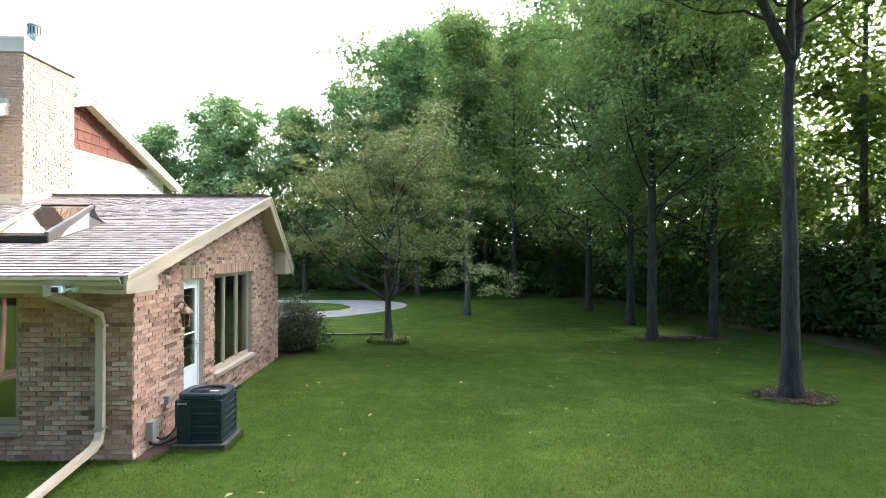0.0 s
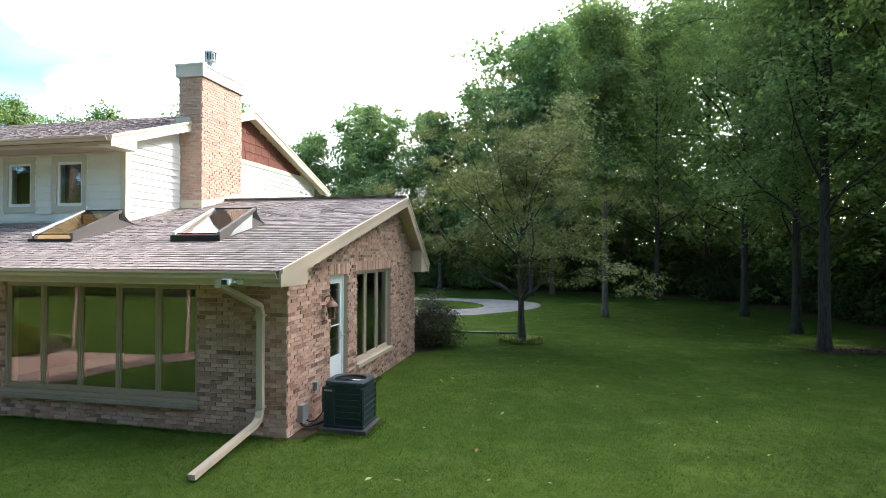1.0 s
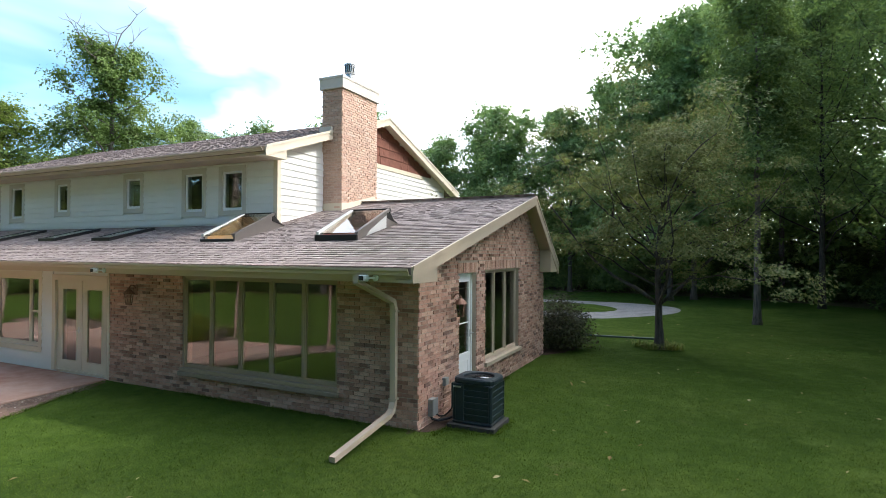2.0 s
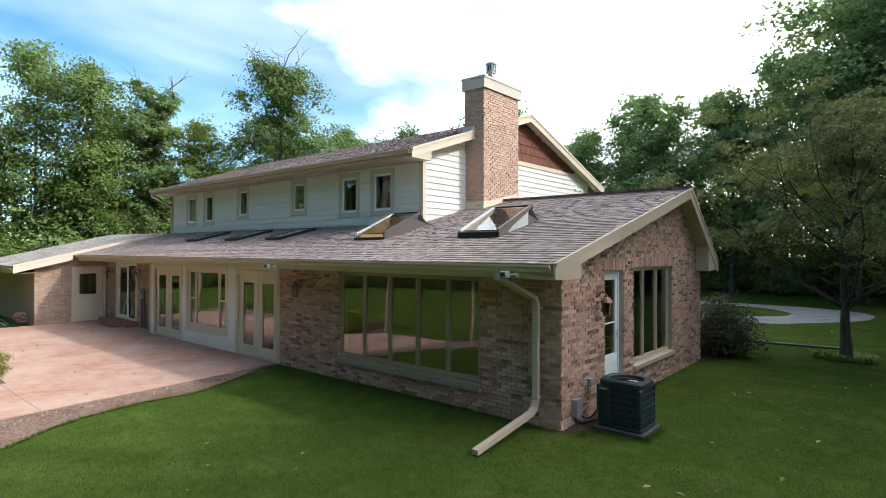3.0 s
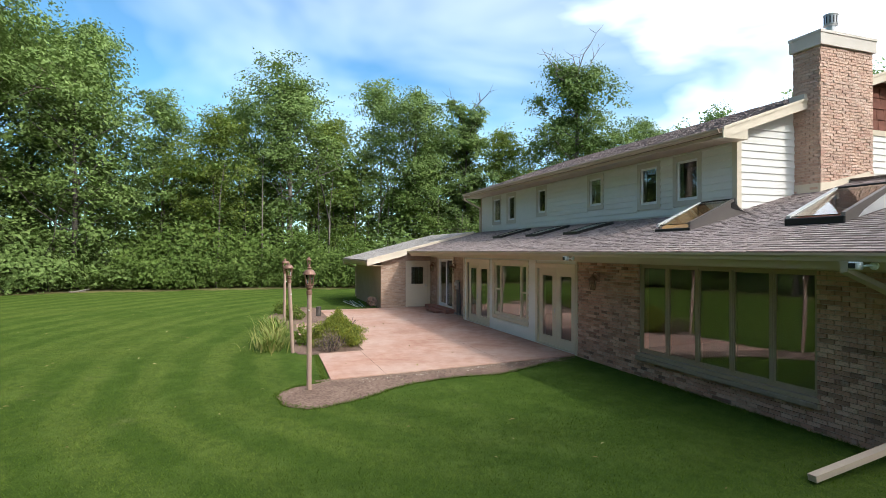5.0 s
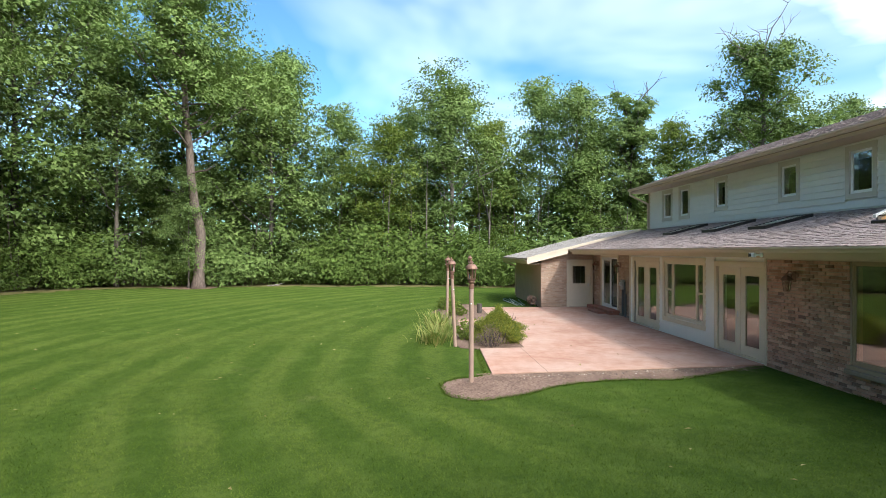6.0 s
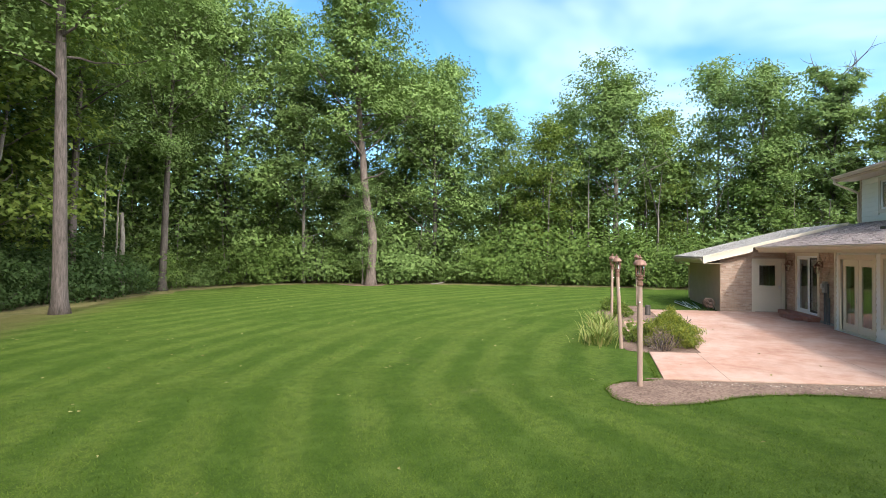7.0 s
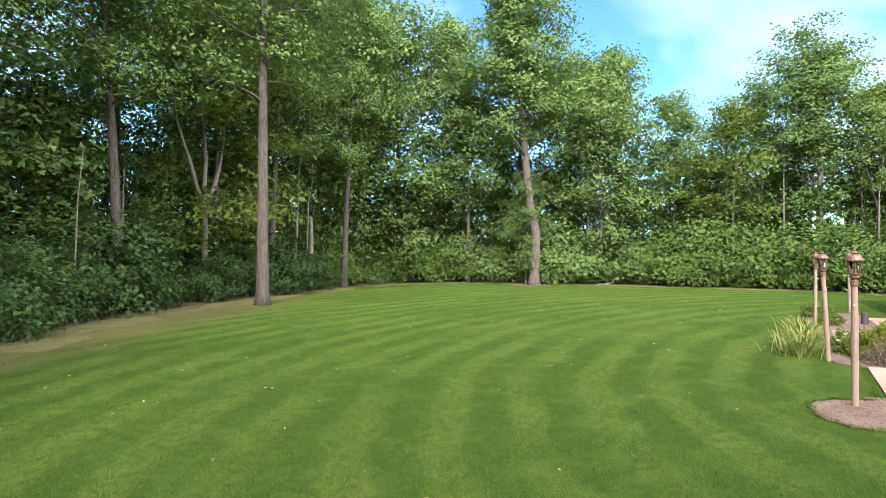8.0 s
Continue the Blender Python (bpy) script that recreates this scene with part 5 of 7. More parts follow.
stand(BIG, -39.5, -4.6, 0, 0.95, first=True)
# where they stand: x, y, turn, scale
TALL = [
    (-20, -35, 200, 1.1), (-38, -32, 140, 1.15), (-37.5, 4.8, 75, 0.76), (-36, 25.5, 50, 0.71), (-45, -19, 10, 1),
    (-33.5, -38, 100, 1.25), (-13, -38, 220, 1.2),
]
SLENDER = [
    (-34.8, -28, 100, 0.95), (-33.7, -22.7, 10, 0.45), (-41, -13.5, 30, 0.78), (-41.5, 3, 15, 0.92), (-31.5, 30.5, 160, 0.66),
    (-6, -35, 90, 1.2), (-45.5, -8, 200, 0.85), (-30, -39, 40, 1.3),
]
BROAD = [
    (-29, -35.5, 20, 1.25), (-39.5, -25.5, 250, 1.15), (-38.5, -18.5, 80, 0.98), (-43, 8.5, 100, 0.82), (-40, 20.5, 190, 0.86),
    # (29.5, 10) and those beyond x 10, y -12: unseen, added to cast shade
    (29.5, 10, 40, 1.05), (17.5, 18, 20, 1.0), (21, 22, 200, 1.0), (6, -32, 120, 1.15), (12, -19.5, 170, 1.3), (24, -13, 300, 1.1), (17.5, -17.5, 80, 1.3), (21, -15.5, 220, 1.25), (-23, -38.5, 330, 1.3),
    (-33, -33.5, 75, 1.28), (-42, -22, 10, 1.08),
]
YELLOWING = [
    (-39.2, -10, 200, 0.8), (-42, -1, 320, 0.86), (-38.5, 13.2, 10, 0.82), (19.5, 11, 130, 1.15),
    (23, 6, 230, 1), (-15.5, -33, 15, 1.15), (26, 13.5, 170, 1.0),
]
NORTH_TALL = [
    (-2.5, 37.5, 210, 0.83), (8.5, 33, 90, 0.94), (16.5, 24, 270, 1), (3.5, 30, 20, 0.9),
]
NORTH_BROAD = [
    (-24.5, 35, 240, 0.85), (-18.5, 38, 30, 0.76), (-13, 37, 300, 0.88), (-7.5, 40, 110, 0.88), (1.5, 34.5, 60, 1.12),
    (5, 38, 330, 1.3), (2.2, 28.6, 45, 0.82), (13.5, 31, 180, 1.3), (-28, 25, 45, 0.74), (-21.5, 30.5, 80, 0.84),
    (-15.5, 33, 10, 0.7), (-10, 33.5, 150, 0.82), (-5, 33.5, 250, 0.77), (11.5, 36, 100, 1.18),
]
NEAR = make("edge_tree", "tall tree with a straight brown trunk at the lawn edge", 58, 22, 0.26, 0.40, 4.8, 30000, 0.15, LEAF, BARK_NEAR, lean=(0.9, 0.7), limbs=30, clump=1.4, core=0.15)
# the last three stand out of view, added to shade the south woods edge
for i, (x, y, a, s) in enumerate(((-13.3, -27, 10, 1.08), (-9, -30.5, 310, 0.92), (-18.5, -32.3, 130, 0.9), (-4, -29.5, 35, 1.0), (-25, -32.4, 60, 0.92), (7.5, -22.5, 200, 0.85), (3.6, -26.2, 100, 1.1), (0.8, -29.5, 250, 1.15))):
    stand(NEAR, x, y, a, s, first=i == 0)
YOUNG = make("young_tree", "young leafy tree among the undergrowth", 57, 9.0, 0.07, 0.14, 3.4, 6500, 0.195, LEAF_HEDGE, BARK, limbs=20, clump=1.15, tip=0.45, core=0.15)
rr = random.Random(8)
walked, last, begun = 0.0, Vector(EDGE[0]), False
for p in blob(EDGE, 7, 0.0, 3):
    p = Vector(p)
    walked += (p - last).length
    last = p
    if walked < 4.2 or p.x > 6 or p.y > 22:
        continue
    walked = 0.0
    q = p + (p - mid).normalized() * rr.uniform(3.2, 6.5)
    stand(YOUNG, q.x, q.y, rr.uniform(0, 360), rr.uniform(0.7, 1.15), first=not begun)
    begun = True
for tree, spots in zip(KIND, (TALL, SLENDER, BROAD, YELLOWING, NORTH_TALL, NORTH_BROAD)):
    for i, (x, y, a, s) in enumerate(spots):
        stand(tree, x, y, a, s, first=i == 0)

# undergrowth along the edge of the woods
SHRUB = [
    make_shrub("undergrowth_shrub", "dense green shrub at the edge of the woods", 61, 2.9, 4.4, 5200, 0.15, LEAF),
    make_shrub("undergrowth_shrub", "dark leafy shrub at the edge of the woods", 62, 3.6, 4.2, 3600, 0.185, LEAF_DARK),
    make_shrub("undergrowth_shrub", "light yellow-green shrub at the edge of the woods", 63, 2.9, 4.0, 7000, 0.118, LEAF_HEDGE),
    make_shrub("undergrowth_shrub", "dense shrub at the edge of the woods, dark green for shade", 64, 3.3, 4.0, 4600, 0.155, LEAF_SHADE),
]
ring = blob(EDGE, 7, 0.0, 3)
r = random.Random(5)
acc, prev, seen = 0.0, Vector(ring[0]), set()
for p in ring[1:]:
    p = Vector(p)
    acc += (p - prev).length
    prev = p
    if acc < 2.7:
        continue
    acc = 0.0
    out = (p - mid).normalized()
    kinds = (0, 2, 2, 2) if p.x < -30 else (3, 0, 0, 2) if p.y < 0 else (1, 1, 0) if p.x < 8 else (3,)
    for d, s in ((1.3, 0.85), (3.9, 1.25)) if p.x < 8 or p.y < -4 else ((1.3, 0.85), (3.9, 1.2), (7.0, 1.3)):
        if d > 2 and r.random() < 0.25:
            continue
        if p.x > 8 and p.x - 4 > (p.y + 7.7) * 0.9 + 3 and d > 2:
            continue
        k = r.choice(kinds) if p.x > -30 or d > 2 else r.choice((2, 2, 0))
        # stretches in shade take the shrub whose shade is in its leaf colour
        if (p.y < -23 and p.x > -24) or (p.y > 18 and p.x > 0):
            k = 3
        q = p + out * (d + r.uniform(-0.5, 0.6))
        stand(SHRUB[k], q.x + r.uniform(-0.6, 0.6), q.y + r.uniform(-0.6, 0.6), r.uniform(0, 360), s * r.uniform(0.75, 1.35) * (1.2 if p.x < -30 else 1.0), first=k not in seen)
        seen.add(k)

# the deep woods behind: trunks and leaves that nobody could count
r2 = np.random.default_rng(99)


def thicket(n, x, y, wide, z0, z1):
    """Leaves of one thicket, gathered in small flat sprays."""
    k = max(8, n // 22)
    seeds = np.clip(r2.normal(size=(k, 3)), -1.7, 1.7) * (wide, wide, 0.0) + (x, y, 0.0)
    seeds[:, 2] = r2.uniform(z0, z1, k)
    pick = r2.integers(0, k, n)
    c = seeds[pick] + np.clip(r2.normal(size=(n, 3)), -1.8, 1.8) * (0.36, 0.36, 0.15)
    return c, unit(np.array((0.0, 0.0, 0.8)) + r2.normal(size=(n, 3)) * 0.6)


bm = bmesh.new()
west, far, sunny, shady, south = [], [], [], [], []
for i, (x, y) in enumerate(blob(EDGE, 6, 0.0, 3)):
    if x > 8 and y < -3:
        continue
    close = y < -17 and x > -27
    for d in (7.0, 12.0, 18.0, 26.0) if x < 8 else (9.0, 17.0, 26.0):
        o = (Vector((x, y)) - mid).normalized()
        q = Vector((x, y)) + o * (d + r2.uniform(-2.0, 2.0)) + Vector((r2.uniform(-2.5, 2.5), r2.uniform(-2.5, 2.5)))
        h = r2.uniform(8, 12) * (1.0 if d < 18 or x < 8 else 1.35)
        tube(bm, [(q.x, q.y, 0), (q.x + r2.uniform(-0.4, 0.4), q.y + r2.uniform(-0.4, 0.4), h * 0.5), (q.x + r2.uniform(-1, 1), q.y + r2.uniform(-1, 1), h)], [0.13, 0.09, 0.02], 5)
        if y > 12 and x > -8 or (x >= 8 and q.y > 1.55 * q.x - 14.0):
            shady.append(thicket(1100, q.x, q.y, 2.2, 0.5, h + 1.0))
        elif x >= 8:
            sunny.append(thicket(1500, q.x, q.y, 1.9, 1.8, h + 0.3))
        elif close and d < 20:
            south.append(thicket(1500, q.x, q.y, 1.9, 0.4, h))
        elif d < 15:
            west.append(thicket(800, q.x, q.y, 1.9, 0.3, h * 0.9))
        else:
            far.append(thicket(440 if y < 12 else 640, q.x, q.y, 1.9, 0.3, h * 0.9))
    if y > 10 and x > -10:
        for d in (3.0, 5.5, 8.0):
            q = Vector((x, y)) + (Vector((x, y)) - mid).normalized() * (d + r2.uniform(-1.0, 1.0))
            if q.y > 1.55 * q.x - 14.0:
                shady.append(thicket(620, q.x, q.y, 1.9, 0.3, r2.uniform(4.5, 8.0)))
tagged(part("deep_woods_trunks", bm, BARK_DARK), "thin dark trunks deep in the woods", "woods", kind="stuff")
# sun and shade by colour: sunny yellow as if backlit, shady and south duller
for cent, mat, leaf in ((west, LEAF, 0.26), (far, LEAF_SKYLIT, 0.34), (sunny, LEAF_YELLOW, 0.215), (shady, LEAF_DARK, 0.32), (south, LEAF_SHADE, 0.21)):
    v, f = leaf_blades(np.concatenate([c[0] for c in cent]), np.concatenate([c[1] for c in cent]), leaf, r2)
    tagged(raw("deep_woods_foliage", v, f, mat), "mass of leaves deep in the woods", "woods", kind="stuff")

# slim pale stems between the shrubs
bm = bmesh.new()
r4 = np.random.default_rng(12)
for x, y in blob(EDGE, 4, 0.0, 3):
    if x > 8 and y < 0:
        continue
    for _ in range(2 if y < -15 else 3):
        o = (Vector((x, y)) - mid).normalized()
        q = Vector((x, y)) + o * r4.uniform(3.0, 8.0) + Vector((r4.uniform(-2.5, 2.5), r4.uniform(-2.5, 2.5)))
        h, b = r4.uniform(5.5, 10.5), r4.uniform(-1.0, 1.0, 2)
        r0 = r4.uniform(0.03, 0.085)
        tube(bm, [(q.x, q.y, -0.05), (q.x + b[0] * 0.3, q.y + b[1] * 0.3, h * 0.35), (q.x + b[0] * 0.5, q.y + b[1] * 0.4, h * 0.7), (q.x + b[0] * 1.2, q.y + b[1], h)], [r0, r0 * 0.85, r0 * 0.6, 0.012], 5)
tagged(part("sapling_stems", bm, BARK_PALE), "slim pale sapling stems between the shrubs", "saplings", kind="stuff")

# ---- air conditioner at the gable wall ----
pad = thing("equipment_pad", "grey composite pad on the soil beside the house", "pad")
part("slab", boxes((0.33, 0.36, -0.03, 1.14, 1.10, 0.075), bevel=0.012), plain("pad_grey", (0.045, 0.043, 0.04), 0.8, vary=0.2), pad)
ac = thing("air_conditioner", "dark blue-green outdoor air conditioner on a low pad", "air conditioner")
AX0, AX1, AY0, AY1, AZ0, AZ1 = 0.40, 1.08, 0.42, 1.04, 0.075, 0.80
bm = boxes((AX0 + 0.05, AY0 + 0.05, AZ0, AX1 - 0.05, AY1 - 0.05, AZ1 - 0.08))
part("coil", bm, NAVY, ac)
part("base_pan", boxes((AX0, AY0, AZ0, AX1, AY1, AZ0 + 0.05), bevel=0.015), NAVY, ac)
for x, y in ((AX0, AY0), (AX1 - 0.07, AY0), (AX0, AY1 - 0.07), (AX1 - 0.07, AY1 - 0.07)):
    part("corner_post", boxes((x, y, AZ0 + 0.05, x + 0.07, y + 0.07, AZ1 - 0.09), bevel=0.02), NAVY, ac)
for k in range(6):
    z = AZ0 + 0.064 + k * 0.096
    for r in ((AX0 + 0.20, AY0 + 0.012, z, AX1 - 0.06, AY0 + 0.04, z + 0.076), (AX1 - 0.04, AY0 + 0.06, z, AX1 - 0.012, AY1 - 0.06, z + 0.076), (AX0 + 0.012, AY0 + 0.30, z, AX0 + 0.04, AY1 - 0.06, z + 0.076)):
        part("louvre", boxes(r, bevel=0.004), NAVY, ac)
    z += 0.076
    for r in ((AX0 + 0.20, AY0 - 0.004, z, AX1 - 0.05, AY0 + 0.04, z + 0.018), (AX1 - 0.04, AY0 + 0.05, z, AX1 + 0.004, AY1 - 0.05, z + 0.018), (AX0 - 0.004, AY0 + 0.30, z, AX0 + 0.04, AY1 - 0.05, z + 0.018)):
        part("rib", boxes(r, bevel=0.005), NAVY, ac)
part("front_panel", boxes((AX0 + 0.06, AY0 - 0.008, AZ0 + 0.05, AX0 + 0.205, AY0 + 0.03, AZ1 - 0.087), bevel=0.006), NAVY, ac)
part("access_panel", boxes((AX0 - 0.012, AY0 - 0.012, AZ0 + 0.24, AX0 + 0.03, AY0 + 0.30, AZ1 - 0.085), bevel=0.01), NAVY, ac)
part("badge", boxes((AX0 + 0.03, AY0 - 0.018, AZ1 - 0.15, AX0 + 0.16, AY0 - 0.009, AZ1 - 0.125)), GREYBOX, ac, "small pale plain badge")
bm = bmesh.new()
n = 32
prof = [(1.0, AZ1 - 0.085), (1.03, AZ1 - 0.07), (1.03, AZ1 - 0.02), (0.98, AZ1), (0.80, AZ1 + 0.005), (0.76, AZ1 - 0.005), (0.76, AZ1 - 0.05)]
rings = []
for j, (s, z) in enumerate(prof):
    ring_v = []
    for k in range(n):
        a = 2 * math.pi * k / n
        c, s2 = math.cos(a), math.sin(a)
        q = 5.0 if j < 4 else 2.0
        rad = 1.0 / (abs(c) ** q + abs(s2) ** q) ** (1 / q)
        ring_v.append(bm.verts.new(((AX0 + AX1) / 2 + 0.34 * s * rad * c, (AY0 + AY1) / 2 + 0.31 * s * rad * s2, z)))
    rings.append(ring_v)
for a, b in zip(rings, rings[1:]):
    for k in range(n):
        bm.faces.new((a[k], a[(k + 1) % n], b[(k + 1) % n], b[k]))
part("top_cover", bm, NAVY, ac)
bm = bmesh.new()
for k in range(7):
    r0 = 0.05 + k * 0.031
    pts = [((AX0 + AX1) / 2 + r0 * math.cos(a), (AY0 + AY1) / 2 + 0.92 * r0 * math.sin(a), AZ1 - 0.03 + 0.02 * (1 - k / 6)) for a in [2 * math.pi * i / 20 for i in range(21)]]
    tube(bm, pts, 0.004, 4)
for k in range(6):
    a = math.pi * k / 3
    tube(bm, [((AX0 + AX1) / 2 + q * math.cos(a), (AY0 + AY1) / 2 + 0.92 * q * math.sin(a), AZ1 - 0.012 - 0.09 * q) for q in (0.03, 0.13, 0.245)], 0.005, 4)
part("fan_grille", bm, BLACK, ac)
part("sticker", boxes((AX1 - 0.26, AY0 + 0.17, AZ1 + 0.001, AX1 - 0.13, AY0 + 0.22, AZ1 + 0.004)), WHITE, ac, "small white paper sticker")
bm = bmesh.new()
lathe(bm, [(0.09, 0), (0.09, 0.09), (0.05, 0.11)], ((AX0 + AX1) / 2, (AY0 + AY1) / 2, AZ1 - 0.19), 14)
part("fan_motor", bm, GREYBOX, ac)
for k in range(4):
    a = k * math.pi / 2 + 0.4
    bm = bmesh.new()
    c = Vector(((AX0 + AX1) / 2, (AY0 + AY1) / 2, AZ1 - 0.13))
    d, s = Vector((math.cos(a), math.sin(a), 0)), Vector((-math.sin(a), math.cos(a), 0))
    vs = [bm.verts.new(c + d * r0 + s * w + Vector((0, 0, h))) for r0, w, h in ((0.09, -0.04, -0.015), (0.225, -0.09, -0.03), (0.225, 0.05, 0.03), (0.09, 0.03, 0.015))]
    f = bm.faces.new(vs)
    e = bmesh.ops.extrude_face_region(bm, geom=[f])
    bmesh.ops.translate(bm, verts=[v for v in e["geom"] if isinstance(v, bmesh.types.BMVert)], vec=(0, 0, 0.004))
    part("fan_blade", bm, GREYBOX, ac)

# ---- boxes and cables on the gable wall ----
sw = thing("disconnect_box", "grey metal electrical box on the brick gable wall", "electrical box")
part("case", boxes((0.004, 0.33, 0.14, 0.10, 0.50, 0.42), bevel=0.008), GREYBOX, sw)
part("cover", boxes((0.1005, 0.325, 0.16, 0.112, 0.505, 0.43), bevel=0.004), GREYBOX, sw)
outlet = thing("outlet_box", "small grey outlet box on the brick gable wall", "electrical box")
part("case", boxes((0.004, 0.86, 0.52, 0.07, 0.98, 0.66), bevel=0.008), GREYBOX, outlet)
part("flap", boxes((0.0705, 0.865, 0.53, 0.085, 0.975, 0.665), bevel=0.006), GREYBOX, outlet)
cable = thing("refrigerant_line", "black insulated lines from the wall to the air conditioner", "cable")
bm = bmesh.new()
tube(bm, [(0.03, 0.38, 0.16), (0.06, 0.40, 0.09), (0.14, 0.45, 0.06), (0.28, 0.55, 0.09), (0.42, 0.60, 0.16)], 0.022, 8)
part("line", bm, BLACK, cable)
bm = bmesh.new()
tube(bm, [(0.09, 0.46, 0.17), (0.14, 0.50, 0.12), (0.22, 0.54, 0.13), (0.32, 0.56, 0.24), (0.38, 0.57, 0.38), (0.40, 0.57, 0.44)], 0.013, 8)
part("whip", bm, BLACK, cable)


# ---- lanterns on the walls ----
def wall_lantern():
    """A lantern that hangs on a scrolled arm; local -y is away from the wall."""
    ob = thing("wall_lantern", "weathered copper wall lantern with clear glass", "wall lamp", group="lanterns on the house walls")
    bm = bmesh.new()
    box(bm, -0.055, -0.02, -0.02, 0.055, -0.002, 0.20, bevel=0.012)
    part("back_plate", bm, COPPER, ob)
    bm = bmesh.new()
    tube(bm, [(0, -0.02, 0.12), (0, -0.07, 0.19), (0, -0.13, 0.20), (0, -0.17, 0.14)], 0.013, 8)
    tube(bm, [(0, -0.02, 0.03), (0, -0.06, 0.02), (0, -0.09, 0.06), (0, -0.07, 0.10)], 0.009, 6)
    part("arm", bm, COPPER, ob)
    bm = bmesh.new()
    lathe(bm, [(0.115, 0.0), (0.11, 0.012), (0.085, 0.05), (0.045, 0.085), (0.02, 0.10), (0.022, 0.12), (0.008, 0.14)], (0, -0.17, 0.02), 12)
    part("cap", bm, COPPER, ob)
    bm = bmesh.new()
    for k in range(6):
        a = k * math.pi / 3
        tube(bm, [(0.085 * math.cos(a), -0.17 + 0.085 * math.sin(a), 0.02), (0.055 * math.cos(a), -0.17 + 0.055 * math.sin(a), -0.19)], 0.006, 5)
    lathe(bm, [(0.06, 0.0), (0.062, 0.014), (0.04, 0.02)], (0, -0.17, -0.205), 12)
    part("cage", bm, COPPER, ob)
    bm = bmesh.new()
    lathe(bm, [(0.050, -0.185), (0.078, 0.015)], (0, -0.17, 0), 6)
    part("glass", bm, LAMP_GLASS, ob).visible_shadow = False
    return ob


lantern = wall_lantern()
lantern.matrix_basis = pose(0.0, 1.28, 1.88, 0, 0, 90)
copy_thing(lantern, pose(-6.70, -0.004, 1.90))
copy_thing(lantern, pose(-16.85, 0.346, 1.88))
copy_thing(lantern, pose(-19.45, 0.346, 1.88))


# ---- floodlight cameras under the eave ----
def eave_camera(x):
    ob = thing("security_camera", "white eave camera with a small round mount", "camera", group="eave cameras")
    bm = bmesh.new()
    lathe(bm, [(0.05, 0.0), (0.05, 0.02), (0.03, 0.035)], (0, 0, 0), 14)
    bmesh.ops.rotate(bm, verts=bm.verts, matrix=Matrix.Rotation(radians(90), 3, "X"))
    part("mount", bm, WHITE, ob)
    bm = bmesh.new()
    tube(bm, [(0, -0.03, 0), (-0.05, -0.07, 0.0), (-0.08, -0.09, -0.01)], 0.014, 8)
    part("arm", bm, WHITE, ob)
    part("housing", boxes((-0.22, -0.14, -0.05, -0.085, -0.05, 0.045), bevel=0.014), WHITE, ob)
    part("lens", boxes((-0.208, -0.1505, -0.036, -0.125, -0.1405, 0.03), bevel=0.004), BLACK, ob)
    ob.matrix_basis = pose(x, -0.727, 2.425)
    return ob


eave_camera(-0.33)
eave_camera(-6.65)

# ---- meters and step by the sliding door ----
PIPE = plain("blue_grey_pipe_paint", (0.13, 0.145, 0.165), 0.5, 0.2)
meter = thing("utility_meter", "grey utility meter with pipes on the patio wall", "meter", at=(-16.55, 0.35, 0))
bm = boxes((-0.12, -0.11, 1.05, 0.12, -0.004, 1.42), bevel=0.015)
part("case", bm, GREYBOX, meter)
bm = bmesh.new()
lathe(bm, [(0.085, 0), (0.085, 0.05), (0.06, 0.07)], (0, 0, 0), 16)
bmesh.ops.rotate(bm, verts=bm.verts, matrix=Matrix.Rotation(radians(90), 3, "X"))
bmesh.ops.translate(bm, verts=bm.verts, vec=(0, -0.111, 1.27))
part("dial", bm, STEEL, meter)
for x, top in ((-0.06, 1.05), (0.05, 1.05), (0.20, 1.35), (0.30, 0.9)):
    bm = bmesh.new()
    tube(bm, [(x, -0.05, 0.03), (x, -0.05, top)], 0.025, 10)
    part("pipe", bm, PIPE, meter)
landing = thing("brick_landing", "low red brick landing below the sliding door", "step")
part("landing", boxes((-19.75, -0.06, 0.03, -16.95, 0.345, 0.185), bevel=0.01), REDBRICK, landing)
part("lower_step", boxes((-18.55, -0.40, 0.03, -17.35, -0.061, 0.115), bevel=0.01), REDBRICK, landing)


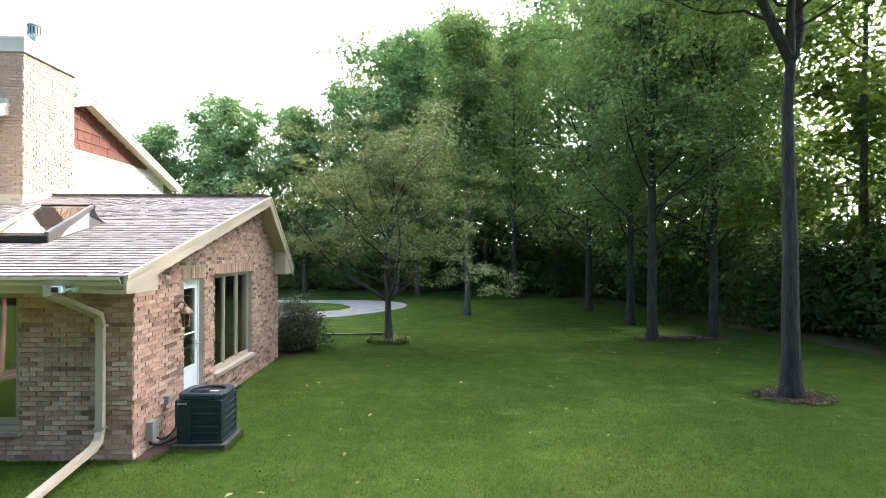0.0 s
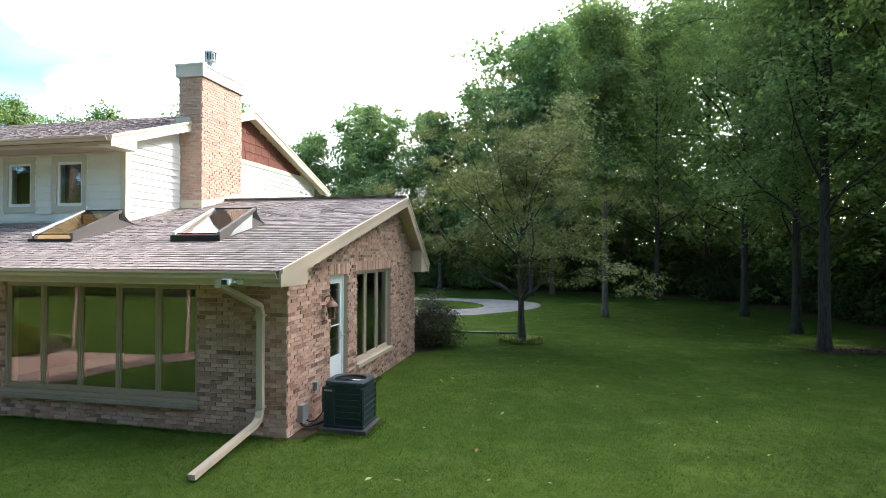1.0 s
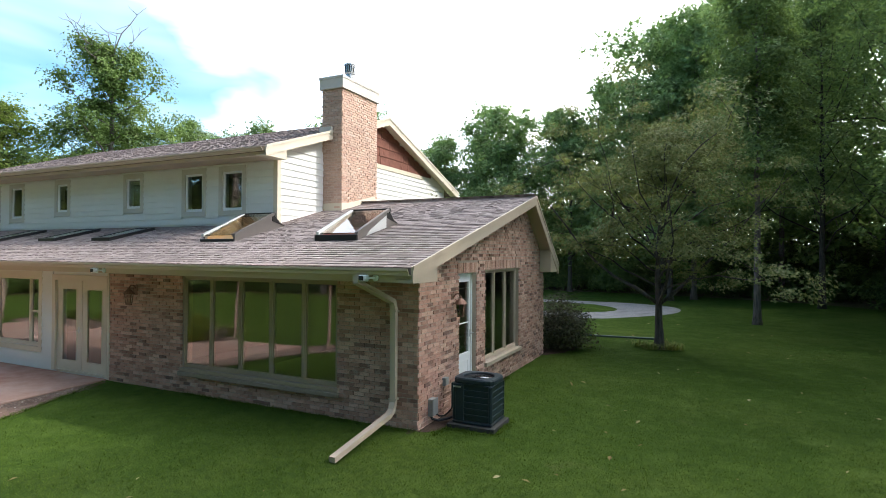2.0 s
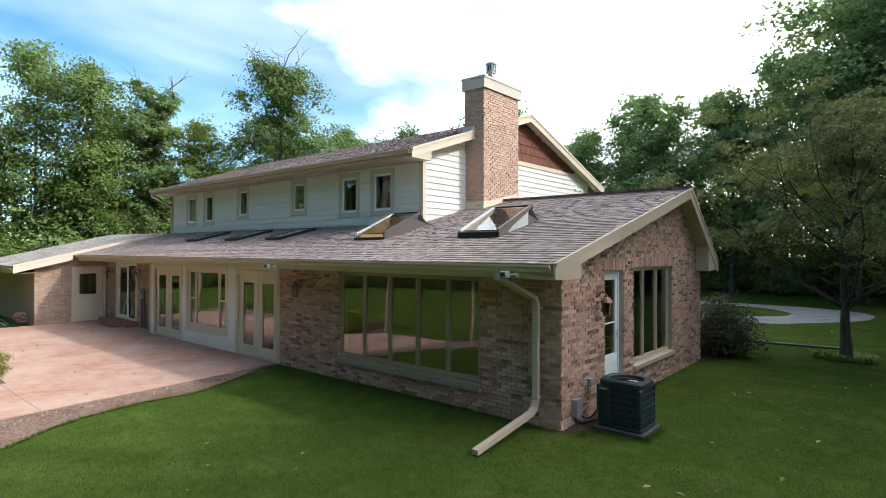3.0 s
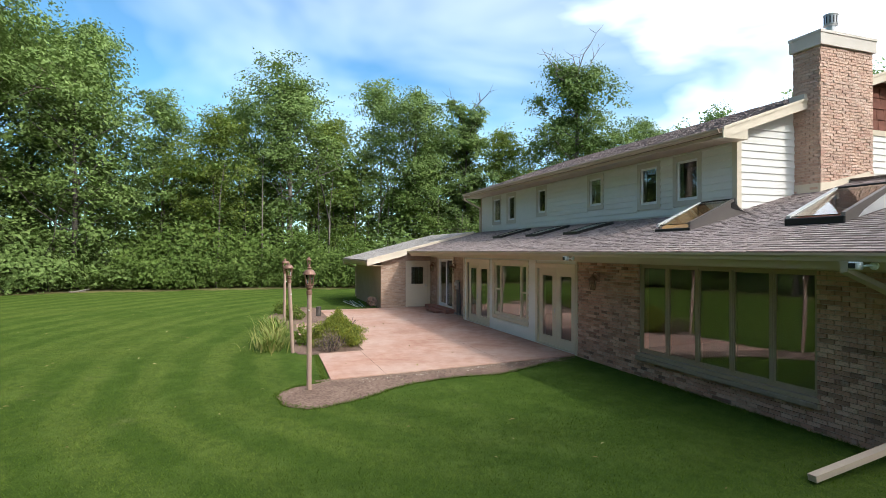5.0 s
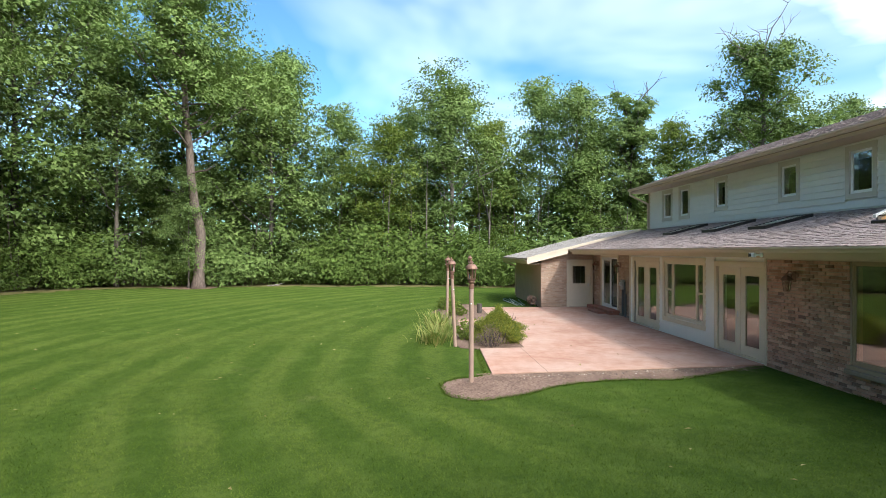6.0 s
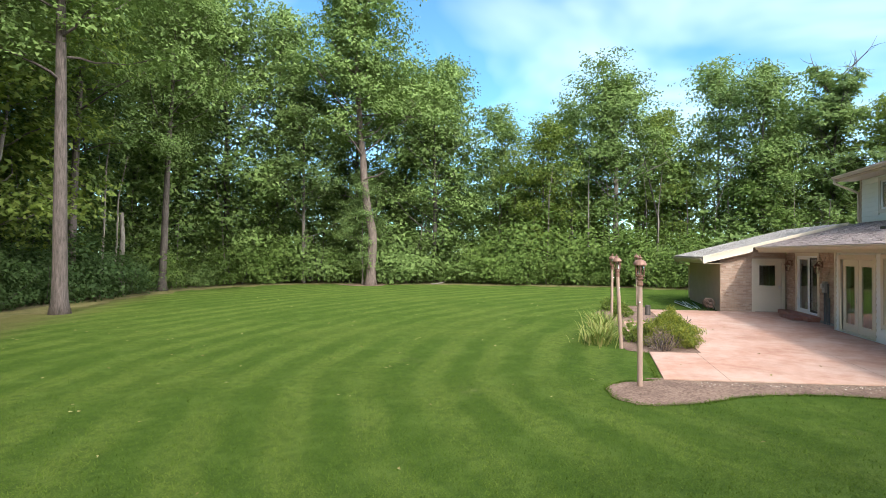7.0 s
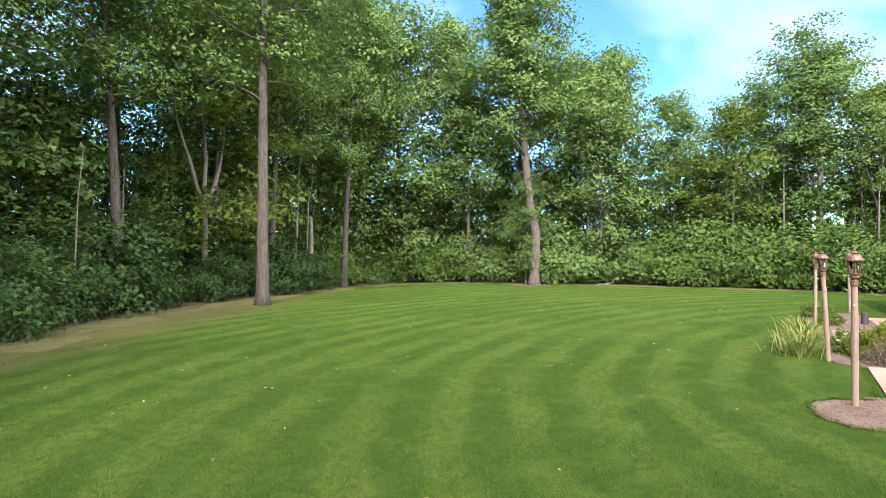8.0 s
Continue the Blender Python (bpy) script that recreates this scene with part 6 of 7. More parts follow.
# ---- lamp posts along the bed ----
def lamp_post():
    ob = thing("lamp_post", "tan garden lamp post with a copper lantern head", "lamp post", group="lamp posts beside the patio")
    bm = bmesh.new()
    lathe(bm, [(0.046, -0.1), (0.046, 1.40), (0.044, 1.405), (0.042, 1.83)], n=16)
    part("post", bm, POST, ob)
    bm = bmesh.new()
    lathe(bm, [(0.050, 1.78), (0.055, 1.80), (0.052, 1.86), (0.040, 1.87), (0.040, 1.89), (0.062, 1.90), (0.065, 1.92), (0.048, 1.94), (0.078, 1.955), (0.080, 1.975)], n=16)
    part("collar", bm, COPPER, ob)
    bm = bmesh.new()
    lathe(bm, [(0.062, 1.976), (0.084, 2.155)], n=6)
    part("glass", bm, LAMP_GLASS, ob).visible_shadow = False
    bm = bmesh.new()
    for k in range(6):
        a = k * math.pi / 3
        tube(bm, [(0.068 * math.cos(a), 0.068 * math.sin(a), 1.97), (0.090 * math.cos(a), 0.090 * math.sin(a), 2.16)], 0.011, 6)
    part("cage", bm, COPPER, ob)
    bm = bmesh.new()
    lathe(bm, [(0.095, 2.155), (0.116, 2.15), (0.118, 2.165), (0.105, 2.195), (0.086, 2.222), (0.055, 2.245), (0.03, 2.25), (0.03, 2.265), (0.045, 2.275), (0.03, 2.29), (0.012, 2.30), (0.016, 2.315), (0.004, 2.34)], n=16)
    part("cap", bm, COPPER, ob)
    bm = bmesh.new()
    lathe(bm, [(0.012, 0), (0.012, 0.02), (0.006, 0.026)], (0, 0, 0), 10)
    bmesh.ops.rotate(bm, verts=bm.verts, matrix=Matrix.Rotation(radians(90), 3, "Y"))
    bmesh.ops.translate(bm, verts=bm.verts, vec=(0.045, -0.01, 1.50))
    part("photocell", bm, WHITE, ob)
    return ob


post = lamp_post()
post.matrix_basis = pose(-6.42, -6.57, 0, 0, 0.6, 0)
copy_thing(post, pose(-10.38, -6.57, 0, 2.6, -1.2, 40))
copy_thing(post, pose(-16.1, -6.43, 0, -0.8, 0.5, 80))
copy_thing(post, pose(-22.2, -4.95, 0, 0.5, 0.4, 10))


# ---- plants of the beds ----
def blade_plant(name, label, seed, count, length, spread, mat, width=0.014, category="plant"):
    r = np.random.default_rng(seed)
    ob = thing(name, label, category)
    V, F = [], []
    for _ in range(count):
        a, b = r.uniform(0, 6.283), np.abs(r.normal()) * spread * 0.25
        ang = a + r.normal() * 0.5
        base = np.array((b * math.cos(a), b * math.sin(a), 0.0))
        out = np.array((math.cos(ang), math.sin(ang), 0.0))
        side = np.array((-math.sin(ang), math.cos(ang), 0.0))
        L, bend = length * r.uniform(0.5, 1.1), r.uniform(0.45, 1.55)
        i0 = len(V)
        for j in range(5):
            t = j / 4
            p = base + out * L * (0.18 * t + 0.42 * bend * t * t) + np.array((0, 0, L * (t - 0.42 * bend * t * t * t)))
            w = width * (1 - t ** 2) + 0.001
            V += [p - side * w, p + side * w]
            if j:
                k = i0 + 2 * j
                F.append((k - 2, k - 1, k + 1, k))
    raw("leaf_tuft", V, F, mat, ob)
    return ob


LILY = leaf_material("lily_blade", [(0.0, (0.11, 0.19, 0.03)), (0.6, (0.20, 0.26, 0.055)), (1.0, (0.42, 0.37, 0.15))], 0.3)
lily = blade_plant("daylily", "arching daylily clump with some yellowed blades", 3, 170, 0.70, 1.05, LILY)
lily.matrix_basis = pose(-10.95, -7.05, 0)
for x, y, a in ((-12.1, -6.95, 50), (-13.6, -6.8, 130), (-14.9, -6.9, 200)):
    copy_thing(lily, pose(x, y, 0, 0, 0, a))
tuft = blade_plant("lilyturf", "low pale lilyturf tuft round a tree trunk", 4, 46, 0.30, 0.35, LILY, 0.008)
tuft.matrix_basis = pose(2.55, 9.55, 0.02)
r = random.Random(8)
for k in range(16):
    a, d = r.uniform(0, 6.28), r.uniform(0.3, 0.75)
    copy_thing(tuft, pose(2.87 + d * math.cos(a), 9.8 + d * math.sin(a) * 0.8, 0.02, 0, 0, r.uniform(0, 360)))
yew = make_shrub("yew_bush", "spiky yellow-green evergreen bush beside the patio", 71, 0.86, 1.34, 20000, 0.075, YEW, "bush", 14, -1.0, 0.25, wide=0.12)
yew.matrix_basis = pose(-11.05, -5.35, 0)
dead = make_shrub("dry_bush", "small dry grey-brown bush beside the patio", 72, 0.56, 0.85, 1500, 0.05, leaf_material("dry_leaf", [(0.0, (0.15, 0.105, 0.075)), (1.0, (0.33, 0.26, 0.20))], 0.2), "bush", 34, -0.9, 0.1, wide=0.14)
dead.matrix_basis = pose(-10.25, -5.65, 0)
weed = make_shrub("yellow_perennial", "low yellow-green perennial in the soil bed", 73, 0.55, 0.7, 800, 0.075, LEAF_YELLOW, "plant", 6)
weed.matrix_basis = pose(-11.6, -6.1, 0)
copy_thing(weed, pose(-17.2, -6.0, 0, 0, 0, 80))
copy_thing(weed, pose(-19.3, -6.3, 0, 0, 0, 200))
PURPLE = leaf_material("purple_leaf", [(0.0, (0.040, 0.045, 0.025)), (0.5, (0.07, 0.06, 0.035)), (1.0, (0.10, 0.11, 0.05))], 0.3)
corner = make_shrub("corner_bush", "rounded dark purplish bush at the house corner", 74, 1.5, 1.45, 10000, 0.065, PURPLE, "bush", 12)
corner.matrix_basis = pose(0.22, 8.55, 0)

# ---- odds and ends ----
snag = thing("dead_snag", "bare grey dead trunk standing at the edge of the woods", "dead tree", at=(-21.8, -32.3, 0))
bm = bmesh.new()
tube(bm, [(0, 0, -0.1), (0.03, 0, 1.5), (0.0, 0.05, 3.2), (0.06, 0.03, 4.6)], [0.17, 0.14, 0.13, 0.10], 9)
part("trunk", bm, BARK_PALE, snag)
stump = thing("bollard_stump", "dark weathered wooden stump at the patio edge", "post", at=(-18.1, -5.0, 0))
bm = bmesh.new()
lathe(bm, [(0.11, -0.05), (0.10, 0.1), (0.10, 0.37), (0.085, 0.385)], n=12)
part("body", bm, BARK_DARK, stump)
hose = thing("garden_hose", "dark teal hose lying straight across the lawn", "hose")
bm = bmesh.new()
tube(bm, [(-0.6, 11.35, 0.03), (0.5, 11.40, 0.035), (1.4, 11.48, 0.03), (2.2, 11.55, 0.035), (2.65, 11.62, 0.03)], 0.035, 8)
part("tube", bm, plain("teal_vinyl", (0.035, 0.075, 0.07), 0.5, vary=0.2), hose)
POLE_TEAL, POLE_WHITE = plain("pole_teal", (0.10, 0.20, 0.20), 0.4, 0.3), plain("pole_white", (0.55, 0.60, 0.60), 0.4, 0.2)
for k, (x0, y0, x1, y1) in enumerate(((-20.85, -2.60, -23.6, -2.35), (-20.75, -2.72, -23.9, -2.62), (-20.9, -2.84, -23.5, -2.90), (-20.8, -2.95, -23.7, -3.12), (-21.0, -2.68, -24.0, -3.05), (-20.95, -3.05, -23.8, -2.75))):
    pole = thing("metal_pole", "white pole lying on the ground by the garage" if k % 2 else "teal pole lying on the ground by the garage", "pole", group="poles lying by the garage")
    bm = bmesh.new()
    z = 0.045 + 0.042 * (k > 3)
    tube(bm, [(x0, y0, z), (x0 * 0.5 + x1 * 0.5, y0 * 0.5 + y1 * 0.5, z), (x1, y1, z)], 0.02, 8)
    part("tube", bm, POLE_WHITE if k % 2 else POLE_TEAL, pole)
RUST = plain("rusty_hose", (0.085, 0.048, 0.036), 0.7, vary=0.4, scale=14.0)
rack = thing("hose_reel", "rusty brown hose reel standing at the garage corner", "hose reel", at=(-20.5, -2.36, 0), rz=18)
for dx in (-0.2, 0.2):
    bm = bmesh.new()
    tube(bm, [(dx, 0.16, 0.02), (dx, 0.02, 0.50), (dx, -0.02, 0.50), (dx, -0.16, 0.02)], 0.014, 6)
    part("side_stand", bm, BARK_DARK, rack)
bm = bmesh.new()
tube(bm, [(-0.21, 0, 0.30), (0.21, 0, 0.30)], 0.05, 10)
part("axle", bm, RUST, rack)
for k in range(7):
    bm = bmesh.new()
    big = 0.15 + 0.02 * (k % 3)
    tube(bm, [(-0.15 + 0.05 * k + 0.012 * math.sin(a * 3), big * math.cos(a), 0.30 + big * math.sin(a)) for a in [i * math.pi / 9 for i in range(19)]], 0.024, 6)
    part("hose_coil", bm, RUST, rack)

vine = make_shrub("tall_shrub", "tall thin shrub rising behind the low roof", 75, 4.9, 1.3, 2600, 0.085, LEAF_OLIVE, "shrub", 8)
vine.matrix_basis = pose(-4.5, 10.6, 0)
limb = thing("fallen_branch", "short pale broken branch lying at the edge of the woods", "branch", at=(-35.5, -17.5, 0))
bm = bmesh.new()
tube(bm, [(0, -0.5, 0.03), (0.05, -0.1, 0.06), (0.02, 0.4, 0.16), (0.1, 0.65, 0.22)], [0.05, 0.045, 0.035, 0.015], 7)
tube(bm, [(0.04, 0.0, 0.06), (0.12, 0.25, 0.05), (0.1, 0.45, 0.03)], [0.03, 0.02, 0.01], 6)
part("wood", bm, BARK_PALE, limb)

# ---- pieces: stones, fallen leaves, grass ----
r3 = np.random.default_rng(17)


def scatter_cards(name, xs, ys, z, size, mat, label, category):
    c = np.stack([xs, ys, np.full(len(xs), z)], 1)
    n = len(c)
    a = r3.uniform(0, 6.283, n)
    d = np.stack([np.cos(a), np.sin(a), r3.normal(size=n) * 0.2], 1)
    s = np.stack([-np.sin(a), np.cos(a), r3.normal(size=n) * 0.3], 1)
    k = size * r3.uniform(0.6, 1.4, n)[:, None]
    v = np.stack([c - d * k, c + s * k * 0.5 + (0, 0, 0.01), c + d * k, c - s * k * 0.5 + (0, 0, 0.012)], 1).reshape(-1, 3)
    i = np.arange(n)[:, None] * 4
    f = np.concatenate([i + (0, 1, 2), i + (0, 2, 3)], 1).reshape(-1, 3)
    return tagged(raw(name, v, f, mat), label, category, kind="stuff")


DRY = leaf_material("fallen_leaf", [(0.0, (0.20, 0.13, 0.05)), (0.5, (0.30, 0.24, 0.11)), (1.0, (0.40, 0.34, 0.18))], 0.2)
scatter_cards("fallen_leaves", r3.uniform(-22, 12, 230), r3.uniform(-24, -2.5, 230), 0.04, 0.036, DRY, "scattered dry leaves lying on the lawn", "fallen leaves")
scatter_cards("fallen_leaves", r3.uniform(1.5, 13, 110), r3.uniform(-2.5, 16, 110), 0.045, 0.045, DRY, "dry leaves lying on the shaded lawn", "fallen leaves")
BARKCHIP = leaf_material("bark_chip", [(0.0, (0.035, 0.022, 0.016)), (0.6, (0.10, 0.066, 0.048)), (1.0, (0.22, 0.16, 0.115))], 0.05)
chip_a, chip_d = r3.uniform(0, 6.283, 520), 0.2 + 0.62 * np.sqrt(r3.uniform(0, 1, 520))
scatter_cards("mulch_chips", 11.42 + chip_d * np.cos(chip_a), 3.05 + chip_d * 0.85 * np.sin(chip_a), 0.035, 0.035, BARKCHIP, "loose bark chips and dead leaves round a trunk", "mulch")
scatter_cards("mulch_chips", r3.normal(12.7, 0.9, 520), r3.normal(10.45, 0.28, 520), 0.035, 0.045, BARKCHIP, "loose dead leaves under the shade trees", "mulch")
n = 620
t = r3.uniform(0, 1, n) ** 0.8
px, py = -6.93 - 0.56 * t + np.abs(r3.normal(size=n)) * 0.17, -5.6 + 5.0 * t
V, F = [], []
for x, y in zip(px, py):
    s, i = r3.uniform(0.008, 0.026), len(V)
    V += [(x + s * dx, y + s * dy * 0.8, 0.014 + s * dz) for dx, dy, dz in ((1, 0, 0), (0, 1, 0), (-1, 0, 0), (0, -1, 0), (0.1, 0.1, 0.75))]
    F += [(i, i + 1, i + 4), (i + 1, i + 2, i + 4), (i + 2, i + 3, i + 4), (i + 3, i, i + 4)]
PEBBLE, pn, pl, pb = material("pebble", 0.85)
pl.new(ramped(pn, pl, chance(pn, pl), [(0.0, (0.10, 0.07, 0.055)), (0.6, (0.20, 0.145, 0.11)), (0.88, (0.34, 0.27, 0.215)), (1.0, (0.52, 0.45, 0.38))]), pb.inputs["Base Color"])
tagged(raw("pebbles", V, F, PEBBLE), "small pebbles in the dry soil bed", "pebbles", kind="stuff")

# grass round the standpoint, thinner with distance
n = 250000
d = 2.5 + 24.0 * r3.beta(1.15, 2.6, n)
a = r3.uniform(radians(20), radians(262), n)
gx, gy = 4.0 + d * np.cos(a), -7.6 + d * np.sin(a)
keep = ~((gx < 0.32) & (gy > -0.03)) & ~((gx < -5.3 + 0.0 * gy) & (gy > -7.25) & (gx < -5.12 - 0.33 * (gy + 6.8))) & ~((gx > 0.3) & (gx < 1.15) & (gy > 0.33) & (gy < 1.12))
gx, gy = gx[keep], gy[keep]
# longer tufts hanging over the edges of the beds and the patio
rims = [[(-5.5, -7.07), (-5.13, -6.6), (-5.43, -5.8), (-5.98, -5.1), (-6.28, -4.5), (-6.48, -3.5), (-6.43, -2.6), (-6.83, -1.7), (-7.13, -1.05), (-7.5, -0.2)], [(-6.7, -6.85), (-6.25, -7.17), (-5.5, -7.07)], [(-7.0, -6.2), (-6.92, -6.3), (-6.7, -6.85)], [(-9.95, -6.05), (-8.5, -6.13), (-7.1, -6.2)], [(0.30, -0.10), (0.36, 0.3)], [(0.36, 0.30), (1.18, 0.30), (1.18, 1.15)], [(0.36, 1.15), (0.25, 1.6), (0.14, 2.5), (0.08, 4.2)], [(-5.2, -0.06), (0.02, -0.10)]]
hx, hy = [], []
for rim in rims:
    for (x0, y0), (x1, y1) in zip(rim, rim[1:]):
        k = int(math.hypot(x1 - x0, y1 - y0) * 380)
        u = r3.uniform(0, 1, k)
        hx.append(x0 + (x1 - x0) * u + r3.normal(size=k) * 0.035)
        hy.append(y0 + (y1 - y0) * u + r3.normal(size=k) * 0.035)
plain_blades = len(gx)
gx, gy = np.concatenate([gx] + hx), np.concatenate([gy] + hy)
n = len(gx)
h = r3.uniform(0.015, 0.042, n)
h[plain_blades:] = r3.uniform(0.02, 0.06, n - plain_blades)
la, lt = r3.uniform(0, 6.283, n), r3.uniform(0.5, 1.7, n) * h
w = r3.uniform(0.003, 0.007, n)
base = np.stack([gx, gy, np.zeros(n)], 1)
side = np.stack([-np.sin(la) * w, np.cos(la) * w, np.zeros(n)], 1)
top = base + np.stack([np.cos(la) * lt, np.sin(la) * lt, h], 1)
v = np.stack([base - side, base + side, top], 1).reshape(-1, 3)
tagged(raw("grass", v, np.arange(3 * n).reshape(-1, 3), BLADE), "short mown grass blades", "grass", kind="stuff")


# ---- bricks ----
BU, BZ = 0.2035, 0.0677


def brick_quads(V, F, x0, x1, z0, z1, out, back):
    i = len(V)
    V += [(x0, -out, z0), (x1, -out, z0), (x1, -out, z1), (x0, -out, z1), (x0, back, z0), (x1, back, z0), (x1, back, z1), (x0, back, z1)]
    F += [(i, i + 1, i + 2, i + 3), (i, i + 4, i + 5, i + 1), (i + 1, i + 5, i + 6, i + 2), (i + 2, i + 6, i + 7, i + 3), (i + 3, i + 7, i + 4, i)]


V, F = [], []
brick_quads(V, F, -0.0965, 0.0965, -0.0285, 0.0285, 0.006, 0.014)
FULL = bpy.data.meshes.new("brick")
FULL.from_pydata(V, [], F)
FULL.materials.append(BRICK)
FULL.shade_flat()
FULL_C = FULL.copy()
FULL_C.materials.clear()
FULL_C.materials.append(CHIMNEY_BRICK)


def lay(wall, u0, u1, z0, z1, holes, mat, full, near=None, top=None, seed=0, soldiers=()):
    """Running bond on a wall's local face; full bricks in the near stretch are pieces of their own, the rest is joined."""
    r = random.Random(seed)
    V, F = [], []
    blocked = list(holes)
    for s0, s1, sz in soldiers:
        blocked.append((s0, s1, sz, sz + 0.203))
        u = s0 + 0.004
        while u + 0.06 < s1:
            brick_quads(V, F, u, u + 0.057, sz + 0.006, sz + 0.196, 0.004 + r.uniform(0, 0.006), 0.012)
            u += 0.0667
    k, count = 0, 0
    z = z0
    while z + 0.05 < z1:
        row = [(h[0], h[1]) for h in blocked if h[2] < z + 0.05 and h[3] > z + 0.012]
        u = u0 - (BU / 2 if k % 2 else 0)
        while u < u1:
            a, b = max(u + 0.005, u0), min(u + BU - 0.005, u1)
            for p, q in span_minus(a, b, row):
                if q - p < 0.03 or (top and z + 0.06 > top((p + q) / 2) + 0.03):
                    continue
                jog = r.uniform(-0.005, 0.016)
                if near and near[0] < (p + q) / 2 < near[1] and near[2] < z < near[3] and q - p > 0.192 and count < 300:
                    ob = new("brick", full)
                    ob.parent = wall
                    ob.matrix_basis = Matrix.Translation(((p + q) / 2, -jog, z + 0.0335)) @ Matrix.Rotation(r.uniform(-0.012, 0.012), 4, "Y") @ Matrix.Diagonal((1, 1, r.uniform(0.94, 1.04), 1))
                    count += 1
                else:
                    j0, j1 = r.uniform(0, 0.004), r.uniform(0, 0.004)
                    brick_quads(V, F, p + r.uniform(0, 0.003), q - r.uniform(0, 0.003), z + 0.005 + j0, z + BZ - 0.005 - j1, 0.005 + jog, 0.014)
            u += BU
        z += BZ
        k += 1
    ob = raw("brickwork", V, F, mat, wall)
    return tagged(ob, kind="stuff")


lay(wall_a, -7.61, 0.0, -0.05, 2.39, [(BANK[0], BANK[1], 0.345, 2.39)], BRICK, FULL, near=(-1.5, 0.0, -0.06, 2.4), seed=1)
lay(wall_g, 0.0, BACK_Y, -0.05, RIDGE_Z, [GDOOR, (GWIN[0], GWIN[1], GWIN[2] - 0.085, GWIN[3])], BRICK, FULL, near=(0.0, 1.6, -0.06, 2.4), top=gable_top, seed=2, soldiers=((GDOOR[0] - 0.08, GDOOR[1] + 0.08, GDOOR[3] + 0.004), (GWIN[0] - 0.08, GWIN[1] + 0.08, GWIN[3] + 0.004)))
TANBRICK = brick_material("tan_brick", [(0.0, (0.42, 0.28, 0.20)), (0.4, (0.52, 0.38, 0.29)), (0.75, (0.36, 0.24, 0.18)), (1.0, (0.56, 0.43, 0.34))])
lay(wall_c, -20.08, -15.1, 0.0, 2.38, [SLIDER], TANBRICK, FULL, seed=3)
lay(wall_ge, -2.0, 0.33, 0.0, 2.7, [(ADOOR[0] - 0.1, ADOOR[1] + 0.1, 0, ADOOR[3] + 0.1)], TANBRICK, FULL, top=lambda u: low_roof(u) - 0.1, seed=4)
part("panel", boxes((-26.0, -2.012, 0.0, -20.1, -1.9885, 2.1)), plain("brown_stucco", (0.40, 0.285, 0.215), 0.9, vary=0.16, scale=1.5, bump=0.4, grain=70.0), wall_gs, "smooth brown rendered panel")

for m, u0, u1, near, sd in ((pose(CX1, 0, 0, 0, 0, 90), CY0, CY1, (CY0, CY1, 5.1, 7.3), 6), (pose(0, CY0, 0), CX0, CX1, None, 7), (pose(CX0, 0, 0, 0, 0, -90), -CY1, -CY0, None, 8), (pose(0, CY1, 0, 0, 0, 180), -CX1, -CX0, None, 9)):
    face = new("brick_face")
    face.matrix_basis = m
    before = set(bpy.data.objects)
    lay(face, u0, u1, 3.86 if sd != 8 else 6.0, CZ - 0.01, [], CHIMNEY_BRICK, FULL_C, near=near, seed=sd)
    for ob in set(bpy.data.objects) - before:
        ob.parent = chimney
        ob.matrix_basis = m @ ob.matrix_basis
    bpy.data.objects.remove(face)


# ---- lap siding ----
def plank(wall, u0, u1, z0, z1, lift=0.028):
    v = [(u0, -lift, z0), (u1, -lift, z0), (u1, -0.002, z1), (u0, -0.002, z1), (u0, 0.012, z0), (u1, 0.012, z0), (u1, 0.012, z1), (u0, 0.012, z1)]
    f = [(0, 1, 2, 3), (0, 4, 5, 1), (1, 5, 6, 2), (2, 6, 7, 3), (3, 7, 4, 0)]
    return raw("plank", v, f, SIDING, wall)


def side_wall(wall, u0, u1, z0, z1, holes, lap=0.165, top=None):
    z = z0
    while z < z1 - 0.02:
        hi = min(z + lap + 0.012, z1)
        row = [(h[0], h[1]) for h in holes if h[2] < hi - 0.02 and h[3] > z + 0.02]
        for p, q in span_minus(u0, u1, row):
            if q - p > 0.02:
                plank(wall, p, q, z, hi)
        z += lap


grow = lambda h, c: (h[0] - c, h[1] + c, h[2] - c, h[3] + c)
side_wall(wall_u, UP_W + 0.10, UP_X - 0.10, 3.36, 5.075, [grow(h, 0.13) for h in UPWIN])
side_wall(wall_b, -14.99, -7.63, 0.04, 2.385, [(FD2[0] - 0.11, FD2[1] + 0.06, 0, FD2[3] + 0.13), grow(WIDE, 0.12), (FD1[0] - 0.11, FD1[1] + 0.11, 0, FD1[3] + 0.13)])
east = new("siding_face")
east.matrix_basis = UPPER_E
made_before = set(bpy.data.objects)
z = 3.4
while z < 5.52:
    y1 = min(UP_BACK, 2 * UP_RIDGE - UP_Y)
    for p, q in span_minus(UP_Y + 0.10, y1, [(CY0 - 0.0, CY1 + 0.0)]):
        plank(east, p, q, z, z + 0.177)
    z += 0.165
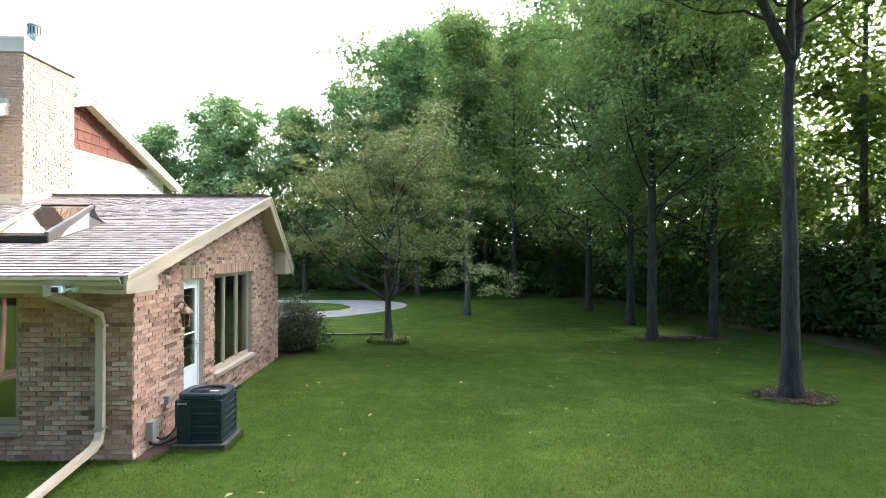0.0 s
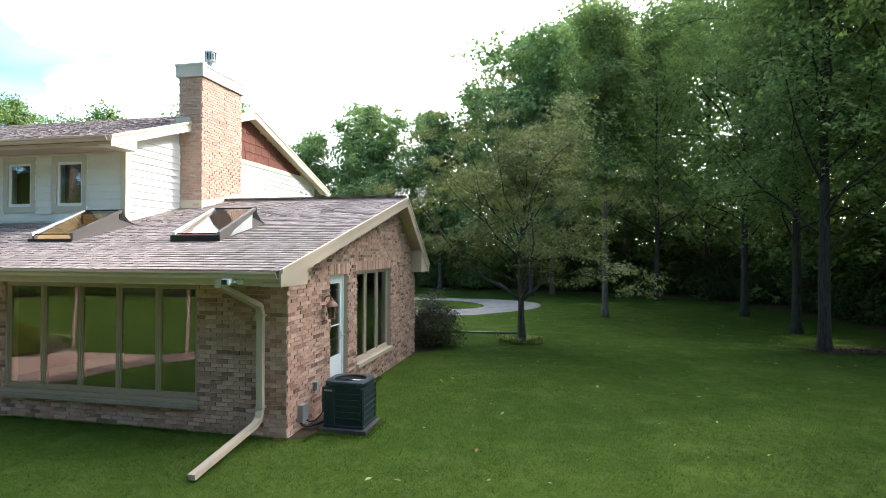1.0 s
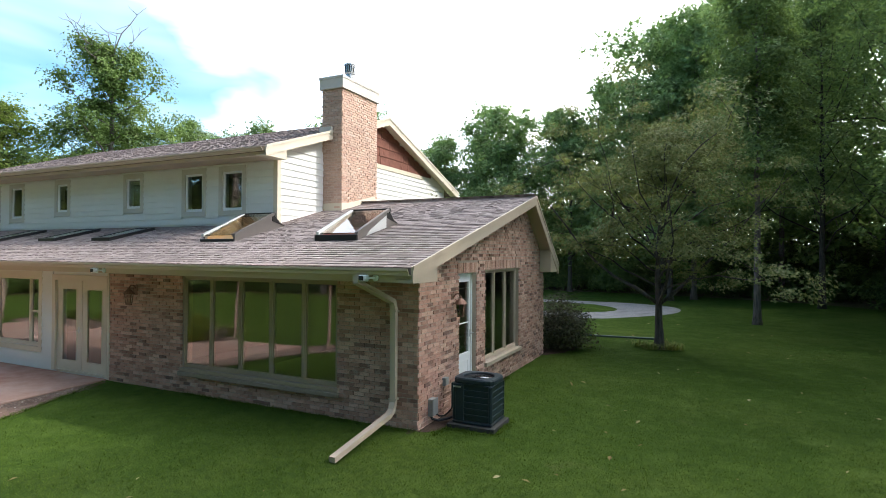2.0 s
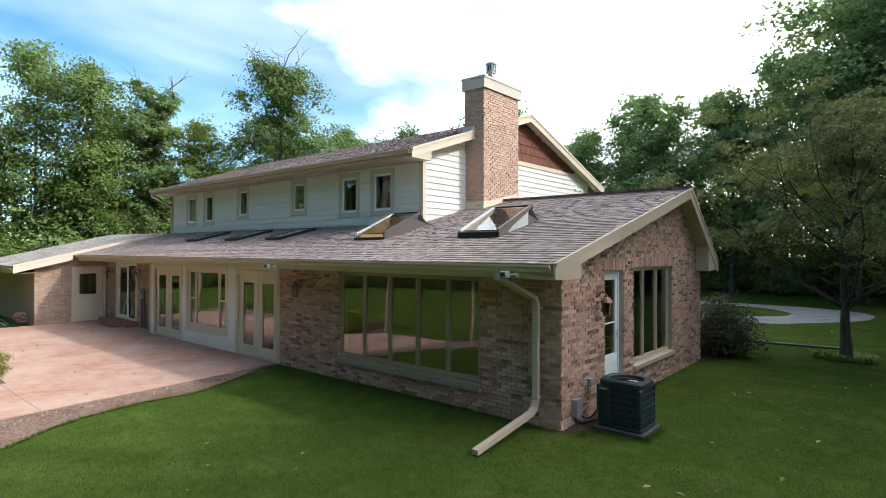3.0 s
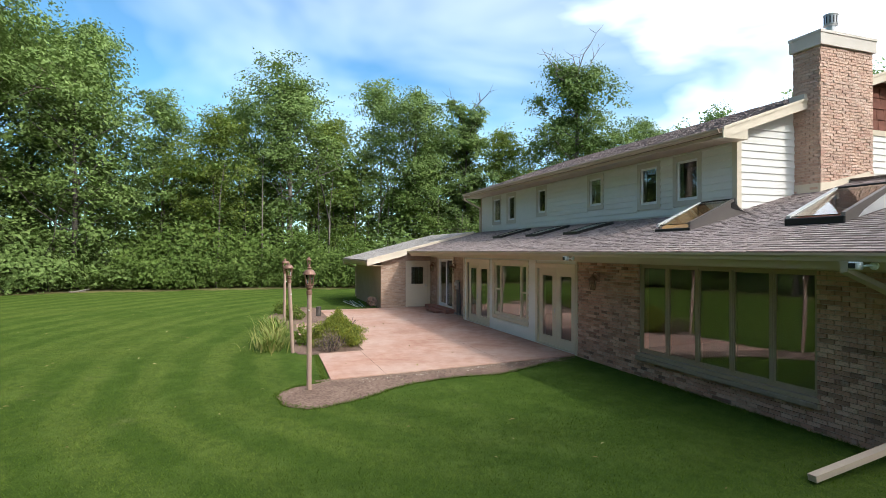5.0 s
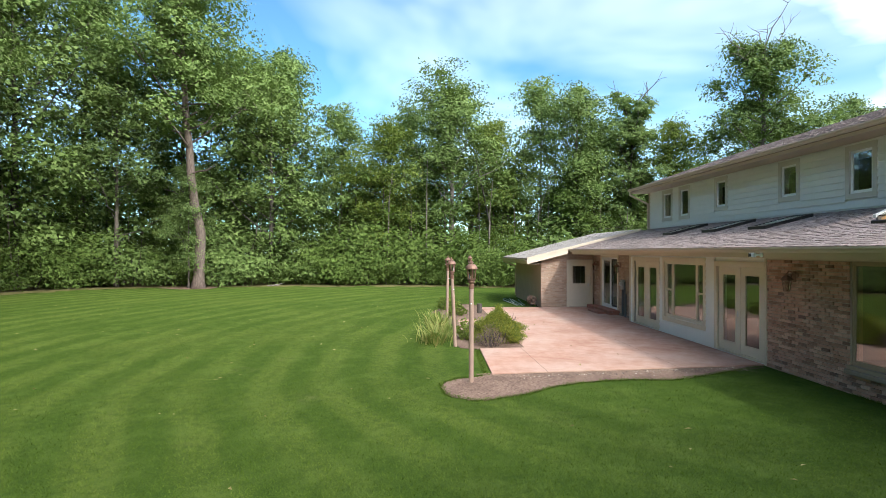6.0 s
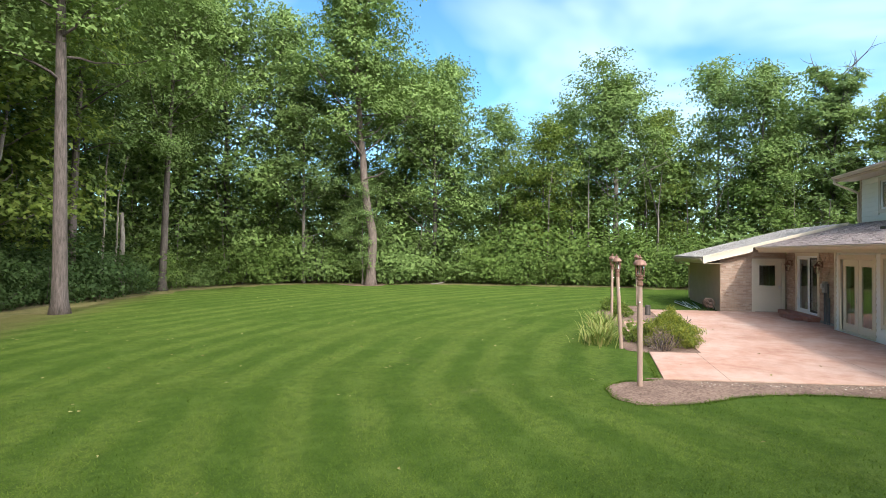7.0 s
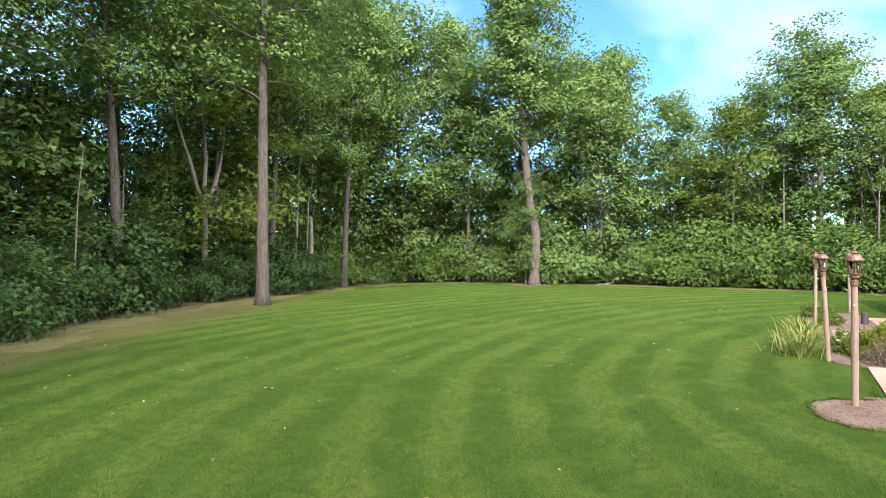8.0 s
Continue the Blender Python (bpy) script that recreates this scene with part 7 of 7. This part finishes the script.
# cedar shakes in the gable
rr = random.Random(4)
z = 5.66
while z < up_top(UP_RIDGE) - 0.05:
    u = UP_Y + 0.3
    while u < UP_BACK - 0.3:
        w = rr.uniform(0.26, 0.55)
        zt = min(z + 0.285, up_top(u + w / 2) - 0.01)
        if zt > z + 0.03 and u > CY1 - 0.2:
            lift = rr.uniform(0.018, 0.03)
            v = [(u, -lift, z), (u + w - 0.008, -lift, z), (u + w - 0.008, -0.006, zt), (u, -0.006, zt), (u, 0.011, z), (u + w - 0.008, 0.011, z), (u + w - 0.008, 0.011, zt), (u, 0.011, zt)]
            raw("shake", v, [(0, 1, 2, 3), (0, 4, 5, 1), (1, 5, 6, 2), (2, 6, 7, 3), (3, 7, 4, 0)], SHAKE, east)
        u += w
    z += 0.275
for ob in set(bpy.data.objects) - made_before:
    ob.parent = wall_ue
    ob.matrix_basis = UPPER_E @ ob.matrix_basis
bpy.data.objects.remove(east)


# ---- shingles ----
def tab(V, F, x0, x1, y, y2, z, z2, t):
    i = len(V)
    V += [(x0, y, z), (x1, y, z), (x0, y, z + t), (x1, y, z + t), (x0, y2, z2 + 0.002), (x1, y2, z2 + 0.002)]
    F += [(i, i + 1, i + 3), (i, i + 3, i + 2), (i + 2, i + 3, i + 5), (i + 2, i + 5, i + 4), (i, i + 2, i + 4), (i + 1, i + 5, i + 3)]


def shingle_roof(roof, x0, x1, y0, y1, height, seed, near=None, wide=(0.055, 0.14), holes=(), mat=SHINGLE):
    """Laminated shingles in courses up a slope given by height(y)."""
    r = random.Random(seed)
    s = (height(y1) - height(y0)) / (y1 - y0)
    dy = 0.142 / math.hypot(1, s) * (1 if y1 > y0 else -1)
    V, F, count, k = [], [], 0, 0
    shared = None
    if near:
        tv, tf = [], []
        tab(tv, tf, 0, 0.156, 0, dy * 1.15, 0, dy * 1.15 * s, 0.016)
        shared = bpy.data.meshes.new("shingle")
        shared.from_pydata(tv, [], tf)
        shared.materials.append(SHINGLE)
        shared.shade_flat()
    y = y0
    while (y < y1 - 0.02) if dy > 0 else (y > y1 + 0.02):
        x = x0 - r.uniform(0, 0.2)
        end = y + dy * 1.15
        while x < x1:
            w = r.uniform(*wide)
            own = near and near[0] < x < near[1] and near[2] < y < near[3]
            if own:
                w = 0.16
            a, b = max(x, x0), min(x + w - 0.004, x1)
            if b - a > 0.02 and not any(h[0] < (a + b) / 2 < h[1] and h[2] < y < h[3] for h in holes):
                if own and count < 300 and b - a > 0.13:
                    ob = new("shingle", shared)
                    ob.parent = roof
                    ob.matrix_basis = Matrix.Translation((a, y, height(y) + r.uniform(-0.001, 0.003)))
                    count += 1
                else:
                    tab(V, F, a, b, y, end, height(y), height(end) if abs(end - y0) < abs(y1 - y0) else height(y) + s * (end - y), r.uniform(0.004, 0.017))
            x += w
        y += dy
        k += 1
    return tagged(raw("shingles", V, F, mat, roof), kind="stuff")


hole = [(-2.75, -1.83, 0.95, 2.40), (-5.85, -4.92, 0.92, 2.40)]
shingle_roof(roof_w, UP_X + 0.01, 0.325, -0.80, RIDGE_Y, low_roof, 1, near=(-2.0, 0.1, -0.9, 4.0), holes=hole)
shingle_roof(roof_w, UP_X + 0.01, 0.325, 7.84, RIDGE_Y, lambda y: RIDGE_Z - 0.74 * (y - RIDGE_Y), 2)
shingle_roof(roof_m, -19.8, UP_X, -0.80, UP_Y - 0.02, low_roof, 3, holes=hole[1:])
shingle_roof(roof_g, -26.3, -19.80, -2.72, 2.35, lambda y: low_roof(y) + 0.10, 4, mat=SHINGLE_GREY)
shingle_roof(roof_u, -20.1, -5.08, 1.98, UP_RIDGE, up_roof, 5)
part("ridge_cap", boxes((UP_X + 0.01, RIDGE_Y - 0.1, RIDGE_Z - 0.02, 0.32, RIDGE_Y + 0.1, RIDGE_Z + 0.012)), SHINGLE, house)
